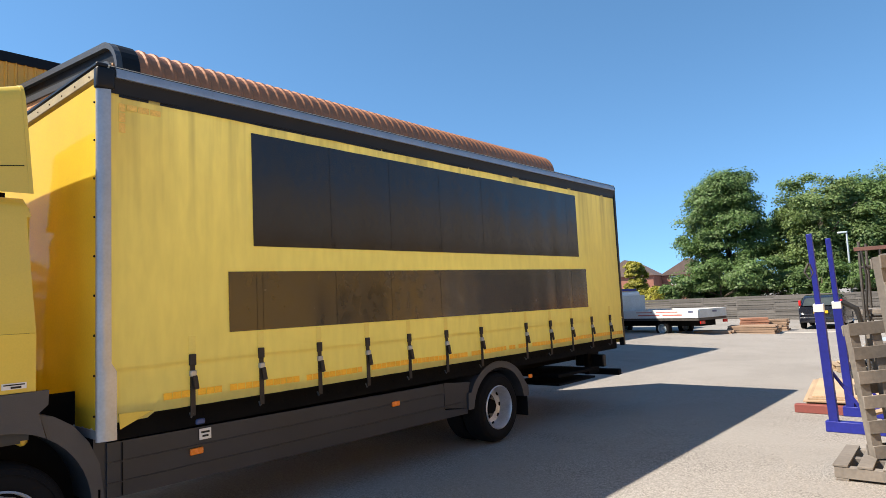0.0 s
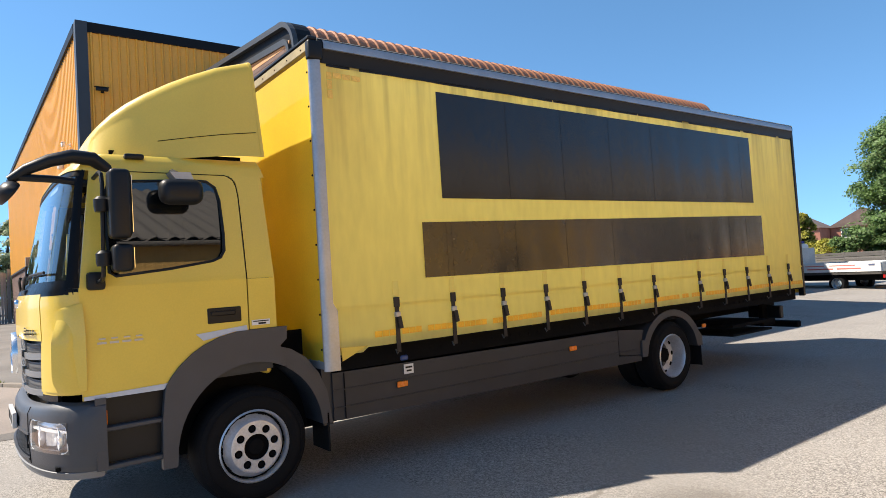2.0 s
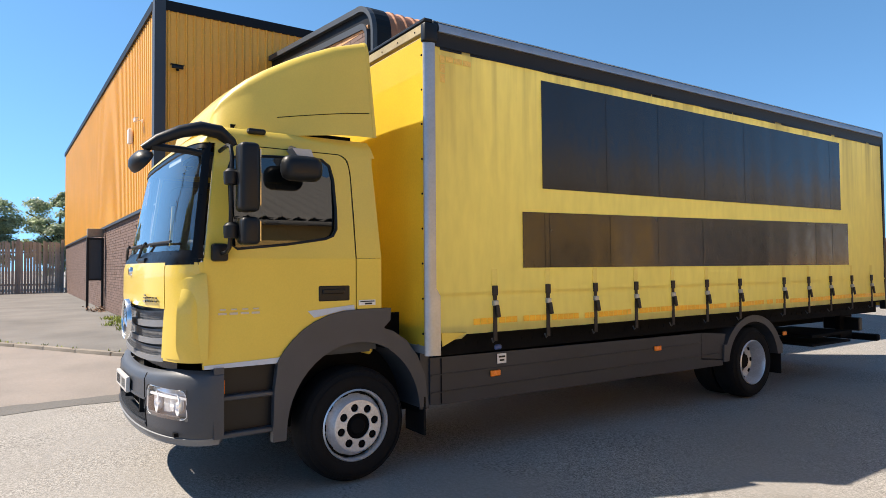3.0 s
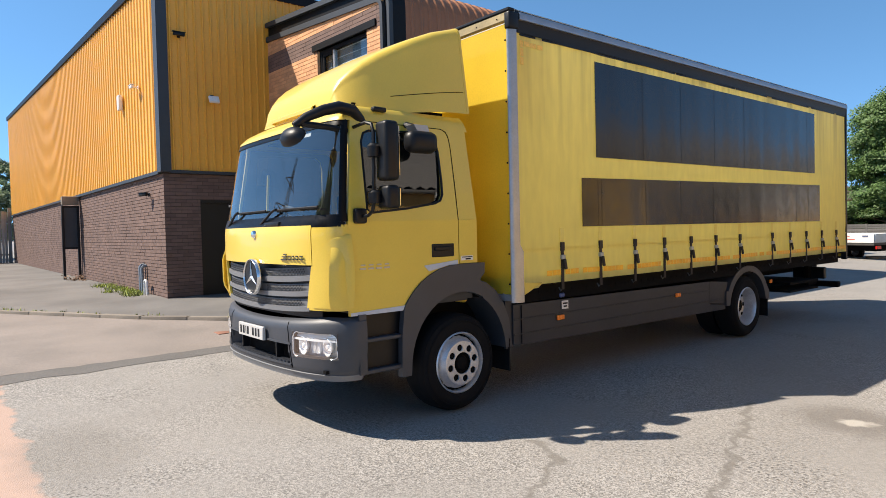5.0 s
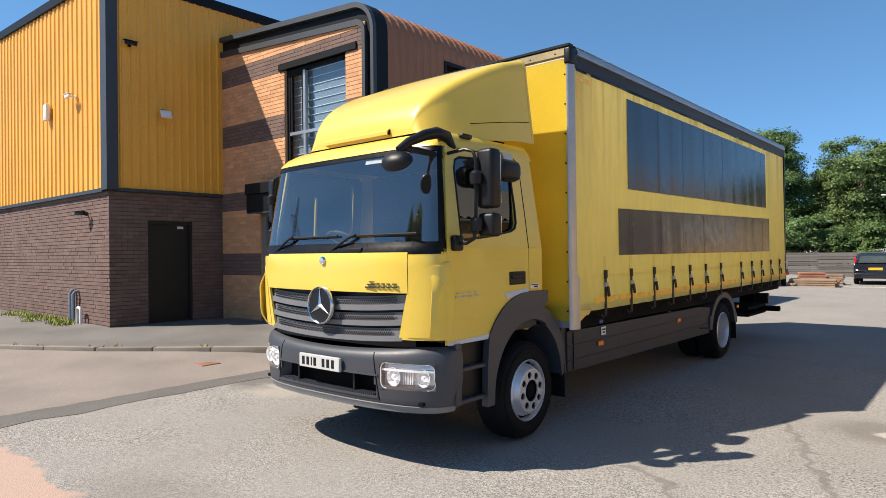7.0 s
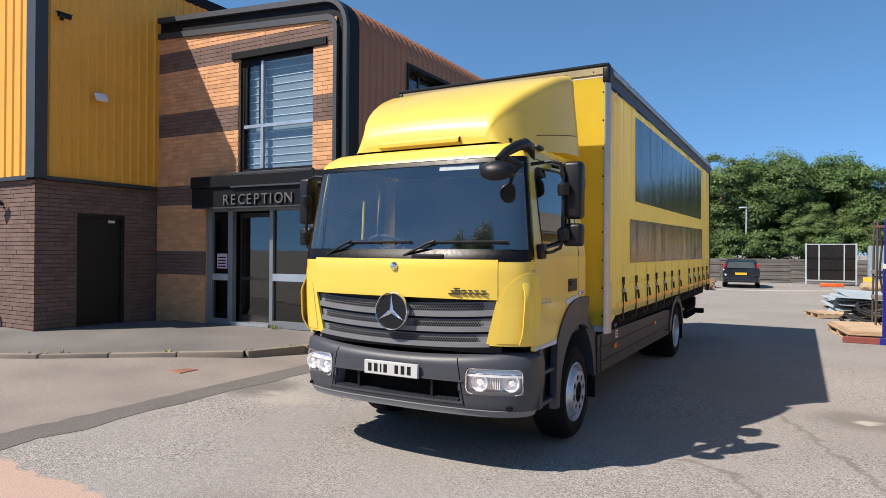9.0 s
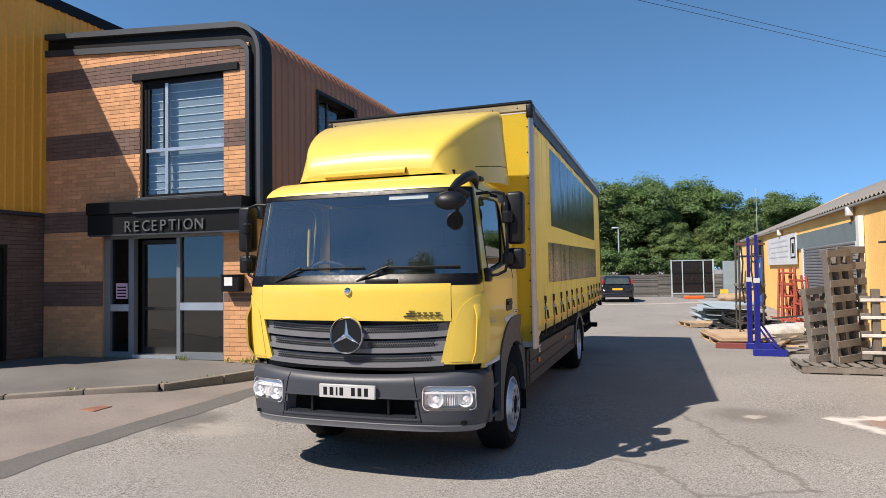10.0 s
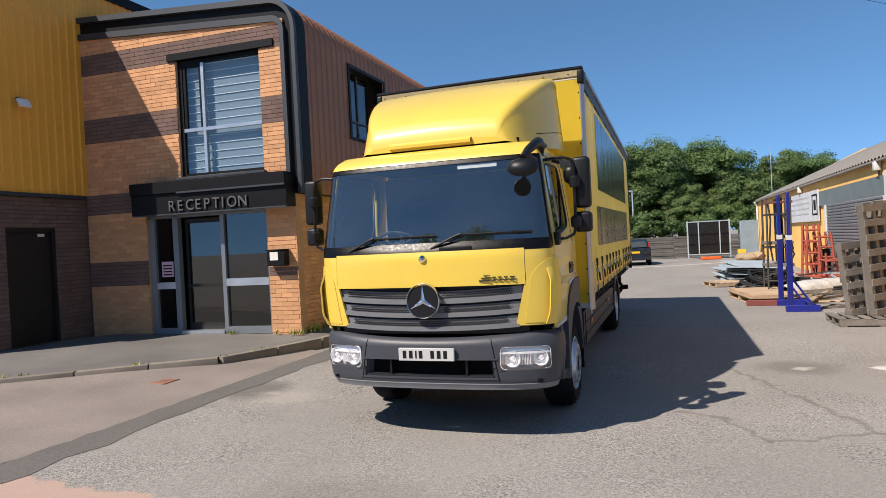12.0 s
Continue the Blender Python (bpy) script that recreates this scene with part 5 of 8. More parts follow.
for sg in (1, -1):
    def inset(u, z, d):
        p = bump(sg * u, z)
        return (p[0], p[1] + d, p[2])
    hl = part("headlight", sheet(span(0.655, 1.075, 12), span(0.655, 0.865, 6), lambda u, z: inset(u, z, 0.06), thick=0.01), BOWL, lorry, "clear headlight with chrome bowls")
    for u, r, z in ((0.758, 0.068, 0.735), (0.985, 0.066, 0.735)):
        y = bump(sg * u, z)[1] + 0.05
        bm = lathe([(r * 1.08, -0.03), (r, -0.032), (r * 0.93, -0.008), (r * 0.7, 0.006), (r * 0.42, 0.010), (r * 0.40, -0.022), (r * 0.25, -0.034), (0.0, -0.036)], (sg * u, y, z - 0.01), 'Y', 24)
        part("reflector_bowl", bm, BOWL, hl)
    for i in range(6):
        u = 0.838 + 0.013 * i
        p = inset(u, 0.735, 0.03)
        part("reflector_flute", B((sg * u - 0.004, sg * u + 0.004, p[1], p[1] + 0.035, 0.672, 0.79)), BOWL, hl)
    part("lamp_divider", sheet(span(0.665, 1.07, 10), [0.795, 0.812], lambda u, z: inset(u, z, 0.012), thick=0.05), LAMPW, hl)
    part("indicator_bar", sheet(span(0.67, 1.06, 8), span(0.815, 0.858, 3), lambda u, z: inset(u, z, 0.035 + (0.012 if z > 0.83 else 0)), thick=0.012), BOWL, hl)
    part("lamp_rim", tube([inset(u, z, 0.002) for u, z in rounded(0.664, 1.068, 0.664, 0.857, 0.042, 6)], r=0.004, seg=6, closed=True), BOWL, hl)
    for cu, cz in ((0.655, 0.655), (1.075, 0.655), (0.655, 0.865), (1.075, 0.865)):
        du, dz = (1 if cu < 0.8 else -1), (1 if cz < 0.7 else -1)
        edge = [(cu + du * 0.05 * (1 - math.sin(radians(a))), cz + dz * 0.05 * (1 - math.cos(radians(a)))) for a in span(0, 90, 6)]
        part("bumper_fillet", plate([inset(u, z, 0)[::2] for u, z in [(cu, cz)] + edge], lambda x, z: (x, nose(x, *BW(z)) - 0.006, z), (0, 0.03, 0)), GREYPLA, bumper)
    clear(part("lens", sheet(span(0.662, 1.072, 12), span(0.66, 0.86, 4), lambda u, z: inset(u, z, -0.004)), LENS, hl))
SIGNP = mat("plate_white", (0.50, 0.50, 0.49), 0.35, var=0.06, scale=8)
pl = part("number_plate", B((-0.245, 0.275, -0.174, -0.145, 0.722, 0.834), bevel=0.004), SIGNP, lorry, "white number plate with dark bars")
for i, u in enumerate((-0.187, -0.127, -0.078, -0.034, 0.075, 0.135, 0.195)):
    wd = 0.014 if i == 2 else 0.034
    part("plate_bar", B((u - wd / 2, u + wd / 2, -0.176, -0.173, 0.745, 0.812)), BLACK, pl)

# wipers
for u0, u1 in ((-0.78, -0.20), (0.05, 0.66)):
    y0, y1 = front(u0, 1.74)[1], front(u1, 1.80)[1]
    wp = part("wiper", tube([(u0 + 0.02, y0 - 0.03, 1.70), (u0 + 0.24, front(u0 + .24, 1.79)[1] - 0.04, 1.80), ((u0 + u1) / 2, front((u0 + u1) / 2, 1.815)[1] - 0.035, 1.822)], r=0.011), BLACK, lorry)
    part("wiper_blade", tube([(u0 + 0.22 + (u1 - u0 + 0.1) * k, front(min(u0 + 0.2 + (u1 - u0) * k, 0.95), 1.81)[1] - 0.02, 1.812 + 0.004 * k) for k in span(0, 1, 6)], r=0.009, seg=6), BLACK, wp)
    part("wiper_motor_cover", B((u0 + 0.10, u0 + 0.40, y0 - 0.045, y0 + 0.0, 1.675, 1.715), bevel=0.012, seg=2), BLACK, wp)

# mirrors
for sg in (1, -1):
    arm = part("mirror_arm", tube([(sg * 1.04, 0.30, 2.44), (sg * 1.20, 0.31, 2.455), (sg * 1.28, 0.31, 2.43), (sg * 1.305, 0.31, 2.36), (sg * 1.305, 0.30, 1.84), (sg * 1.285, 0.30, 1.77), (sg * 1.22, 0.30, 1.74), (sg * 1.12, 0.27, 1.725)], r=0.014), BLACK, lorry)
    main = part("main_mirror", B((sg * 1.362 - 0.076, sg * 1.362 + 0.076, 0.33, 0.46, 2.0, 2.45), bevel=0.032, seg=3), BLACK, lorry, "tall black wing mirror")
    part("mirror_glass", B((sg * 1.362 - 0.062, sg * 1.362 + 0.062, 0.46, 0.464, 2.04, 2.41)), MIRROR, main)
    small = part("wide_mirror", B((sg * 1.362 - 0.076, sg * 1.362 + 0.076, 0.34, 0.46, 1.785, 1.965), bevel=0.03, seg=3), BLACK, lorry, "short black wide-angle mirror")
    part("mirror_glass", B((sg * 1.362 - 0.062, sg * 1.362 + 0.062, 0.46, 0.464, 1.81, 1.94)), MIRROR, small)
    for z, o in ((2.23, main), (1.88, small)):
        part("mirror_joint", lathe([(0.0, -0.05), (0.045, -0.05), (0.05, -0.02), (0.05, 0.03), (0.03, 0.05), (0.0, 0.05)], (sg * 1.31, 0.305, z), 'Z', 16), BLACK, o)
    part("mirror_foot", B((sg * 1.14 - 0.03, sg * 1.14 + 0.03, 0.22, 0.33, 1.68, 1.80), bevel=0.02, seg=2), BLACK, arm)
fm = part("front_mirror_arm", tube([(0.98, 0.40, 2.50), (1.02, 0.30, 2.575), (1.03, 0.18, 2.585), (1.02, 0.05, 2.55), (0.99, -0.08, 2.49), (0.965, -0.17, 2.42)], r=[0.05, 0.05, 0.047, 0.042, 0.036, 0.03], seg=10), BLACK, lorry, "thick black swan-neck mirror arm")
part("arm_stay", tube([(0.98, -0.12, 2.44), (1.0, 0.10, 2.43), (0.99, 0.36, 2.40)], r=0.025), BLACK, fm)
bm = lathe([(0.0, -0.05), (0.06, -0.045), (0.10, -0.02), (0.115, 0.015), (0.11, 0.03), (0.0, 0.03)], (0, 0, 0), 'Y', 20)
bmesh.ops.scale(bm, vec=(1.15, 1.0, 0.75), verts=bm.verts)
bmesh.ops.transform(bm, matrix=pose(0.96, -0.19, 2.345, -35, 0, 10), verts=bm.verts)
part("front_mirror", bm, BLACK, fm)
bm = B((1.15, 1.30, 0.67, 0.965, 2.245, 2.425), bevel=0.065, seg=4)
km = part("kerb_mirror", bm, BLACK, lorry, "rounded black kerb mirror over the door window")
part("mirror_lid", plate([(0.745, 2.475), (0.885, 2.475), (0.905, 2.425), (0.86, 2.405), (0.79, 2.415)], lambda y, z: (1.235, y, z), (-0.12, 0, 0)), SILVER, km)
part("kerb_mirror_bracket", tube([(1.04, 0.81, 2.50), (1.12, 0.81, 2.475), (1.18, 0.82, 2.44)], r=0.028), BLACK, km)

# cab inside
part("cab_floor", B((-1.05, 1.05, 0.2, 1.44, 0.98, 1.04)), TRIM, lorry)
dash = part("dashboard", B((-1.0, 1.0, 0.22, 0.56, 1.30, 1.66), bevel=0.06, seg=3), TRIM, lorry)
bm = bmesh.new()
add_tube(bm, [(0.225 * math.cos(a), 0.225 * math.sin(a), 0) for a in [2 * math.pi * i / 28 for i in range(28)]], 0.017, 8, True)
for a in (0, 120, 240):
    add_tube(bm, [(0, 0, -0.02), (0.22 * math.cos(radians(a + 90)), 0.22 * math.sin(radians(a + 90)), 0)], 0.02, 6)
add_lathe(bm, [(0.0, 0.01), (0.07, 0.0), (0.075, -0.03), (0.0, -0.04)], (0, 0, 0), 'Z', 18)
add_tube(bm, [(0, 0, -0.03), (0, 0, -0.35)], 0.04, 8)
bmesh.ops.transform(bm, matrix=pose(-0.52, 0.62, 1.74, -38, 0, 0), verts=bm.verts)
part("steering_wheel", bm, TRIM, lorry, "grey steering wheel")
for u in (-0.52, 0.55):
    seat = part("cab_seat", B((u - 0.25, u + 0.25, 0.72, 1.22, 1.22, 1.40), bevel=0.05, seg=3), SEATCLOTH, lorry)
    part("seat_back", B((u - 0.24, u + 0.24, 1.14, 1.28, 1.36, 2.02), bevel=0.05, seg=3), SEATCLOTH, seat)
    part("headrest", B((u - 0.14, u + 0.14, 1.16, 1.26, 2.05, 2.24), bevel=0.04, seg=3), SEATCLOTH, seat)
part("back_lining", B((-1.0, 1.0, 1.40, 1.437, 1.04, 2.5)), TRIM, lorry)
part("roof_lining", B((-0.9, 0.9, 0.45, 1.42, 2.52, 2.54)), TRIM, lorry)
part("grab_pole", tube([(-0.62, 0.30, 1.84), (-0.62, 0.32, 2.20)], r=0.014), YELLOW, lorry, "slim yellow grab rail")
part("sun_strip", plate([(0.30, 2.405), (0.66, 2.405), (0.66, 2.44), (0.30, 2.44)], lambda u, z: front(u, z, -0.012), (0, 0.003, 0)), WHITE, lorry, "white strip at the windscreen's top")


# ---- wheels ----
def wheel(name, y, u, sg, convex, twin):
    ax = part(name, lathe([(0.265, 0.0), (0.28, 0.012), (0.345, 0.022), (0.395, 0.006), (0.425, -0.03), (0.433, -0.07), (0.433, -0.20), (0.425, -0.24), (0.395, -0.27), (0.30, -0.28), (0.26, -0.25)] if sg > 0 else
                          [(0.265, 0.0), (0.28, -0.012), (0.345, -0.022), (0.395, -0.006), (0.425, 0.03), (0.433, 0.07), (0.433, 0.20), (0.425, 0.24), (0.395, 0.27), (0.30, 0.28), (0.26, 0.25)], (u, y, 0.438), 'X', 56), RUBBER, lorry, "worn black lorry tyre")
    bm = bmesh.new()
    for r in (0.298, 0.372, 0.405):
        add_tube(bm, [(u + sg * (0.022 if r == 0.372 else 0.012 if r < 0.3 else -0.004), y + r * math.cos(a), 0.438 + r * math.sin(a)) for a in [2 * math.pi * i / 48 for i in range(48)]], 0.004, 5, True)
    part("sidewall_ridge", bm, RUBBER, ax)
    d = (lambda v: u + sg * v)
    if convex:
        prof = [(0.272, 0.012), (0.262, 0.022), (0.255, 0.008), (0.25, -0.05), (0.235, -0.035), (0.207, 0.02), (0.193, 0.045), (0.185, 0.047)]
        face_u, rin, rout, hole_r = 0.047, 0.096, 0.185, 0.141
    else:
        prof = [(0.272, 0.012), (0.262, 0.022), (0.255, 0.008), (0.248, -0.03), (0.235, -0.15), (0.20, -0.17), (0.165, -0.175)]
        face_u, rin, rout, hole_r = -0.175, 0.108, 0.168, 0.138
    rim = part("rim", lathe([(r, sg * a) for r, a in prof], (u, y, 0.438), 'X', 48), RIM, ax, "silver steel wheel rim")
    circ = lambda r, n, cy=0.0, cz=0.0: [(cy + r * math.cos(2 * math.pi * i / n), cz + r * math.sin(2 * math.pi * i / n)) for i in range(n)]
    holes = [circ(rin, 24)] + [circ(0.031 if convex else 0.025, 12, hole_r * math.cos(radians(a)), hole_r * math.sin(radians(a))) for a in range(12, 372, 45)]
    part("hub_plate", plate(circ(rout, 40), lambda a, b: (d(face_u), y + a, 0.438 + b), (-sg * 0.012, 0, 0), holes), RIM if convex else STEELR, ax)
    part("hub", lathe([(0.0, sg * (face_u - 0.005)), (0.055, sg * (face_u - 0.008)), (0.072, sg * (face_u - 0.03)), (0.17, sg * (face_u - 0.035)), (0.25, sg * (face_u - 0.09))], (u, y, 0.438), 'X', 28), DARK, ax)
    for a in range(12, 372, 45):
        part("wheel_nut", lathe([(0.0, sg * -0.004), (0.018, sg * -0.004), (0.021, sg * -0.010), (0.021, sg * -0.03)], (d(face_u), y + hole_r * math.cos(radians(a)), 0.438 + hole_r * math.sin(radians(a))), 'X', 6), DARK, ax)
    for a in range(0, 360, 36):
        c, s = math.cos(radians(a)), math.sin(radians(a))
        bm = B((-0.012, 0.012, -0.016, 0.016, -0.028, 0.028), bevel=0.008)
        bmesh.ops.transform(bm, matrix=Matrix.Translation((d(-0.037 if convex else -0.158), y + 0.232 * c, 0.438 + 0.232 * s)) @ Matrix.Rotation(radians(a), 4, 'X'), verts=bm.verts)
        part("vent_hole", bm, DARK, ax)
    if twin:
        part("inner_tyre", lathe([(0.26, 0.0), (0.40, -sg * 0.0), (0.433, -sg * 0.05), (0.433, -sg * 0.20), (0.40, -sg * 0.25), (0.26, -sg * 0.26)], (u - sg * 0.30, y, 0.438), 'X', 40), RUBBER, lorry)


for sg in (1, -1):
    wheel("front_wheel", 1.30, sg * 1.085, sg, True, False)
    wheel("rear_wheel", 6.655, sg * 1.10, sg, False, True)
part("front_axle", tube([(-1.0, 1.30, 0.42), (1.0, 1.30, 0.42)], r=0.06), DARK, lorry)
part("rear_axle", tube([(-1.0, 6.655, 0.44), (1.0, 6.655, 0.44)], r=0.09), DARK, lorry)

# ---- chassis and skirts ----
for sg in (1, -1):
    part("chassis_rail", B((sg * 0.42 - 0.04, sg * 0.42 + 0.04, 0.9, 10.0, 0.72, 0.98)), DARK, lorry)
    sub = part("side_beam", B((sg * 1.10 - 0.02, sg * 1.10 + 0.02, 2.0, 10.0, 0.90, 1.06)), DARK, lorry)
    bm = bmesh.new()
    for i in range(62):
        y = 2.2 + 0.125 * i
        add_lathe(bm, [(0.018, 0.0), (0.018, sg * 0.004), (0.0, sg * 0.004)], (sg * 1.12, y, 0.985), 'X', 8)
    tagged(part("rail_holes", bm, DARK, sub), kind="stuff")
    for i in range(7):
        y = 2.3 + 1.25 * i
        if not 6.0 < y < 7.3:
            part("cross_member", B((sg * 0.75 - 0.32, sg * 0.75 + 0.32, y - 0.03, y + 0.03, 0.92, 1.02)), DARK, lorry)
    sk = part("side_skirt", plate([(1.955, 0.89), (1.955, 0.51), (2.02, 0.50), (6.02, 0.46), (6.02, 0.52), (5.60, 0.56), (5.60, 0.86)], lambda y, z: (sg * (1.125 - 0.03 * abs(z - 0.72)), y, z), (-sg * 0.04, 0, 0)), SKIRT, lorry, "dark grey side skirt panel")
    part("skirt_end", B((sg * 1.0 - 0.10, sg * 1.0 + 0.10, 1.87, 1.955, 0.48, 0.95)), SKIRT, sk)
    part("skirt_ridge", B((sg * 1.128 - 0.004, sg * 1.128 + 0.004, 1.96, 5.60, 0.742, 0.752), (sg * 1.128 - 0.004, sg * 1.128 + 0.004, 1.96, 5.9, 0.60, 0.608)), SKIRT, sk)
    part("skirt_seam", B((sg * 1.127 - 0.004, sg * 1.127 + 0.004, 2.055, 2.061, 0.51, 0.88)), DARK, sk)
    part("skirt_step", plate([(5.62, 0.86), (5.62, 0.575), (6.05, 0.53), (6.05, 0.70), (6.09, 0.82)], lambda y, z: (sg * 1.112, y, z), (-sg * 0.04, 0, 0)), SKIRT, sk)
    for y, z in ((2.62, 0.705), (4.82, 0.75)):
        part("side_marker", B((sg * 1.13 - 0.008, sg * 1.13 + 0.012, y - 0.055, y + 0.055, z - 0.025, z + 0.025), bevel=0.006), ORANGE, sk, "amber side marker lamp")
    lb = part("notice_label", B((sg * 1.129 - 0.002, sg * 1.129 + 0.002, 2.645, 2.745, 0.785, 0.87)), WHITE, sk, "small white notice label")
    part("label_bars", B((sg * 1.133 - 0.002, sg * 1.133 + 0.002, 2.66, 2.73, 0.835, 0.85), (sg * 1.133 - 0.002, sg * 1.133 + 0.002, 2.67, 2.72, 0.805, 0.82)), BLACK, sk)
    # rear wheel guard
    out = [(6.02, 0.50), (6.03, 0.70)] + [(6.655 + 0.635 * math.cos(radians(a)), 0.46 + 0.555 * math.sin(radians(a))) for a in span(155, 25, 16)] + [(7.30, 0.62), (7.30, 0.50)]
    inn = [(7.20, 0.50)] + [(6.655 + 0.53 * math.cos(radians(a)), 0.46 + 0.475 * math.sin(radians(a))) for a in span(8, 172, 20)] + [(6.12, 0.50)]
    part("rear_wheel_guard", plate(out + inn, lambda y, z: (sg * 1.135, y, z), (-sg * 0.60, 0, 0)), GREYPLA, lorry)
    part("rear_flap", B((sg * 0.86 - 0.26, sg * 0.86 + 0.26, 7.27, 7.285, 0.24, 0.62)), RUBBER, lorry)
    part("rear_side_marker", B((sg * 1.12 - 0.01, sg * 1.12 + 0.012, 7.34, 7.42, 0.72, 0.77), bevel=0.006), ORANGE, lorry)
part("air_tank", lathe([(0.0, -0.5), (0.12, -0.5), (0.15, -0.46), (0.15, 0.46), (0.12, 0.5), (0.0, 0.5)], (0.75, 3.4, 0.66), 'Y', 20), DARK, lorry)
part("fuel_tank", B((-1.0, -0.52, 2.4, 3.6, 0.42, 0.92), bevel=0.06, seg=3), ALU, lorry)
for sg in (1, -1):
    part("splash_panel", B((sg * 0.76 - 0.01, sg * 0.76 + 0.01, 0.45, 2.15, 0.42, 1.25)), DARK, lorry)
part("under_tray", B((-1.0, 1.0, 0.02, 0.62, 0.52, 0.545)), DARK, lorry)
part("engine", B((-0.45, 0.45, 0.35, 1.6, 0.5, 1.0), bevel=0.05), DARK, lorry)
part("battery_box", B((0.50, 1.02, 4.1, 4.8, 0.5, 0.86), bevel=0.02), DARK, lorry)
part("valve_cap", B((1.05, 1.13, 2.62, 2.70, 0.905, 0.95), bevel=0.01), mat("blue_plastic", (0.05, 0.09, 0.25), 0.4), lorry, "small blue valve cap")
for sg in (1, -1):
    us_ = part("underrun_stay", B((sg * 0.75 - 0.04, sg * 0.75 + 0.04, 9.6, 9.98, 0.50, 0.95), bevel=0.01), DARK, lorry)
    part("tail_lamp_box", B((sg * 0.74 - 0.26, sg * 0.74 + 0.26, 9.72, 9.83, 0.62, 0.82), bevel=0.015), BLACK, lorry, "black tail lamp box")
part("underrun_bar", B((-1.13, 1.13, 9.98, 10.10, 0.46, 0.56), bevel=0.015), DARK, lorry, "black rear underrun bar")
part("ladder_stow", B((0.2, 1.06, 8.2, 9.3, 0.62, 0.66), (0.2, 1.06, 8.2, 9.3, 0.50, 0.53)), DARK, lorry)

# ---- load box ----
box = part("load_floor", B((-1.2, 1.2, 1.9, 10.03, 1.06, 1.16)), DARK, lorry)
hb = part("headboard", B((-1.235, 1.212, 1.865, 1.91, 0.98, 3.50), bevel=0.005), HEADB, lorry, "yellow front bulkhead panel")
part("headboard_foot", B((-1.235, 1.20, 1.855, 1.90, 0.94, 1.0)), SILVER, hb)
bm = bmesh.new()
for i in range(15):
    add_lathe(bm, [(0.0, -0.012), (0.007, -0.01), (0.009, 0.0)], (-1.15 + 0.16 * i, 1.864, 1.0), 'Y', 8)
tagged(part("rivets", bm, SILVER, hb), kind="stuff")
rf = part("box_roof", B((-1.24, 1.24, 1.87, 10.08, 3.605, 3.625)), ROOFGRP, lorry, "translucent white roof sheet")
fr = part("front_rail", B((-1.245, 1.245, 1.845, 1.90, 3.52, 3.60), bevel=0.006), mat("cream_rail", (0.33, 0.26, 0.13), 0.6, var=0.2, scale=5), lorry, "weathered yellowish front roof rail")
part("front_cap", B((-1.255, 1.25, 1.835, 1.92, 3.60, 3.632), bevel=0.008), BLACK, fr)
bm = bmesh.new()
for i in range(9):
    add_lathe(bm, [(0.0, -0.006), (0.006, -0.005), (0.007, 0.0)], (-1.15 + 0.28 * i, 1.845, 3.555), 'Y', 8)
tagged(part("rivets", bm, DARK, fr), kind="stuff")
RAILP = [(1.20, 3.43), (1.235, 3.425), (1.24, 3.53), (1.245, 3.545), (1.255, 3.55), (1.255, 3.585), (1.235, 3.63), (1.20, 3.63)]
for sg in (1, -1):
    rail = part("cant_rail", plate([(a, b) for a, b in RAILP], lambda a, b: (sg * a, 1.93, b), (0, 8.13, 0)), BLACK, lorry, "long black roof rail")
    part("rail_strip", plate([(1.243, 3.538), (1.264, 3.538), (1.262, 3.59), (1.243, 3.612)], lambda a, b: (sg * a, 1.97, b), (0, 8.05, 0)), SILVER, rail, "grey aluminium strip")
    part("rail_flap", sheet(span(2.0, 10.02, 60), [3.405, 3.43], lambda y, z: (sg * (1.232 + 0.008 * math.sin(y * 5) + 0.004 * math.sin(y * 13)), y, z + (0.012 * math.sin(y * 3.1) if z < 3.4 else 0)), thick=0.006), BLACK, rail)
    # corner posts
    post = part("corner_post", sheet(span(0, 1, 8), [0.925, 1.40, 1.46, 3.45], lambda k, z: (sg * (1.208 + (0.040 if z > 1.43 else 0.048) * math.sin(k * math.pi / 2)), 1.845 + (0.092 if z > 1.43 else 0.125) * (1 - math.cos(k * math.pi / 2)), z), thick=0.02), SILVER, lorry, "silver aluminium corner post")
    part("post_cap", B((sg * 1.222 - 0.038, sg * 1.222 + 0.038, 1.835, 1.965, 3.44, 3.60), bevel=0.02, seg=3), BLACK, post)
    bm = bmesh.new()
    for i in range(9):
        add_lathe(bm, [(0.0, -0.007), (0.008, -0.005), (0.009, 0.002)], (sg * 1.195, 1.842, 1.1 + 0.28 * i), 'Y', 8)
    tagged(part("rivets", bm, DARK, post), kind="stuff")
    part("rear_post", B((sg * 1.20 - 0.04, sg * 1.20 + 0.04, 10.02, 10.09, 0.95, 3.60), bevel=0.01), BLACK, lorry)


def drape(y, z):
    """The outward place of the curtain: soft folds, tight at the rail, pulled in at each buckle."""
    k = (3.45 - z) / 2.4
    w = 1.222 + 0.012 * k
    w += 0.006 * k * math.sin(y * 1.9 + 0.6) + 0.0022 * math.sin(y * 5.3 + z * 0.7 + 1.5 * math.sin(y * 1.3)) * k + 0.0016 * math.sin(y * 10.4 + 2.2 * math.sin(y * 1.7) + z) + 0.0008 * math.sin(y * 23.0 + 3 * math.sin(y * 2.9))
    if z < 1.5:
        w += 0.010 * math.sin((y - 2.54) * math.pi / 0.303) ** 2 * (1.5 - z) / 0.4 - 0.006
    return w


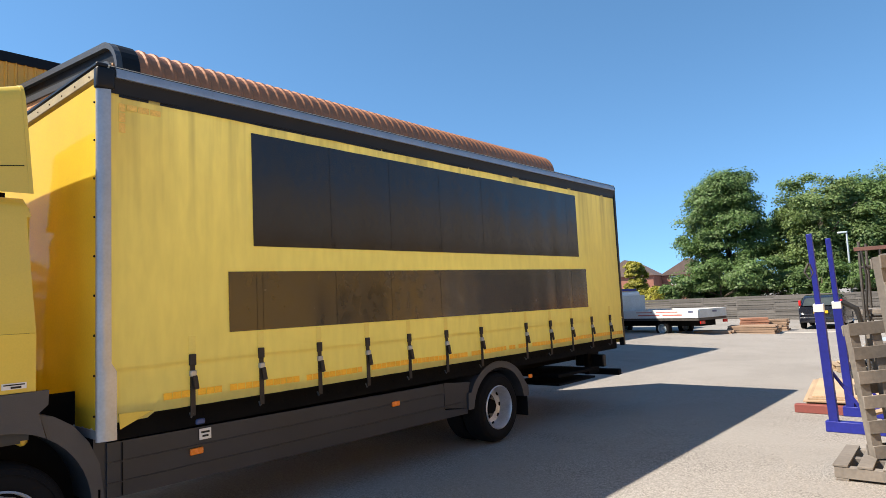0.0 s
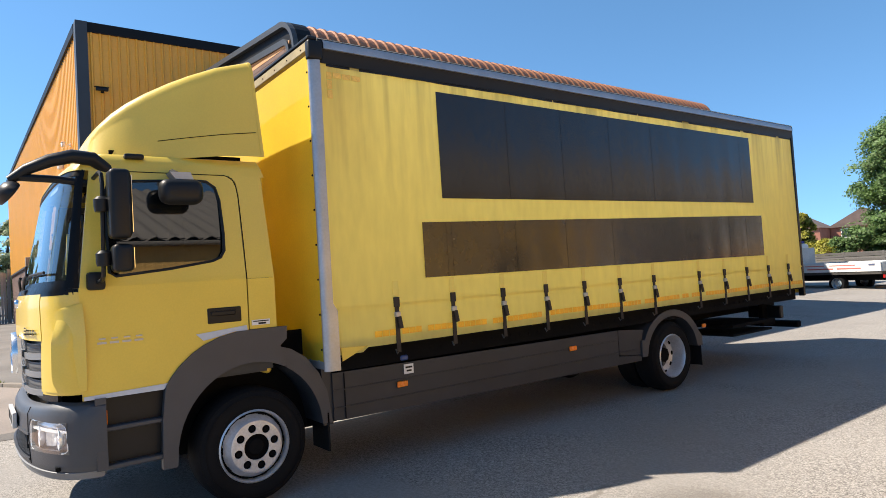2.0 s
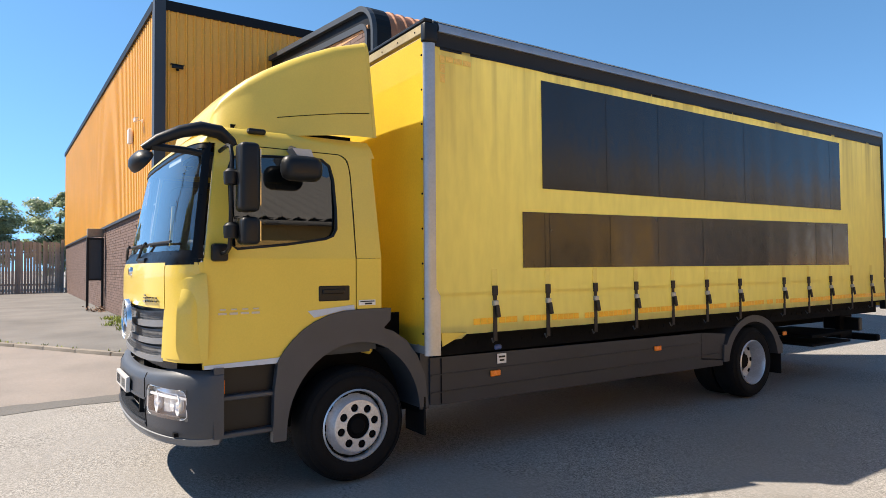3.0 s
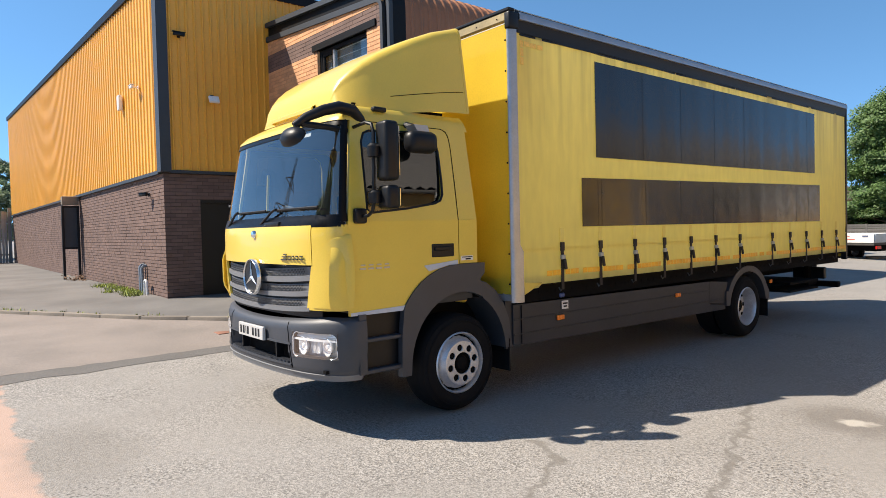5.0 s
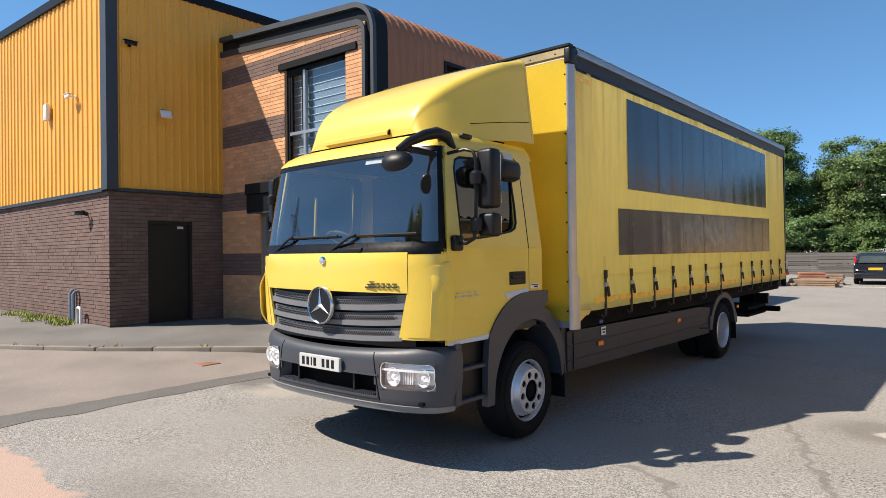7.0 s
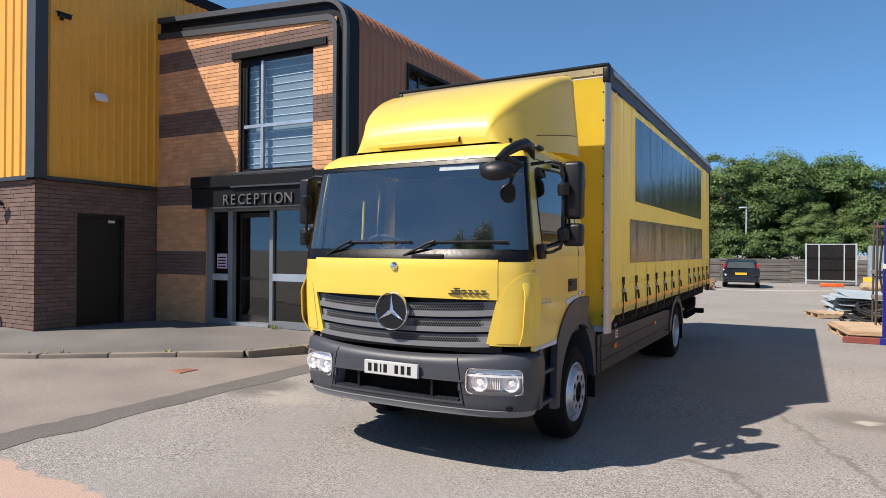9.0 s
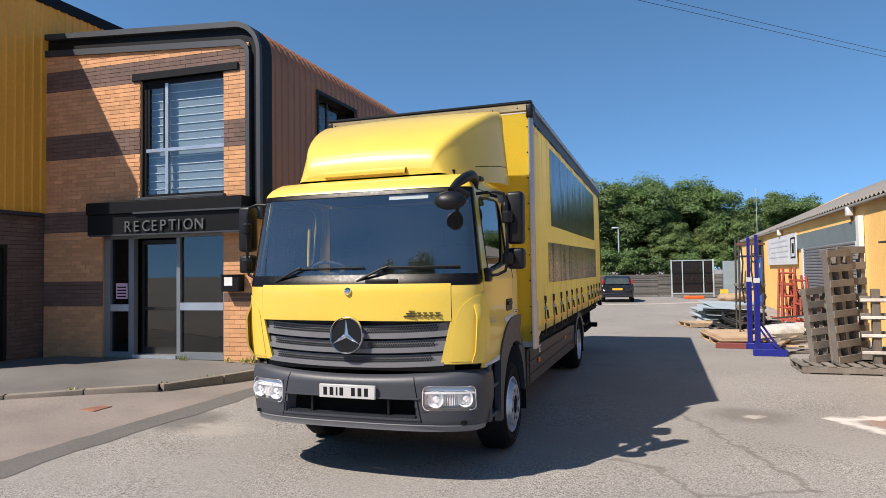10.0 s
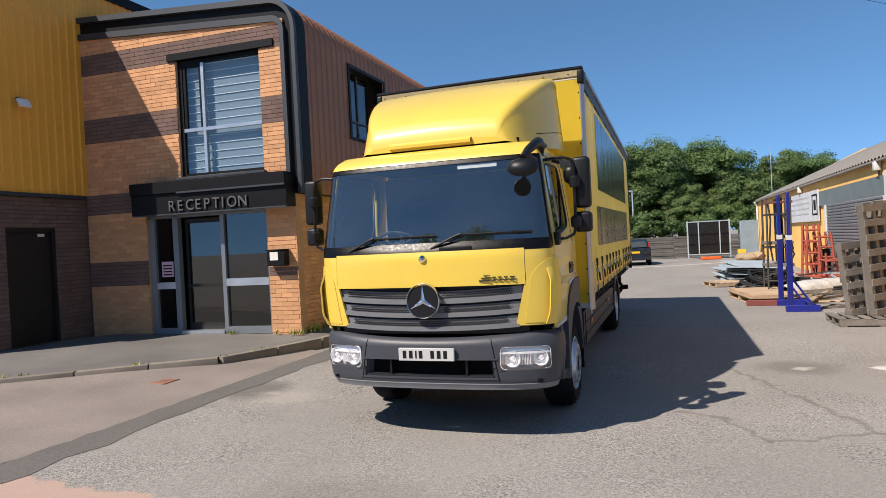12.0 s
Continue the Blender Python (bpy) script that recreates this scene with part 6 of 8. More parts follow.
STRAPB = mat("worn_strap", (0.030, 0.022, 0.016), 0.7, var=0.3, scale=9)
STRAPS = (2.54, 3.15, 3.76, 4.36, 4.955, 5.56, 6.20, 7.16, 7.77, 8.37, 8.98, 9.58)
for sg in (1, -1):
    cu = part("curtain", sheet(span(1.925, 10.03, 150), [1.075, 1.10, 1.15, 1.22, 1.30, 1.38, 1.42, 1.46, 1.6, 1.8, 2.0, 2.2, 2.5, 2.8, 3.1, 3.3, 3.44],
                               lambda y, z: (sg * drape(y, z), y, z + (0.012 * (y - 2) / 8 if z < 1.2 else 0) - (0.035 if z < 1.1 and y < 2.2 else 0))), CURTAIN, lorry, "weathered yellow pvc side curtain")
    if sg > 0:
        def film(y, z):
            return (drape(y, z) + 0.011, y, z)
        part("dark_film", sheet(span(3.10, 8.71, 90), span(2.335, 3.325, 10), lambda y, z: film(y, z + 0.05 * (1 - (z - 2.335)) * (y - 3.1) / 5.6), thick=0.002), FILM, cu, "long black vinyl patch with vertical joins")
        part("lower_film", sheet(span(2.86, 8.90, 90), span(1.62, 2.115, 6), lambda y, z: film(y, z + 0.085 * (z - 1.62) / 0.5 * (y - 2.86) / 6), thick=0.002), FILM2, cu, "long brownish black vinyl patch")
        for y, z0, z1 in ((3.12, 1.62, 2.115), (3.18, 1.62, 2.12), (3.98, 1.63, 2.13), (4.72, 1.62, 2.13), (5.5, 1.62, 2.14), (8.0, 1.62, 2.18), (8.45, 1.62, 2.18), (4.75, 2.35, 3.32), (5.55, 2.36, 3.32), (6.35, 2.36, 3.32), (3.95, 2.35, 3.32), (8.42, 2.38, 3.32)):
            pts = [(drape(y, z) + 0.0145, y, z) for z in span(z0 + 0.004, z1 - 0.01, 6)]
            part("film_seam", tube(pts, r=0.0011, seg=4), FILM, cu)
    part("hem_band", sheet(span(1.99, 10.03, 120), [1.40, 1.418], lambda y, z: (sg * (drape(y, z) + 0.009), y, z), thick=0.003), CURTAIN, cu)
    for y in STRAPS:
        part("webbing", sheet([y - 0.03, y + 0.03], [1.47, 1.52, 1.57, 1.61], lambda y, z: (sg * (drape(y, z) + 0.0035), y, z), thick=0.0012), WEB, cu)
    if sg > 0:
        for y0, y1, z0, z1 in ((2.00, 2.045, 3.14, 3.21), (2.00, 2.045, 3.22, 3.29), (2.00, 2.045, 3.30, 3.36), (2.055, 2.13, 3.315, 3.36), (2.14, 2.22, 3.313, 3.358), (2.23, 2.31, 3.312, 3.356)):
            part("corner_tape", sheet([y0, y1], [z0, z1], lambda y, z: (drape(y, z) + 0.007, y, z), thick=0.002), TAPEF, cu, "faded orange tape")
    marks = [2.27] + list(STRAPS) + [10.0]
    random.seed(5)
    for a, b in zip(marks, marks[1:]):
        bm = bmesh.new()
        n = max(2, int((b - a - 0.06) / 0.062))
        for i in range(n):
            if random.random() < 0.03:
                continue
            y0 = a + 0.04 + i * (b - a - 0.06) / n
            y1 = y0 + 0.93 * (b - a - 0.06) / n
            z = 1.145 + 0.005 * math.sin(y0 * 3) + 0.006 * (y0 - 2) / 8
            q = [(sg * (drape(y, zz) + 0.013), y, zz) for y, zz in ((y0, z), (y1, z), (y1, z + 0.05), (y0, z + 0.05))]
            bm.faces.new([bm.verts.new(v) for v in q])
        tagged(part("reflective_tape", bm, ORANGETAPE, cu, "worn orange reflective tape", smooth=0), kind="stuff")
    for y in STRAPS:
        x = sg * (drape(y, 1.4) + 0.012)
        st = part("strap", B((x - 0.004, x + 0.004, y - 0.020, y + 0.020, 1.00, 1.46)), STRAPB, lorry)
        part("buckle", B((x - 0.012, x + sg * 0.022, y - 0.026, y + 0.026, 1.30, 1.345), bevel=0.005), SILVER, st)
        bm = B((-0.010, 0.010, -0.019, 0.019, -0.085, 0.02), bevel=0.005)
        bmesh.ops.transform(bm, matrix=pose(x + sg * 0.022, y + 0.010, 1.285, 6, -sg * 5, 0), verts=bm.verts)
        part("buckle_lever", bm, STRAPB, st)
        part("strap_top", B((x - 0.008, x + sg * 0.012, y - 0.028, y + 0.028, 1.385, 1.47), bevel=0.004), STRAPB, st)
        part("hook", tube([(x, y, 1.02), (x - sg * 0.03, y, 0.985), (x - sg * 0.05, y, 1.02)], r=0.007, seg=6), STEELR, st)
part("torn_corner", plate([(2.0, 0.99), (2.24, 1.09), (1.99, 1.10)], lambda y, z: (1.235, y, z), (-0.008, 0, 0)), YELLOW, lorry, "loose torn curtain corner")
part("rear_door", B((-1.2, 1.2, 10.04, 10.08, 1.0, 3.55)), YELLOW, lorry)

# ---- shed fittings ----
BLUEGREY = mat("blue_grey_paint", (0.16, 0.20, 0.21), 0.6, var=0.12, scale=2)
SHUT = mat("shutter_steel", (0.24, 0.245, 0.26), 0.45, 0.3, var=0.15, scale=2)
SIGNW = mat("sign_white", (0.66, 0.68, 0.70), 0.5, var=0.12, scale=2)
SIGNG = mat("sign_grey", (0.50, 0.53, 0.58), 0.5, var=0.1)
BLUE = mat("blue_paint", (0.013, 0.020, 0.235), 0.45, var=0.18, scale=3, fine=30)
REDOX = mat("red_oxide", (0.38, 0.085, 0.05), 0.7, var=0.25, scale=4)
STEELD = mat("dirty_steel", (0.085, 0.08, 0.075), 0.6, 0.5, var=0.3, scale=4)
GALV = mat("galvanised_sheet", (0.46, 0.53, 0.57), 0.5, 0.25, var=0.2, scale=2)
HOSE = mat("black_hose", (0.018, 0.018, 0.018), 0.6, var=0.3, scale=5)
FILMW = mat("clear_wrap", (0.55, 0.55, 0.53), 0.3, var=0.25, scale=5, bump=0.5, bscale=14)
PLY = mat("plywood", (0.46, 0.33, 0.21), 0.75, var=0.18, scale=1.5, rnd=0.2)
TANK = mat("orange_plastic", (0.75, 0.12, 0.02), 0.45, var=0.1)

setting("trim_shed_lintel", B((SX - 0.06, SX - 0.02, 12.5, 19.9, 2.36, 2.86)), BLUEGREY, "blue-grey board over the shutter")
sh = tagged(part("door_3", B((SX - 0.10, SX - 0.02, 18.75, 18.95, 0.0, 2.36), (SX - 0.10, SX - 0.02, 12.5, 12.75, 0.0, 2.36)), WHITE, None), "grey steel roller shutter in a yellow shed", "", "", "structure")
slat = finish(B((-0.035, 0.02, -3.0, 3.0, 0.0, 0.090), bevel=0.024))
slat.materials.append(SHUT)
for i in range(25):
    o = new("shutter_slat", slat)
    o.parent = sh
    o.location = (SX - 0.045, 15.75, 0.05 + 0.093 * i)
part("shutter_post", B((SX - 0.13, SX - 0.02, 12.30, 12.52, 0.0, 2.95)), WHITE, sh, "white door post")
for y in (18.0, 16.9):
    part("bollard", lathe([(0.0, 1.0), (0.1, 0.98), (0.11, 0.9), (0.11, 0.0)], (SX - 0.5, y, 0), 'Z', 14), BLACK, sh)
sg_ = thing("sign_board", (SX - 0.06, 22.9, 1.85), "white sign board with grey bars on a yellow shed", "sign board")
part("board", B((-0.03, 0.0, -3.1, 3.1, 0.0, 1.1), bevel=0.005), SIGNW, sg_)
part("sign_bars", B(*[(-0.036, -0.031, -1.6, 2.6 - 0.5 * (i % 2), 0.28 + 0.2 * i, 0.33 + 0.2 * i) for i in range(4)]), SIGNG, sg_)
part("sign_mark", B((-0.036, -0.031, -2.95, -2.1, 0.22, 0.28), (-0.036, -0.031, -2.95, -2.1, 0.9, 0.96), (-0.036, -0.031, -2.95, -2.85, 0.28, 0.9), (-0.036, -0.031, -2.2, -2.1, 0.28, 0.9), (-0.036, -0.031, -2.7, -2.35, 0.4, 0.75)), FRAMEB, sg_)
setting("door_4", B((SX - 0.05, SX - 0.02, 27.7, 30.0, 0.0, 3.05)), FRAMEB, "dark doorway at the shed's far end")
bs = thing("blue_board", (SX - 0.12, 28.0, 0.0), "tall blue board leaning in the shed doorway", "board")
part("sheet", B((-0.05, -0.01, -0.45, 0.45, 0.0, 2.3), bevel=0.004), mat("blue_sheet", (0.02, 0.10, 0.42), 0.5, var=0.1), bs)
part("notice", B((-0.058, -0.052, -0.30, 0.05, 1.75, 1.95)), WHITE, bs)
w4 = tagged(part("window_3", B((SX - 0.08, SX - 0.02, 8.3, 8.4, 1.35, 2.2), (SX - 0.08, SX - 0.02, 9.9, 10.0, 1.35, 2.2), (SX - 0.08, SX - 0.02, 8.4, 9.9, 2.12, 2.2), (SX - 0.08, SX - 0.02, 8.4, 9.9, 1.35, 1.43)), WHITE, None), "white framed window in a yellow shed", "", "", "structure")
part("pane", B((SX - 0.05, SX - 0.04, 8.4, 9.9, 1.43, 2.12)), FILM, w4)
part("hood", B((SX - 0.30, SX - 0.02, 8.2, 10.3, 2.22, 2.26)), STEELD, w4)
for y in (22.86, 13.1, 6.0):
    t = thing("shed_lamp", (SX - 0.04, y, 3.02), "small white lamp under the shed eave", "lamp")
    part("lamp_body", B((-0.14, 0.0, -0.10, 0.10, -0.02, 0.20), bevel=0.02, seg=2), WHITE, t)
    part("lamp_arm", B((-0.04, 0.0, -0.02, 0.02, -0.22, -0.02)), STEELD, t)
setting("downpipe_shed", tube([(SX - 0.22, 35.7, 3.2), (SX - 0.08, 35.8, 2.95), (SX - 0.08, 35.8, 0.0)], r=0.05), WHITE, "white downpipe at the shed corner")

# ---- back fence ----
fence = thing("board_fence", (0, 38, 0), "weathered horizontal board fence", "fence")
bd = finish(B((-0.95, 0.95, -0.012, 0.012, 0.0, 0.118), bevel=0.003))
bd.materials.append(FENCEW)
pst = finish(B((-0.06, 0.06, -0.06, 0.06, 0.0, 1.42), bevel=0.008))
pst.materials.append(FENCEW)
rng = random.Random(12)
for i in range(24):
    x = 2.0 - 1.9 * i
    o = new("post", pst)
    o.parent = fence
    o.location = (x, 0.05, 0)
    for j in range(11):
        o = new("board", bd)
        o.parent = fence
        o.location = (x - 0.95, rng.uniform(-0.02, 0.012), 0.06 + 0.1225 * j + rng.uniform(-0.008, 0.008))
        o.rotation_euler = (radians(-6), radians(rng.uniform(-0.5, 0.5)), 0)
PALIS = mat("grey_paling", (0.27, 0.255, 0.24), 0.8, var=0.2, scale=2, fine=30, rnd=0.2)
fence2 = thing("palisade_fence", (-43, 0, 0.15), "tall grey timber palisade fence", "fence")
bd2 = finish(B((-0.015, 0.015, -0.062, 0.062, 0.0, 3.05), bevel=0.004))
bd2.materials.append(PALIS)
for i in range(90):
    o = new("pale", bd2)
    o.parent = fence2
    o.location = (rng.uniform(-0.02, 0.02), 1.3 - 0.145 * i, rng.uniform(-0.06, 0.05))
    o.rotation_euler = (radians(rng.uniform(-0.7, 0.7)), 0, 0)
for i in range(7):
    part("post", B((-0.16, -0.02, 1.35 - 2.1 * i - 0.07, 1.35 - 2.1 * i + 0.07, 0.0, 3.2)), ALUG, fence2)
for z in (0.6, 2.4):
    part("rail", B((-0.07, -0.02, -12, 1.3, z, z + 0.1)), FENCEW, fence2)

# ---- far vehicles ----
NAVY = mat("dark_blue_paint", (0.012, 0.014, 0.022), 0.25, var=0.1, coat=0.6)
REDL = mat("red_lamp", (0.55, 0.012, 0.01), 0.2, var=0.05, coat=0.5)
CARGL = mat("car_glass", (0.055, 0.068, 0.068), 0.06, var=0.25, scale=3, bump=0)


def small_wheel(parent, x, y, r, w):
    t = part("wheel", lathe([(r * 0.62, w / 2), (r * 0.9, w / 2), (r, w * 0.3), (r, -w * 0.3), (r * 0.9, -w / 2), (r * 0.62, -w / 2)], (x, y, r), 'X', 24), RUBBER, parent)
    part("rim", lathe([(0.0, w * 0.36), (r * 0.2, w * 0.36), (r * 0.58, w * 0.25), (r * 0.63, w * 0.48)] if x > 0 else [(0.0, -w * 0.36), (r * 0.2, -w * 0.36), (r * 0.58, -w * 0.25), (r * 0.63, -w * 0.48)], (x, y, r), 'X', 20), RIM, t)


car = thing("hatchback_car", (-5.75, 30.2, 0.0), "dark blue hatchback car parked tail-on by the fence", "car")
car.matrix_world = pose(-5.75, 30.2, 0, 0, 0, 4)
# half widths and heights along the car, from the tail
CB = table([(0.0, 0.76, 0.62, 0.30), (0.12, 0.83, 0.93, 0.24), (0.6, 0.86, 0.98, 0.22), (2.6, 0.87, 0.95, 0.2), (3.1, 0.85, 0.90, 0.2), (3.8, 0.78, 0.72, 0.24), (4.0, 0.66, 0.6, 0.3)])
part("body", sheet(span(0, 4.0, 20), span(-1, 1, 20), lambda y, k: (lambda w, top, bot: (w * max(-1, min(1, 1.35 * math.sin(k * math.pi / 2))) * (1 - 0.06 * max(0, 1 - abs(k) * 2)), y, (top if abs(k) < 0.54 else lerp(top, bot, (abs(k) - 0.54) / 0.46))))(*CB(y))), NAVY, car)
part("tail_panel", sheet(span(-0.80, 0.80, 8), [0.28, 0.45, 0.62, 0.80, 0.94], lambda u, z: (u * (1 - 0.05 * (z > 0.9)), 0.0 + 0.12 * (z - 0.55) ** 2 + 0.06 * (u / 0.8) ** 4, z), thick=0.03), NAVY, car)
part("cabin", sheet([0.10, 0.30, 0.55, 1.2, 1.9, 2.4, 2.95], span(-1, 1, 16), lambda y, k: (lambda w, top: (w * max(-1, min(1, 1.35 * math.sin(k * math.pi / 2))) * lerp(0.84, 1.0, max(0, abs(k) - 0.5) * 2), y, top if abs(k) < 0.52 else lerp(top, 0.93, (abs(k) - 0.52) / 0.48)))(*table([(0.1, 0.78, 0.95), (0.30, 0.78, 1.22), (0.55, 0.79, 1.36), (1.2, 0.80, 1.42), (1.9, 0.80, 1.40), (2.4, 0.79, 1.25), (2.95, 0.78, 0.95)])(y))), NAVY, car)
part("rear_window", plate([(-0.66, 0.97), (0.66, 0.97), (0.64, 1.0), (0.57, 1.24), (0.52, 1.28), (-0.52, 1.28), (-0.57, 1.24), (-0.64, 1.0)], lambda u, z: (u, 0.062 + (z - 0.95) * 0.74, z + 0.015), (0, 0.006, 0)), CARGL, car)
for sgn in (1, -1):
    part("tail_lamp", B((sgn * 0.75 - 0.05, sgn * 0.75 + 0.05, 0.03, 0.17, 0.98, 1.22), bevel=0.035, seg=2), REDL, car, "red tail lamp")
    part("side_glass", plate([(0.5, 0.97), (2.5, 0.97), (2.1, 1.28), (0.75, 1.30)], lambda y, z: (sgn * (0.795 - (z - 0.95) * 0.15), y, z), (sgn * 0.006, 0, 0)), CARGL, car)
    for y in (0.75, 3.25):
        small_wheel(car, sgn * 0.76, y, 0.31, 0.19)
part("number_plate", B((-0.26, 0.26, -0.03, -0.012, 0.66, 0.77)), mat("yellow_plate", (0.75, 0.45, 0.02), 0.4), car, "yellow number plate")
part("rear_bumper", B((-0.80, 0.80, -0.06, 0.10, 0.30, 0.52), bevel=0.05, seg=3), NAVY, car)

REDF = mat("faded_red_print", (0.55, 0.16, 0.13), 0.5, var=0.2, scale=6)
flat = thing("flatbed_truck", (-9.05, 25.4, 0.0), "white dropside flatbed truck by the fence", "truck")
flat.matrix_world = pose(-9.05, 25.4, 0, 0, 0, 167)
bed = part("bed", B((0.0, 3.9, -2.0, 0.0, 0.66, 0.76)), STEELD, flat)
part("dropside", B((0.0, 3.9, -0.03, 0.02, 0.76, 1.10), bevel=0.006), WHITE, flat, "white dropside with red bars")
part("dropside", B((0.0, 3.9, -2.02, -1.97, 0.76, 1.10), bevel=0.006), WHITE, flat)
part("tailboard", B((-0.03, 0.02, -1.96, -0.04, 0.76, 1.10), bevel=0.006), GALV, flat)
part("red_bars", B((0.9, 1.9, 0.021, 0.025, 0.99, 1.02), (2.1, 2.9, 0.021, 0.025, 0.99, 1.02), (0.7, 1.6, 0.021, 0.025, 0.86, 0.91), (1.75, 2.8, 0.021, 0.025, 0.86, 0.91)), REDF, flat, "red writing bars")
BLUEP = mat("blue_print", (0.09, 0.11, 0.20), 0.5)
for b in ((-0.036, -0.031, -1.25, -0.95, 0.96, 1.03), (0.2, 0.42, 0.021, 0.025, 0.97, 1.04)):
    part("blue_bar", B(b), BLUEP, flat)
part("headboard", B((3.9, 3.95, -2.0, 0.0, 0.76, 1.75), bevel=0.006), GALV, flat)
part("cab", B((4.05, 5.6, -1.95, -0.05, 0.4, 1.95), bevel=0.15, seg=3), WHITE, flat)
part("cab_window", B((4.3, 5.2, -0.06, -0.03, 1.2, 1.7), bevel=0.01), CARGL, flat)
part("light_bar", B((4.1, 4.3, -1.7, -0.3, 1.96, 2.06), bevel=0.02), BLUE, flat)
part("chassis", B((0.2, 5.0, -1.5, -0.5, 0.42, 0.66)), DARK, flat)
for x in (1.75, 4.9):
    for y, s in ((-0.2, 1), (-1.8, -1)):
        w_ = part("wheel", lathe([(0.2, s * 0.1), (0.3, s * 0.1), (0.33, s * 0.05), (0.33, -s * 0.12), (0.2, -s * 0.12)], (x, y, 0.33), 'Y', 24), RUBBER, flat)
        part("rim", lathe([(0.0, s * 0.03), (0.05, s * 0.03), (0.07, s * 0.0), (0.13, s * 0.03), (0.19, -s * 0.03), (0.205, s * 0.1)], (x, y, 0.33), 'Y', 20), GALV, w_)
part("rear_lamp", B((-0.06, -0.02, -0.35, -0.05, 0.52, 0.64)), REDL, flat)
part("rear_lamp", B((-0.06, -0.02, -1.95, -1.65, 0.52, 0.64)), REDL, flat)


# ---- timber and pallets ----
WOODB = mat("brown_timber", (0.30, 0.205, 0.14), 0.85, var=0.22, scale=2, fine=30, bump=0.12, rnd=0.22)
def plank_stack(x, y, turn, n, w, l, h, material, label):
    t = thing("timber_stack", (x, y, 0), label, "timber", "timber stacks by the fence", turn)
    rr = random.Random(int(x * 10 + y))
    for j in range(n):
        k = max(2, int(w / 0.2))
        for i in range(k):
            u = -w / 2 + (i + 0.5) * w / k
            a = l / 2 * rr.uniform(0.85, 1)
            part("plank", B((-a, a, u - 0.085, u + 0.085, j * h, j * h + h * 0.82), bevel=0.006), material, t)


plank_stack(-7.7, 27.6, 8, 4, 1.0, 1.9, 0.09, WOODB, "stack of brown planks on the tarmac")
plank_stack(-7.6, 28.2, -12, 3, 0.9, 1.5, 0.1, WOODB, "low stack of brown planks on the tarmac")
plank_stack(-8.0, 28.9, 20, 6, 0.8, 1.1, 0.1, mat("red_wood", (0.33, 0.16, 0.10), 0.8, var=0.2, rnd=0.2), "stack of reddish planks on the tarmac")
plank_stack(-9.0, 27.0, 5, 2, 0.9, 1.6, 0.1, WOODB, "low stack of planks on the tarmac")
plank_stack(-7.4, 29.5, 5, 5, 0.7, 1.2, 0.1, WOODB, "stack of planks on the tarmac")


def pallet(m, material, label, group="wooden pallets", l=1.2, w=1.0, n=7):
    """A pallet lying flat at its own base, put by the pose m."""
    t = new("pallet")
    t.matrix_world = m
    tagged(t, label, "pallet", group)
    for i in range(n):
        x = -l / 2 + 0.05 + (l - 0.1) * i / (n - 1)
        part("deck_board", B((x - 0.06, x + 0.06, -w / 2, w / 2, 0.122, 0.142), bevel=0.003), material, t)
    for y in (-w / 2 + 0.05, 0, w / 2 - 0.05):
        part("bearer", B((-l / 2, l / 2, y - 0.045, y + 0.045, 0.022, 0.12), bevel=0.003), material, t)
    for x in (-l / 2 + 0.06, 0, l / 2 - 0.06):
        part("base_board", B((x - 0.05, x + 0.05, -w / 2, w / 2, 0.0, 0.02), bevel=0.003), material, t)
    return t


pale = pallet(pose(-0.78, 7.35, 0.0, 0, 0, 2), WOODG, "weathered grey wooden pallet lying on the tarmac", l=1.25, w=0.9)
for k, (x, y, z, lean_, turn, l) in enumerate(((-0.72, 7.50, 0.15, 87, 4, 1.0), (-0.70, 7.72, 0.15, 88, 6, 1.0), (-0.50, 7.80, 0.15, 89, -5, 1.0))):
    # standing on edge, leaning back on one another
    pallet(pose(x, y, z + 0.94, 0, 0, 40 + turn) @ pose(0, 0, 0, lean_, 0, 0) @ pose(0, 0, 0, 0, 0, 90 + (2.5, 1.5, 0)[k]), WOODG, "weathered grey pallet standing on end", l=1.88 + 0.06 * k, w=0.62, n=8)
pallet(pose(-1.05, 7.55, 0.15 + 0.62, 0, 0, 35) @ pose(0, 0, 0, 86, 0, 0) @ pose(0, 0, 0, 0, 0, 94), WOODG, "shorter grey pallet leaning on taller ones", l=1.25, w=0.5, n=6)
WHITEW = mat("whitewashed_wood", (0.55, 0.53, 0.50), 0.8, var=0.25, scale=3, rnd=0.15)
rack = thing("timber_rack", (0.05, 7.35, 0.0), "grey timber rack with white painted rails", "rack")
for x in (-0.25, 0.15, 0.55):
    part("upright", B((x - 0.06, x + 0.06, -0.05, 0.05, 0.0, 1.38), bevel=0.006), WOODG, rack)
    part("foot", B((x - 0.05, x + 0.05, -0.45, 0.4, 0.0, 0.08), bevel=0.006), WOODG, rack)
for z in (0.30, 0.58, 0.88, 1.17):
    part("rail", B((-0.48, 0.75, -0.085, -0.052, z, z + 0.05), bevel=0.004), WHITEW, rack, "white painted rail")
    part("rail", B((-0.46, 0.75, 0.052, 0.085, z - 0.02, z + 0.09), bevel=0.004), WOODG, rack)
pallet(pose(-0.05, 8.1, 0.0, 0, 0, -4), WOODG, "weathered grey wooden pallet on the tarmac")
pallet(pose(-0.05, 8.1, 0.145, 0, 0, 3), WOODG, "weathered grey wooden pallet on another")
pallet(pose(-2.35, 15.9, 0.0, 0, 0, 20), WOODL, "pale wooden pallet on the tarmac")
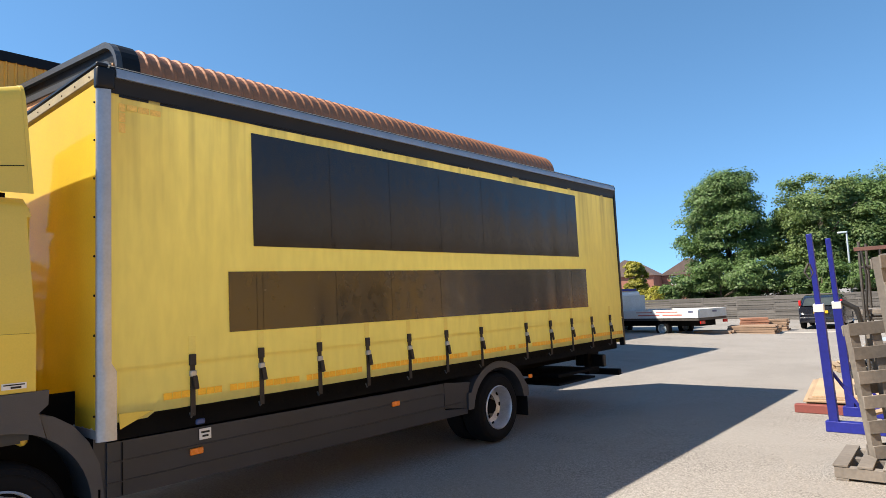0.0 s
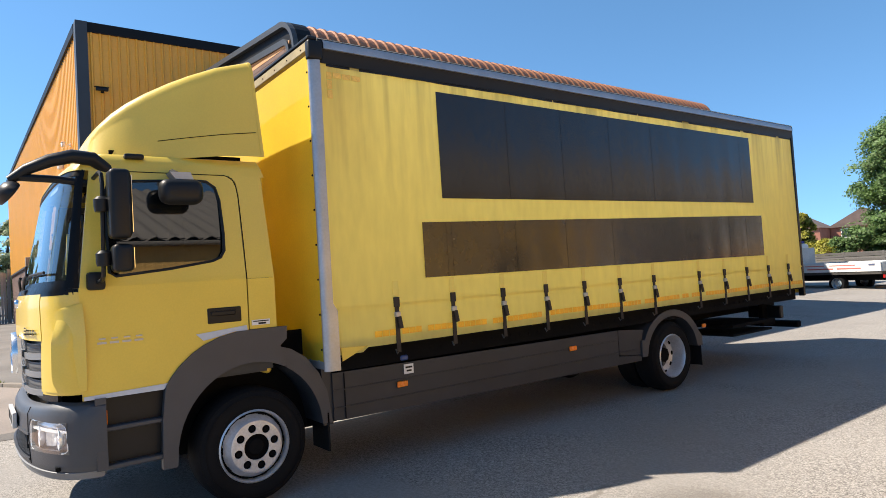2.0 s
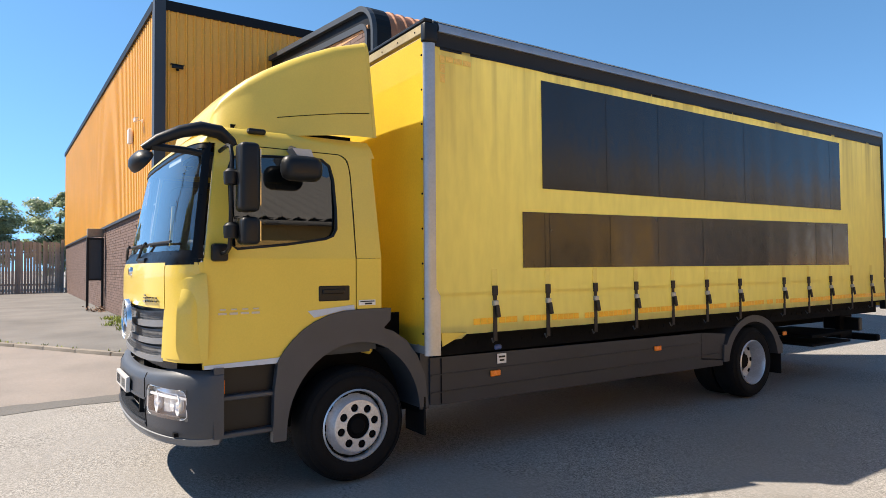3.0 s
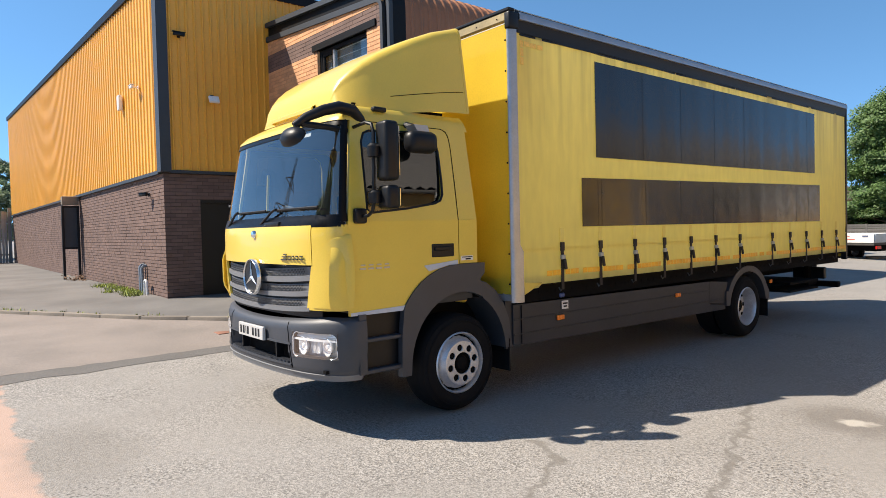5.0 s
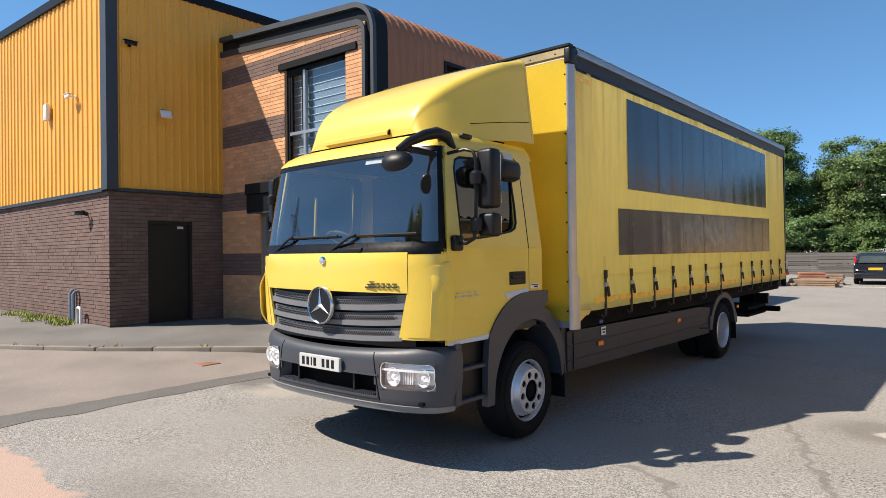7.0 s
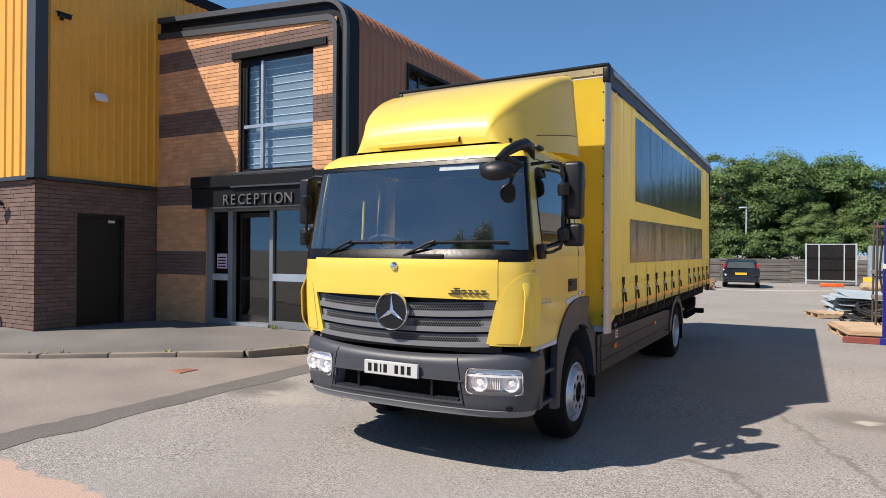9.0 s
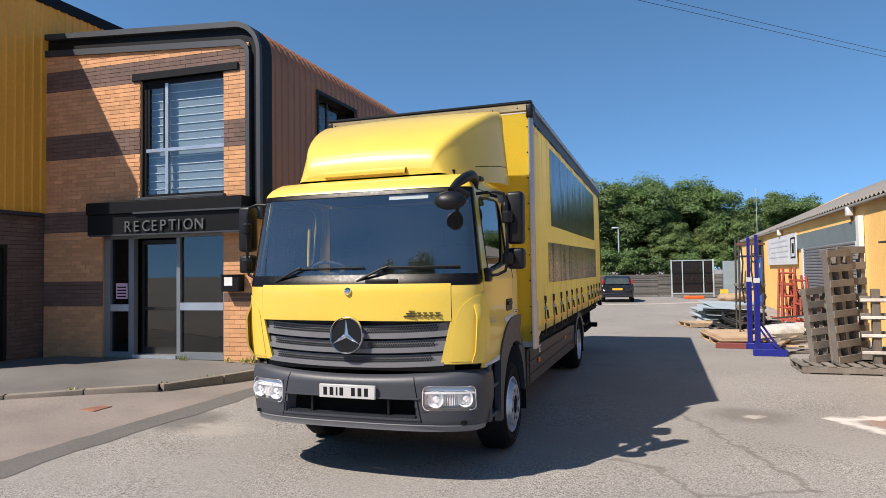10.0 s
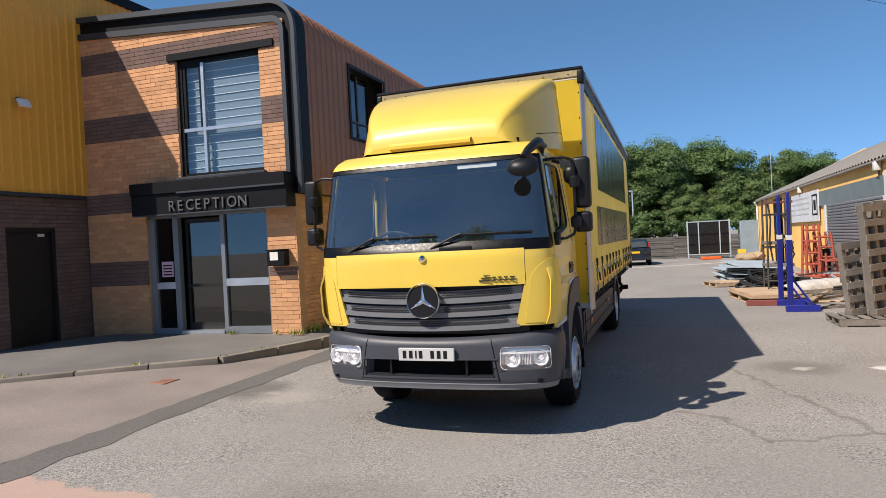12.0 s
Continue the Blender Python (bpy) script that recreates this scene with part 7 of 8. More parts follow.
pallet(pose(-1.9, 11.6, 0.0, 0, 0, 8), WOODL, "pale wooden pallet under plywood sheets", l=1.2, w=2.0)

ply = thing("plywood_sheets", (-1.9, 11.6, 0.145), "pale plywood sheets lying on a pallet", "plywood", "", 8)
for i in range(3):
    part("ply_sheet", B((-0.62 + 0.05 * i, 0.62 + 0.03 * i, -1.2 + 0.1 * i, 1.2 - 0.05 * i, i * 0.02, i * 0.02 + 0.018)), PLY, ply)
single("red_timber_beam", B((-2.45, -1.4, 10.25, 10.37, 0.0, 0.12), bevel=0.008), mat("dull_red_wood", (0.22, 0.06, 0.05), 0.7, var=0.2), "dull red timber beam on the tarmac", "beam")

gs = thing("metal_sheets", (-1.5, 18.4, 0.0), "pile of grey galvanised sheets", "metal sheets")
rr = random.Random(21)
for i in range(9):
    bm = B((-0.75, 0.75, -1.9, 1.9, 0, 0.012))
    bmesh.ops.transform(bm, matrix=pose(rr.uniform(-0.2, 0.2), rr.uniform(-0.3, 0.3), 0.08 + i * 0.055, rr.uniform(-1, 1), rr.uniform(-3, 3), rr.uniform(-9, 9)), verts=bm.verts)
    part("sheet", bm, GALV, gs)
part("bearers", B((-0.7, 0.7, -1.2, -1.1, 0, 0.08), (-0.7, 0.7, 1.1, 1.2, 0, 0.08)), WOODG, gs)


def coil_heap(name, x, y, r, h, n, seed, label, material=HOSE, thick=0.028):
    rr = random.Random(seed)
    t = thing(name, (x, y, 0), label, "hose")
    for k in range(n):
        c = Vector((rr.uniform(-r, r) * 0.5, rr.uniform(-r, r) * 0.5, 0.04 + h * k / n))
        rad, ph = r * rr.uniform(0.4, 0.75), rr.uniform(0, 6)
        tilt = Matrix.Rotation(rr.uniform(-0.25, 0.25), 3, 'X') @ Matrix.Rotation(rr.uniform(-0.25, 0.25), 3, 'Y')
        pts = []
        for i in range(26):
            a = ph + i * 2 * math.pi / 13
            v = tilt @ Vector((rad * math.cos(a) * (1 + 0.1 * math.sin(3 * a)), rad * math.sin(a), 0.02 * i / 5)) + c
            v.z = max(v.z, thick)
            pts.append(v)
        part("hose", tube(pts, r=thick, seg=6), material, t)


coil_heap("hose_heap", -1.6, 13.8, 0.72, 0.40, 12, 3, "heap of tangled black hoses and cables")
coil_heap("cable_heap", -0.6, 12.6, 0.7, 0.3, 6, 9, "coils of black cable on the ground")


def stillage(name, x, y, w, d, h, material, label, bars=3, lean_=0.0, r=0.024):
    """An upright steel frame: four posts, rails and cross bars."""
    t = thing(name, (x, y, 0), label, "rack", "steel racks by the shed")
    for u in (-w / 2, w / 2):
        for v in (-d / 2, d / 2):
            part("post", tube([(u, v, 0), (u + lean_, v, h)], r=r, seg=6), material, t)
    for i in range(bars):
        z = h * (i + 0.5) / bars
        o = lean_ * z / h
        for v in (-d / 2, d / 2):
            part("rail", tube([(-w / 2 + o, v, z), (w / 2 + o, v, z)], r=r * 0.85, seg=6), material, t)
        for u in (-w / 2, w / 2):
            part("cross_bar", tube([(u + o, -d / 2, z), (u + o, d / 2, z)], r=0.02, seg=6), material, t)
    return t


t = stillage("storage_rack", -1.50, 12.45, 0.52, 0.75, 2.45, STEELD, "dark rusty steel rack hung with ropes by the shed", 3, 0.03)
for pts in ([(-0.2, -0.4, 2.3), (-0.16, -0.42, 1.9), (-0.20, -0.42, 1.35), (-0.14, -0.40, 0.9)], [(0.05, -0.4, 2.3), (0.02, -0.43, 1.7), (0.08, -0.42, 1.2)], [(0.24, -0.4, 1.3), (0.32, -0.45, 1.05), (0.24, -0.45, 0.85), (0.14, -0.42, 1.0), (0.22, -0.4, 1.28)]):
    part("hanging_rope", tube(pts, r=0.02, seg=6), HOSE, t)
for z in (0.75, 1.30):
    part("shelf_board", B((-0.29, 0.33, -0.38, 0.38, z, z + 0.07), bevel=0.004), WOODG, t)
part("top_bar", B((-0.30, 0.34, -0.41, -0.35, 2.30, 2.36), bevel=0.004), mat("rusty_bar", (0.12, 0.055, 0.045), 0.7, var=0.25), t, "dull rusty steel top bar")
for x, y in ((0.05, 17.0), (0.3, 17.4), (0.5, 16.8)):
    stillage("storage_rack", x, y, 0.32, 0.7, 1.75 - 0.25 * (x > 0.4), REDOX, "red oxide steel frame leaning by the shed", 5, 0.08 - 0.2 * (x > 0.2), 0.036)
stillage("storage_rack", 0.45, 15.9, 0.5, 0.8, 0.9, REDOX, "low red oxide steel frame", 2, 0.0, 0.032)

bf = thing("blue_stillage", (-1.78, 9.12, 0.0), "bright blue steel post frame with long feet", "steel frame")
for k, y in enumerate((0.0, 1.15)):
    bm = B((-0.05, 0.05, -0.04, 0.04, 0.0, 1.44), (-0.03, 0.03, -0.03, 0.03, 1.44, 2.35), bevel=0.004)
    bmesh.ops.transform(bm, matrix=pose(0.02, y, 0.08, 8, -0.5, 0), verts=bm.verts)
    up = part("upright", bm, BLUE, bf)
    bm = B((-0.054, 0.054, -0.044, 0.044, 1.40, 1.49))
    bmesh.ops.transform(bm, matrix=pose(0.02, y, 0.08, 8, -0.5, 0), verts=bm.verts)
    part("white_band", bm, WHITE, up)
    part("foot", B((-0.07, 0.54, y - 0.06, y + 0.06, 0.0, 0.13), bevel=0.006), BLUE, bf)
    part("brace", tube([(0.02, y, 0.75), (0.42, y, 0.12)], r=0.022, seg=6), BLUE, bf)
part("tie_bar", tube([(0.48, 0, 0.1), (0.48, 1.15, 0.1)], r=0.03, seg=6), BLUE, bf)
part("chain", tube([(-0.04, -0.30, 2.05), (-0.09, -0.30, 1.95), (-0.05, -0.27, 1.86), (0.0, -0.28, 1.94), (-0.03, -0.30, 2.05)], r=0.015, seg=6), STEELD, bf)
part("hose_hook", tube([(0.06, 0.98, 1.55), (0.22, 1.0, 1.45), (0.26, 1.0, 1.25), (0.14, 1.02, 1.1)], r=0.035), HOSE, bf)

wb = thing("wrapped_bundle", (-0.35, 12.3, 0.0), "long bundle wrapped in clear plastic film", "bundle", "", -52)
part("wrap", sheet(span(-1.5, 1.5, 30), span(0, 2 * math.pi, 16), lambda y, a: (lambda r: (r * math.cos(a) * 1.3, y, 0.22 + r * math.sin(a)))(0.21 * (1 - 0.5 * (abs(y) / 1.5) ** 6) * (1 + 0.10 * noise.noise(Vector((y * 3, math.cos(a) * 2, math.sin(a) * 2))))), thick=0.006), FILMW, wb)
lt = thing("loose_timber", (-0.9, 9.9, 0.0), "loose boards and offcuts on the ground", "timber")
for i in range(9):
    bm = B((-0.05, 0.05, -0.6, 0.6, 0, 0.03), bevel=0.003)
    bmesh.ops.transform(bm, matrix=pose(rr.uniform(-0.4, 0.6), rr.uniform(-0.8, 0.8), 0.01 + 0.035 * i, rr.uniform(-3, 3), 0, rr.uniform(-80, 80)), verts=bm.verts)
    part("board", bm, WOODL if i % 2 else WOODG, lt)
lt = thing("scrap_pile", (0.15, 14.0, 0.0), "pile of scrap steel bars and offcuts by the shed", "scrap")
for i in range(16):
    bm = B((-0.02, 0.02, -0.7, 0.7, 0, 0.04))
    bmesh.ops.transform(bm, matrix=pose(rr.uniform(-0.7, 0.6), rr.uniform(-1.2, 1.2), 0.02 + 0.03 * i, rr.uniform(-8, 8), 0, rr.uniform(-90, 90)), verts=bm.verts)
    part("bar", bm, (STEELD, REDOX, GALV)[i % 3], lt)
gp = thing("black_panel_gate", (-1.75, 36.0, 0.05), "black panelled gate in a grey steel frame", "gate")
part("panel", B((-1.12, 1.12, 0.0, 0.03, 0.25, 2.15)), FILM, gp)
for x in (-1.17, 1.17):
    part("frame_post", B((x - 0.04, x + 0.04, -0.04, 0.06, 0, 2.25), bevel=0.005), GALV, gp)
for z in (0.2, 0.80, 1.42, 2.17):
    part("frame_rail", B((-1.13, 1.13, -0.035, 0.0, z, z + 0.05)), GALV if z in (0.2, 2.17) else FRAMEB, gp)
for x in (-0.55, 0.62):
    part("bar", B((x - 0.03, x + 0.03, -0.045, -0.036, 0.25, 2.15)), GALV, gp)
ob_ = thing("plastic_barrier", (-1.75, 34.6, 0.0), "orange plastic barrier lying on the ground", "barrier")
part("barrier_body", B((-0.55, 0.55, -0.12, 0.12, 0.0, 0.18), bevel=0.04, seg=2), TANK, ob_)
yc = thing("wet_floor_cone", (-0.35, 32.2, 0.0), "small yellow folding sign on the ground", "sign")
bm = bmesh.new()
for s in (1, -1):
    add_box(bm, -0.2, 0.2, -0.012, 0.012, 0.0, 0.62, pose(0, s * 0.13, 0, s * 12, 0, 0))
part("panel", bm, mat("sign_yellow", (0.75, 0.42, 0.02), 0.5), yc)
cb = thing("steel_cabinet", (0.25, 34.2, 0.0), "pale blue-grey steel cabinet beside the shed", "cabinet")
CABI = mat("blue_grey_cabinet", (0.22, 0.29, 0.35), 0.5, var=0.12, scale=2)
part("cabinet_body", B((-0.45, 0.45, -0.3, 0.3, 0.05, 2.15), bevel=0.02), CABI, cb)
part("cabinet_foot", B((-0.42, 0.42, -0.28, 0.28, 0.0, 0.05)), STEELD, cb)
hp = thing("straw_bag_heap", (-0.1, 31.0, 0.0), "heap of tan sacks by the shed corner", "sacks")
for i, (x, y, z) in enumerate(((0, 0, 0.2), (0.4, 0.2, 0.25), (-0.3, 0.3, 0.2), (0.1, 0.5, 0.2))):
    bm = bmesh.new()
    bmesh.ops.create_icosphere(bm, subdivisions=2, radius=1)
    for v in bm.verts:
        v.co = Vector((v.co.x * 0.38, v.co.y * 0.5, v.co.z * 0.25)) * (1 + 0.15 * noise.noise(v.co * 2 + Vector((i, 0, 0)))) + Vector((x, y, z))
    part("sack", bm, mat("sack_cloth", (0.36, 0.27, 0.17), 0.9, var=0.2) if i == 0 else bpy.data.materials["sack_cloth"], hp)

# ---- poles, wires, houses ----
lp = thing("lamp_post", (-6.32, 42, 0.0), "slim grey street lamp post beyond the fence", "lamp post")
part("column", tube([(0, 0, 0), (0, 0, 2.5), (0, 0, 4.7)], r=[0.07, 0.055, 0.045]), GALV, lp)
part("lamp_head", B((-0.45, 0.05, -0.09, 0.09, 4.70, 4.80), bevel=0.03, seg=2), GALV, lp)
ap = thing("aerial_mast", (3.04, 45, 0.0), "thin pale aerial mast beyond the fence", "mast")
part("mast", tube([(0, 0, 0), (0, 0, 7.4)], r=0.022), GALV, ap)
HB = mat("house_brick", (0.30, 0.13, 0.09), 0.85, var=0.15)
RT = mat("roof_tile", (0.14, 0.10, 0.085), 0.85, var=0.2)
for k, (x, y, turn) in enumerate(((-37.5, 82, 10), (-31.5, 88, 12), (-46, 86, 8))):
    hs = thing("house", (x, y, 0.0), "distant red brick house with a brown tiled gable roof", "house", "far houses", turn)
    part("wall", B((-3.5, 3.5, -3, 3, 0, 4.3)), HB, hs)
    bm = bmesh.new()
    P_ = [bm.verts.new(v) for v in ((-3.8, -3.3, 4.2), (3.8, -3.3, 4.2), (3.8, 3.3, 4.2), (-3.8, 3.3, 4.2), (0, -3.3, 6.4), (0, 3.3, 6.4))]
    for q in ((0, 4, 5, 3), (1, 2, 5, 4), (0, 1, 4), (2, 3, 5), (0, 3, 2, 1)):
        bm.faces.new([P_[i] for i in q])
    part("roof", bm, RT, hs, smooth=0)
    for u in (-1.8, 1.6):
        for z in (0.9, 2.9):
            wdw = part("window", B((u - 0.6, u + 0.6, -3.06, -3.0, z, z + 1.1)), WHITE, hs)
            part("pane", B((u - 0.5, u + 0.5, -3.075, -3.061, z + 0.1, z + 1.0)), CARGL, wdw)

# ---- trees ----
def leaf_mat(name, col, k):
    m = mat(name, col, 0.55, var=0.25, scale=0.5, fine=6, bump=0.0, island=k)
    t = m.node_tree
    N, L = t.nodes, t.links
    p = N["Principled BSDF"]
    src = p.inputs["Base Color"].links[0].from_socket
    tr, mx = N.new("ShaderNodeBsdfTranslucent"), N.new("ShaderNodeMixShader")
    L.new(src, tr.inputs[0])
    mx.inputs[0].default_value = 0.42
    L.new(p.outputs[0], mx.inputs[1])
    L.new(tr.outputs[0], mx.inputs[2])
    L.new(mx.outputs[0], N["Material Output"].inputs[0])
    return m


LEAF = leaf_mat("dark_leaf", (0.128, 0.208, 0.064), 0.40)
LEAFM = leaf_mat("mid_leaf", (0.148, 0.226, 0.070), 0.40)
LEAF2 = leaf_mat("light_leaf", (0.17, 0.245, 0.08), 0.4)
LEAF3 = leaf_mat("yellow_leaf", (0.36, 0.34, 0.05), 0.35)
LEAF4 = leaf_mat("pale_leaf", (0.32, 0.38, 0.22), 0.3)
BARK = mat("bark", (0.10, 0.08, 0.06), 0.9, var=0.3, bump=0.4)


def crown_mesh(seed, rx, rz, zc, clumps, leaves, size, dome=False):
    """Many small leaves on lumpy clumps spread through an uneven crown."""
    rg = np.random.default_rng(seed)
    V, F = [], []
    lobes = []
    for c in range(max(14, clumps // (3 if dome else 5))):
        d = rg.normal(size=3)
        d /= np.linalg.norm(d)
        rad = rg.uniform(0.12, 0.85) ** 0.5
        if dome:
            k = rg.uniform(0.04, 0.96)
            a, w = rg.uniform(0, 6.283), rg.uniform(0.45, 0.92) * math.sqrt(max(0.03, 1 - k ** 2.2)) * (0.92 + 0.08 * math.sin(3.0 * k))
            lobes.append((np.array([math.cos(a) * rx * w, math.sin(a) * rx * w, zc + rz * (2 * k - 1)]), rg.uniform(0.30, 0.42) * rx))
            continue
        lobes.append((np.array([d[0] * rx * rad, d[1] * rx * rad, zc + d[2] * rz * rad * 0.95]), rg.uniform(0.26, 0.42) * rx))
    for c in range(clumps):
        mid, lr = lobes[c % len(lobes)]
        d = rg.normal(size=3)
        d /= np.linalg.norm(d)
        d[2] = abs(d[2]) * 0.9 if d[2] < -0.2 and rg.random() < 0.6 else d[2]
        cen = mid + d * lr * rg.uniform(0.45, 0.9)
        cr = rg.uniform(0.50, 0.78) * lr
        n = leaves // clumps
        q = rg.normal(size=(n, 3))
        q /= np.linalg.norm(q, axis=1)[:, None]
        q[:, 2] = np.where(q[:, 2] < -0.3, -q[:, 2] * 0.6, q[:, 2])
        pos = cen + q * cr * rg.uniform(0.45, 1.15, size=(n, 1)) * np.array([1, 1, 0.85])
        nrm = q * 0.6 + d * 0.5 + rg.normal(size=(n, 3)) * 0.45 + np.array([0, 0, 0.30])
        nrm /= np.linalg.norm(nrm, axis=1)[:, None]
        a = np.cross(nrm, rg.normal(size=(n, 3)))
        a /= np.linalg.norm(a, axis=1)[:, None] + 1e-9
        b = np.cross(nrm, a)
        s = size * rg.uniform(0.6, 1.3, size=(n, 1))
        for i in range(n):
            k = len(V)
            V += [tuple(pos[i] - a[i] * s[i]), tuple(pos[i] - b[i] * s[i] * 0.55), tuple(pos[i] + a[i] * s[i]), tuple(pos[i] + b[i] * s[i] * 0.55)]
            F.append((k, k + 1, k + 2, k + 3))
    me = bpy.data.meshes.new("crown")
    me.from_pydata(V, [], F)
    return me


def tree(name, seed, h, r, base, material, label, leaves=9000, size=0.16, clumps=70, dome=False):
    t = new(name)
    tagged(t, label, "tree")
    me = crown_mesh(seed, r, (h - base) / 2, base + (h - base) / 2, clumps, leaves, size, dome)
    me.materials.append(material)
    o = new("crown", me)
    o.parent = t
    rr = random.Random(seed)
    bm = tube([(0, 0, -0.1), (0.1, 0.05, h * 0.3), (0.0, 0.1, h * 0.6), (0.1, 0, h * 0.8)], r=[h * 0.028, h * 0.022, h * 0.014, h * 0.006], seg=8)
    part("trunk", bm, BARK, t)
    for i in range(7):
        a, z = rr.uniform(0, 6.28), h * rr.uniform(0.25, 0.6)
        part("limb", tube([(0, 0.05, z), (math.cos(a) * r * 0.4, math.sin(a) * r * 0.4, z + h * 0.10), (math.cos(a) * r * 0.75, math.sin(a) * r * 0.75, z + h * 0.17)], r=[h * 0.012, h * 0.008, h * 0.004], seg=6), BARK, t)
    return t


TH = tree("broadleaf_tree", 31, 9.3, 3.0, 0.7, LEAF, "dense round dark green broadleaf tree behind the fence", 110000, 0.088, 420, True)
TH.matrix_world = pose(-14.0, 46, 0)
TB = tree("light_tree", 32, 9.3, 3.0, 1.2, LEAF2, "lighter green feathery tree behind the fence", 60000, 0.085, 200)
TB.matrix_world = pose(-8.3, 46.5, 0)
TC = tree("broadleaf_tree", 33, 8.8, 3.6, 0.8, LEAF, "tall green broadleaf tree behind the fence", 75000, 0.092, 240)
TC.matrix_world = pose(-4.6, 49, 0)
TA = tree("broadleaf_tree", 37, 9.6, 3.4, 0.4, LEAFM, "green broadleaf tree behind the fence", 80000, 0.094, 250)
TA.matrix_world = pose(-6.0, 52, 0, 0, 0, 220)
TA.scale = (0.9, 0.9, 0.9)
TW = tree("light_tree", 38, 9.3, 3.4, 0.5, LEAF4, "pale grey-green tree beyond the yard gate", 30000, 0.13, 140)
TW.matrix_world = pose(-58, -3.0, 0, 0, 0, 10)
TW.scale = (0.84, 0.84, 0.84)
BU = tree("bush", 34, 3.3, 2.2, 0.2, LEAF, "dense green bush over the fence", 11000, 0.10, 70)
BU.matrix_world = pose(-13.2, 41.2, 0, 0, 0, 0)
BU["category"] = "bush"
BV = tree("bush", 35, 2.4, 1.6, 0.1, LEAF3, "yellow-green shrub over the fence", 4000, 0.09, 35)
BV.matrix_world = pose(-17.2, 42, 0)
BV["category"] = "bush"
for ob, x, y, turn, s in ((TC, -0.8, 50.5, 80, 1.02), (TA, 3.0, 51, 130, 0.80), (TB, 4.6, 51.5, 250, 0.9), (TC, 6.3, 52, 200, 0.86), (TA, 10.2, 53, 20, 0.80), (TC, 14.5, 54, 300, 0.85), (TA, -3.0, 55, 60, 0.95), (TC, -10.5, 52, 100, 0.9),
                          (TB, 1.2, 48.5, 45, 0.72), (TB, 8.2, 49.5, 95, 0.68), (TC, 19, 55, 10, 0.9), (TB, -2.8, 46.0, 160, 0.6),
                          (TW, -60, 2.0, 90, 0.92), (TW, -56, -7.5, 30, 0.76), (TW, -62, -13, 190, 0.85), (TW, -66, 7, 140, 1.0),
                          (TC, -12, -34, 15, 1.9), (TA, -20, -36, 75, 2.0), (TC, -27.5, -37, 175, 1.8), (TA, -4, -36, 275, 1.8), (TC, 6, -50, 35, 1.1)):
    c = copy_thing(ob, pose(x, y, 0, 0, 0, turn))
    c.scale = (s * 0.98, s * 0.98, s * 0.95)
for ob, x, y, turn, s in ((BU, -12.2, 43.4, 130, 0.9), (BU, -8.7, 43.6, 250, 0.85), (BU, -10.4, 41.0, 60, 1.0), (BU, -7.6, 41.5, 150, 0.9), (BU, -15.6, 41.6, 210, 0.8), (BU, -4.9, 42.5, 20, 0.9), (BU, -1.8, 43, 100, 0.8), (BV, -19.5, 41.4, 90, 0.9), (BU, 2.0, 44, 310, 0.9), (BU, -21.5, 42, 310, 0.6)):
    c = copy_thing(ob, pose(x, y, 0, 0, 0, turn))
    c.scale = (s, s, s)
CO = tree("conifer", 36, 4.4, 0.95, 0.2, LEAF3, "yellow-green conifer near the far houses", 20000, 0.095, 240, True)
CO.matrix_world = pose(-20.7, 45.8, 0)

# ---- pylon and wires ----
py = thing("electricity_pylon", (-104, -50, 0.0), "tall grey lattice electricity pylon far off", "pylon")
bm = bmesh.new()


def leg(z):
    return 3.2 * (1 - z / 38) ** 1.1 + 0.35


for sx in (1, -1):
    for sy in (1, -1):
        add_tube(bm, [(sx * leg(z), sy * leg(z), z) for z in span(0, 36, 12)], 0.12, 5)
levels = [0, 5, 9.5, 13.5, 17, 20, 22.5, 25, 27.2, 29.4, 31.6, 34]
for z0, z1 in zip(levels, levels[1:]):
    a, b = leg(z0), leg(z1)
    for p, q in (((a, a), (-b, b)), ((-a, a), (b, b)), ((a, -a), (-b, -b)), ((-a, -a), (b, -b)), ((a, a), (b, -b)), ((a, -a), (b, b)), ((-a, a), (-b, -b)), ((-a, -a), (-b, b))):
        add_tube(bm, [(*p, z0), (*q, z1)], 0.07, 4)
part("tower", bm, STEELD, py)
for z, l in ((20, 6.5), (25, 8.0), (30.5, 5.5)):
    bm = bmesh.new()
    for s in (1, -1):
        for w in (1, -1):
            add_tube(bm, [(w * 0.6, 0, z), (0, s * l, z + 0.2)], 0.08, 4)
            add_tube(bm, [(w * 0.6, 0, z + 1.6), (0, s * l, z + 0.2)], 0.08, 4)
        add_tube(bm, [(0, s * l, z + 0.2), (0, s * l, z - 1.6)], 0.1, 5)
    part("cross_arm", bm, STEELD, py)
wires = thing("overhead_wires", (3.8, 38.3, 16.15), "pair of thin black overhead wires", "wires")
for o in (0.0, 0.44):
    part("wire", tube([(x + o, x - o, 0.0002 * x * x) for x in span(-80, 80, 20)], r=0.014, seg=5), STEELD, wires)

# ---- bricks ----
BL, BH, J, JP = 0.221, 0.064, 0.011, 0.004


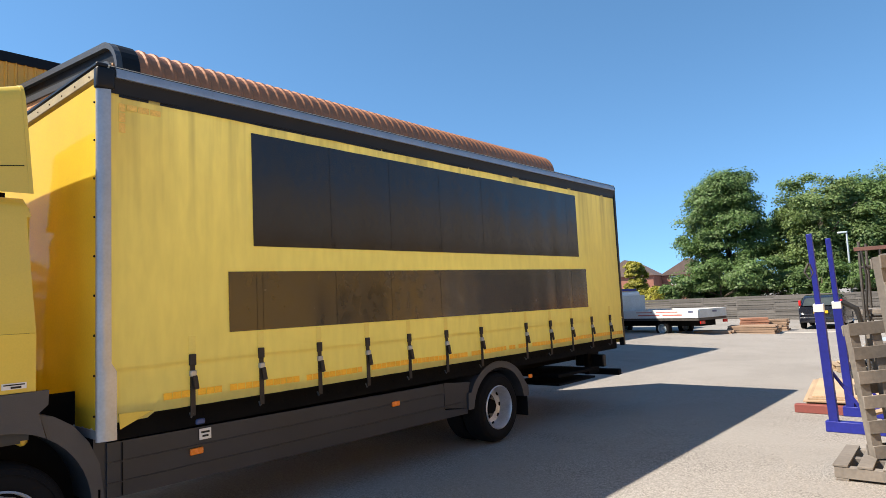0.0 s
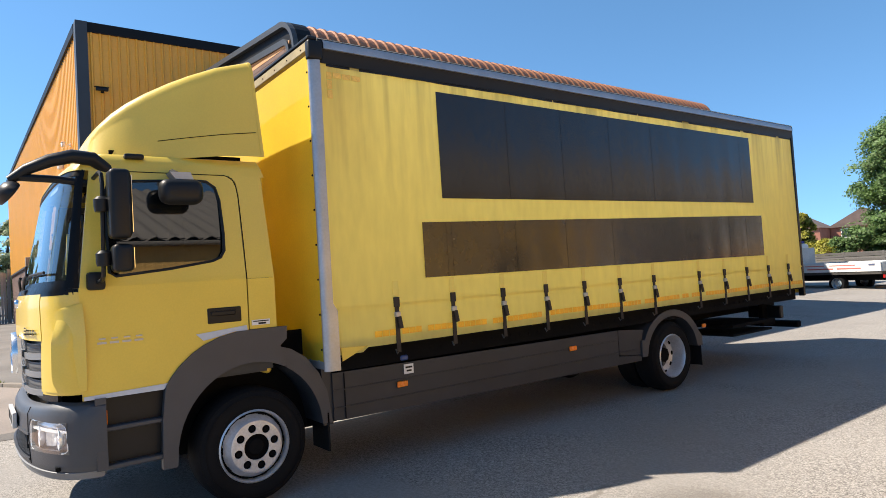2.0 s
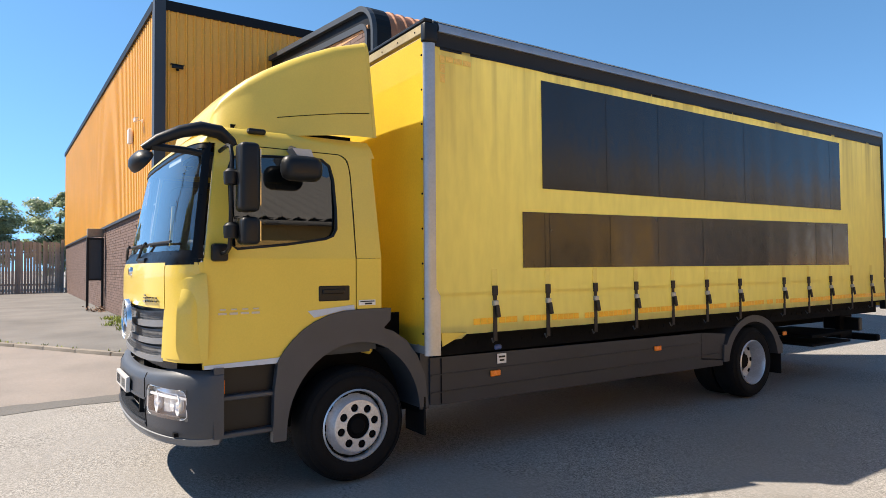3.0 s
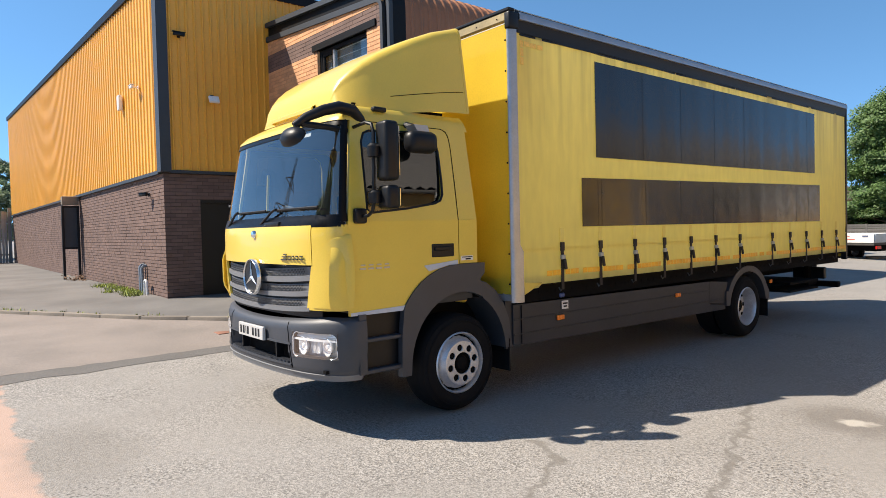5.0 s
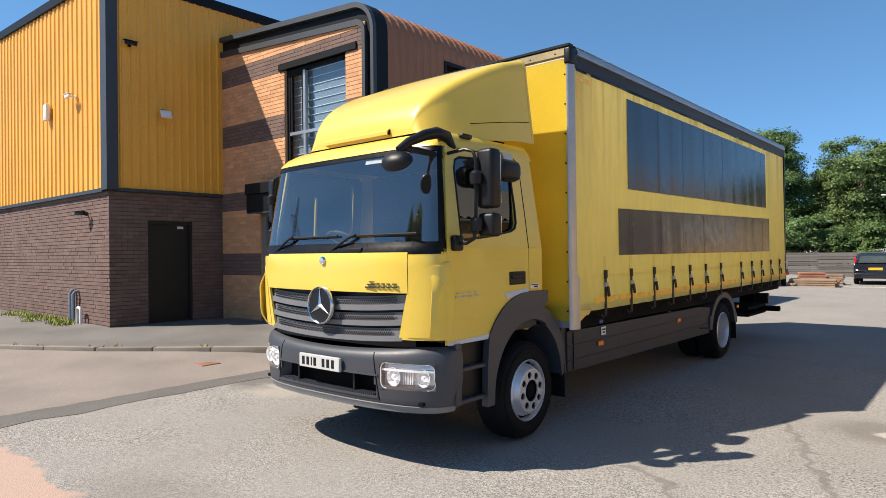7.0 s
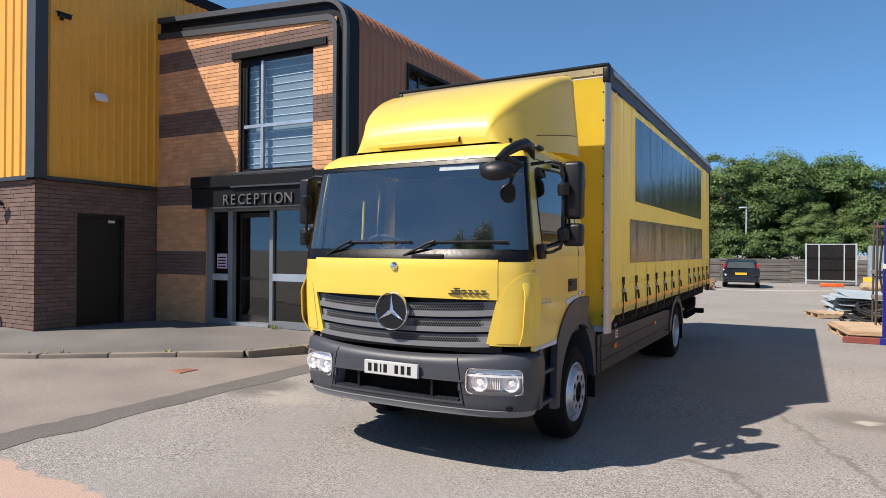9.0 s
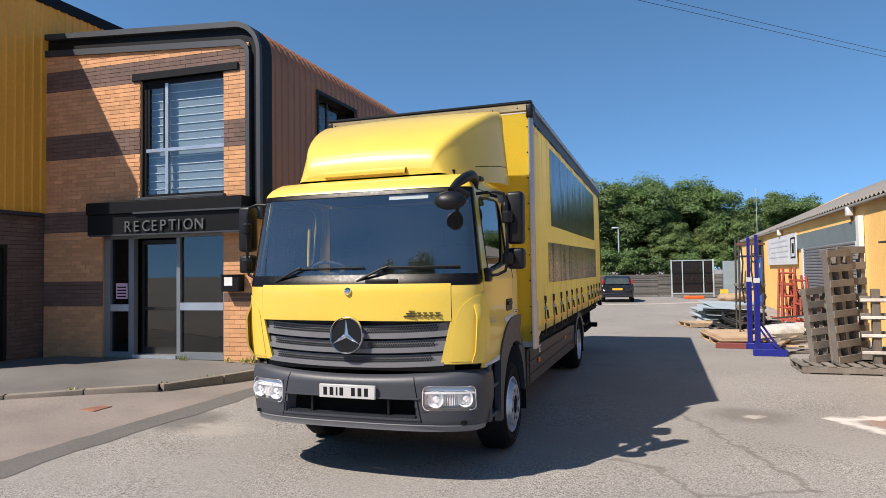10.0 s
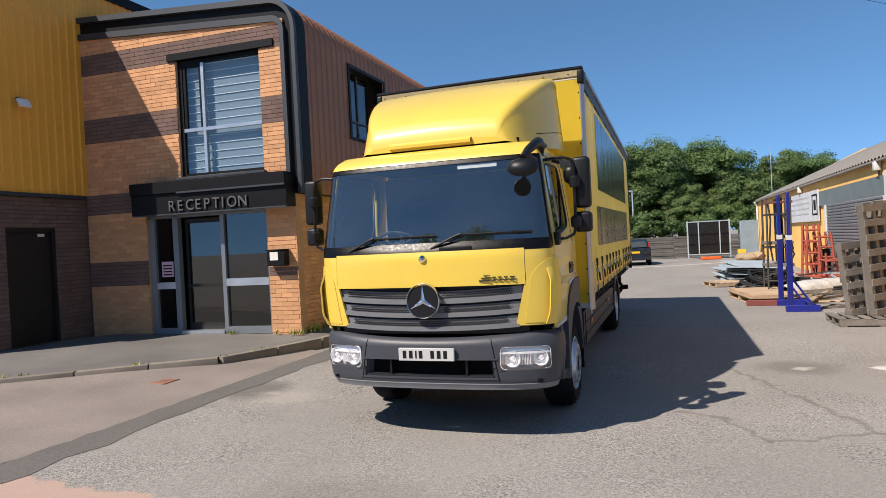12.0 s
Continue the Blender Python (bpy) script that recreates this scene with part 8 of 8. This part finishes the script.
def brick_runs(a0, a1, z0, z1, top, holes):
    """Bricks (start, end, z) of a stretcher bond on a wall from a0 to a1, cut at openings."""
    n, z = 0, z0
    while z + BH <= z1:
        cuts = sorted((h[0], h[1]) for h in holes if h[2] < z + BH and h[3] > z)
        free, s = [], a0
        for c0, c1 in cuts:
            if c0 > s:
                free.append((s, c0))
            s = max(s, c1)
        if s < a1:
            free.append((s, a1))
        off = (BL + JP) / 2 * (n % 2)
        for f0, f1 in free:
            k = math.floor((f0 - a0 - off) / (BL + JP))
            while True:
                b0 = a0 + off + k * (BL + JP)
                if b0 >= f1:
                    break
                p, q = max(b0, f0), min(b0 + BL, f1)
                if q - p > 0.03 and z + BH < top((p + q) / 2):
                    yield p, q, z
                k += 1
        z += BH + J
        n += 1


def brick_box(V, F, axis, p, q, z, face, back):
    k = len(V)
    for d in (face, back):
        for a, zz in ((p, z), (q, z), (q, z + BH), (p, z + BH)):
            V.append((a, d, zz) if axis == 'x' else (d, a, zz))
    F += [(k, k + 1, k + 2, k + 3), (k, k + 4, k + 5, k + 1), (k + 1, k + 5, k + 6, k + 2), (k + 2, k + 6, k + 7, k + 3), (k + 3, k + 7, k + 4, k)]


def joined(name, V, F, material, parent, label):
    me = bpy.data.meshes.new(name)
    me.from_pydata(V, [], F)
    me.validate()
    me.materials.append(material)
    o = new(name, me)
    o.parent = parent
    return tagged(o, label, "", "", "stuff")


def dark_band(x, z):
    zc = z + BH / 2
    if x > -10.6 and z < 2.7:
        return 1.30 < zc < 1.50 or zc > 2.60
    return any(a < zc < b for a, b in ((5.22, 5.64), (3.94, 4.39), (2.57, 2.98), (1.24, 1.68)))


front_wall = bpy.data.objects["wall_reception_front"]
one = bpy.data.meshes.new("brick")
V, F = [], []
brick_box(V, F, 'x', -BL / 2, BL / 2, 0.0, 0.0, 0.02)
one.from_pydata(V, [], F)
one.materials.append(BRICKO1)
two = one.copy()
two.materials.clear()
two.materials.append(BRICKD1)
VO, FO, VD, FD = [], [], [], []
count = 0
rng = random.Random(77)
for p, q, z in brick_runs(WX0, FX1, 0.21, 6.2, lambda x: 5.70 - (x - FX1) * 0.060, [(-12.36, -10.56, 3.16, 5.25), (-13.22, -10.57, 0.2, 2.62), (-10.05, -9.9, 2.72, 6.2)]):
    dk = dark_band((p + q) / 2, z)
    if count < 300 and z < 3.05 and (p > -10.6 or p < -13.2):
        o = new("brick", two if dk else one)
        o.parent = front_wall
        o.location = ((p + q) / 2, FY + rng.uniform(-0.002, 0.002), z)
        o.scale = ((q - p) / BL, 1, 1)
        count += 1
    else:
        brick_box(*((VD, FD) if dk else (VO, FO)), 'x', p, q, z, FY + rng.uniform(-0.002, 0.002), FY + 0.02)
for x0, x1, z0, z1 in ((WX0, -12.36, 5.205, 5.65), (-12.36, -10.05, 5.39, 5.65), (WX0, -12.36, 3.925, 4.385), (-10.56, -10.05, 3.925, 4.385), (WX0, -13.22, 2.565, 2.97), (WX0, -13.22, 1.225, 1.67)):
    part("band_mortar", B((x0, x1, FY + 0.004, FY + 0.009, z0, z1)), MORTARD, front_wall, "dark mortar of a brown brick band", 0)
joined("bricks", VO, FO, BRICKO, front_wall, "orange bricks")
joined("bricks", VD, FD, BRICKD, front_wall, "dark brown bricks")
side_wall = bpy.data.objects["wall_reception_side"]
VO, FO = [], []
for p, q, z in brick_runs(4.0, 16.5, 0.21, 2.70, lambda y: 9, []):
    brick_box(VO, FO, 'y', p, q, z, FX1 + rng.uniform(-0.002, 0.002), FX1 - 0.02)
joined("bricks", VO, FO, BRICKO, side_wall, "orange bricks")
south = bpy.data.objects["wall_hall_brick_south"]
VD, FD = [], []
for p, q, z in brick_runs(-43.0, -14.445, 0.21, 2.93, lambda y: 9, []):
    brick_box(VD, FD, 'x', p, q, z, 1.494 + rng.uniform(-0.003, 0.003), 1.515)
joined("bricks", VD, FD, BRICKD, south, "dark brown bricks")
east = bpy.data.objects["wall_hall_brick_east"]
VD, FD = [], []
for p, q, z in brick_runs(1.495, 4.0, 0.21, 2.93, lambda y: 9, [(2.22, 3.14, 0.2, 2.37)]):
    brick_box(VD, FD, 'y', p, q, z, -14.444 + rng.uniform(-0.003, 0.003), -14.465)
joined("bricks", VD, FD, BRICKD, east, "dark brown bricks")
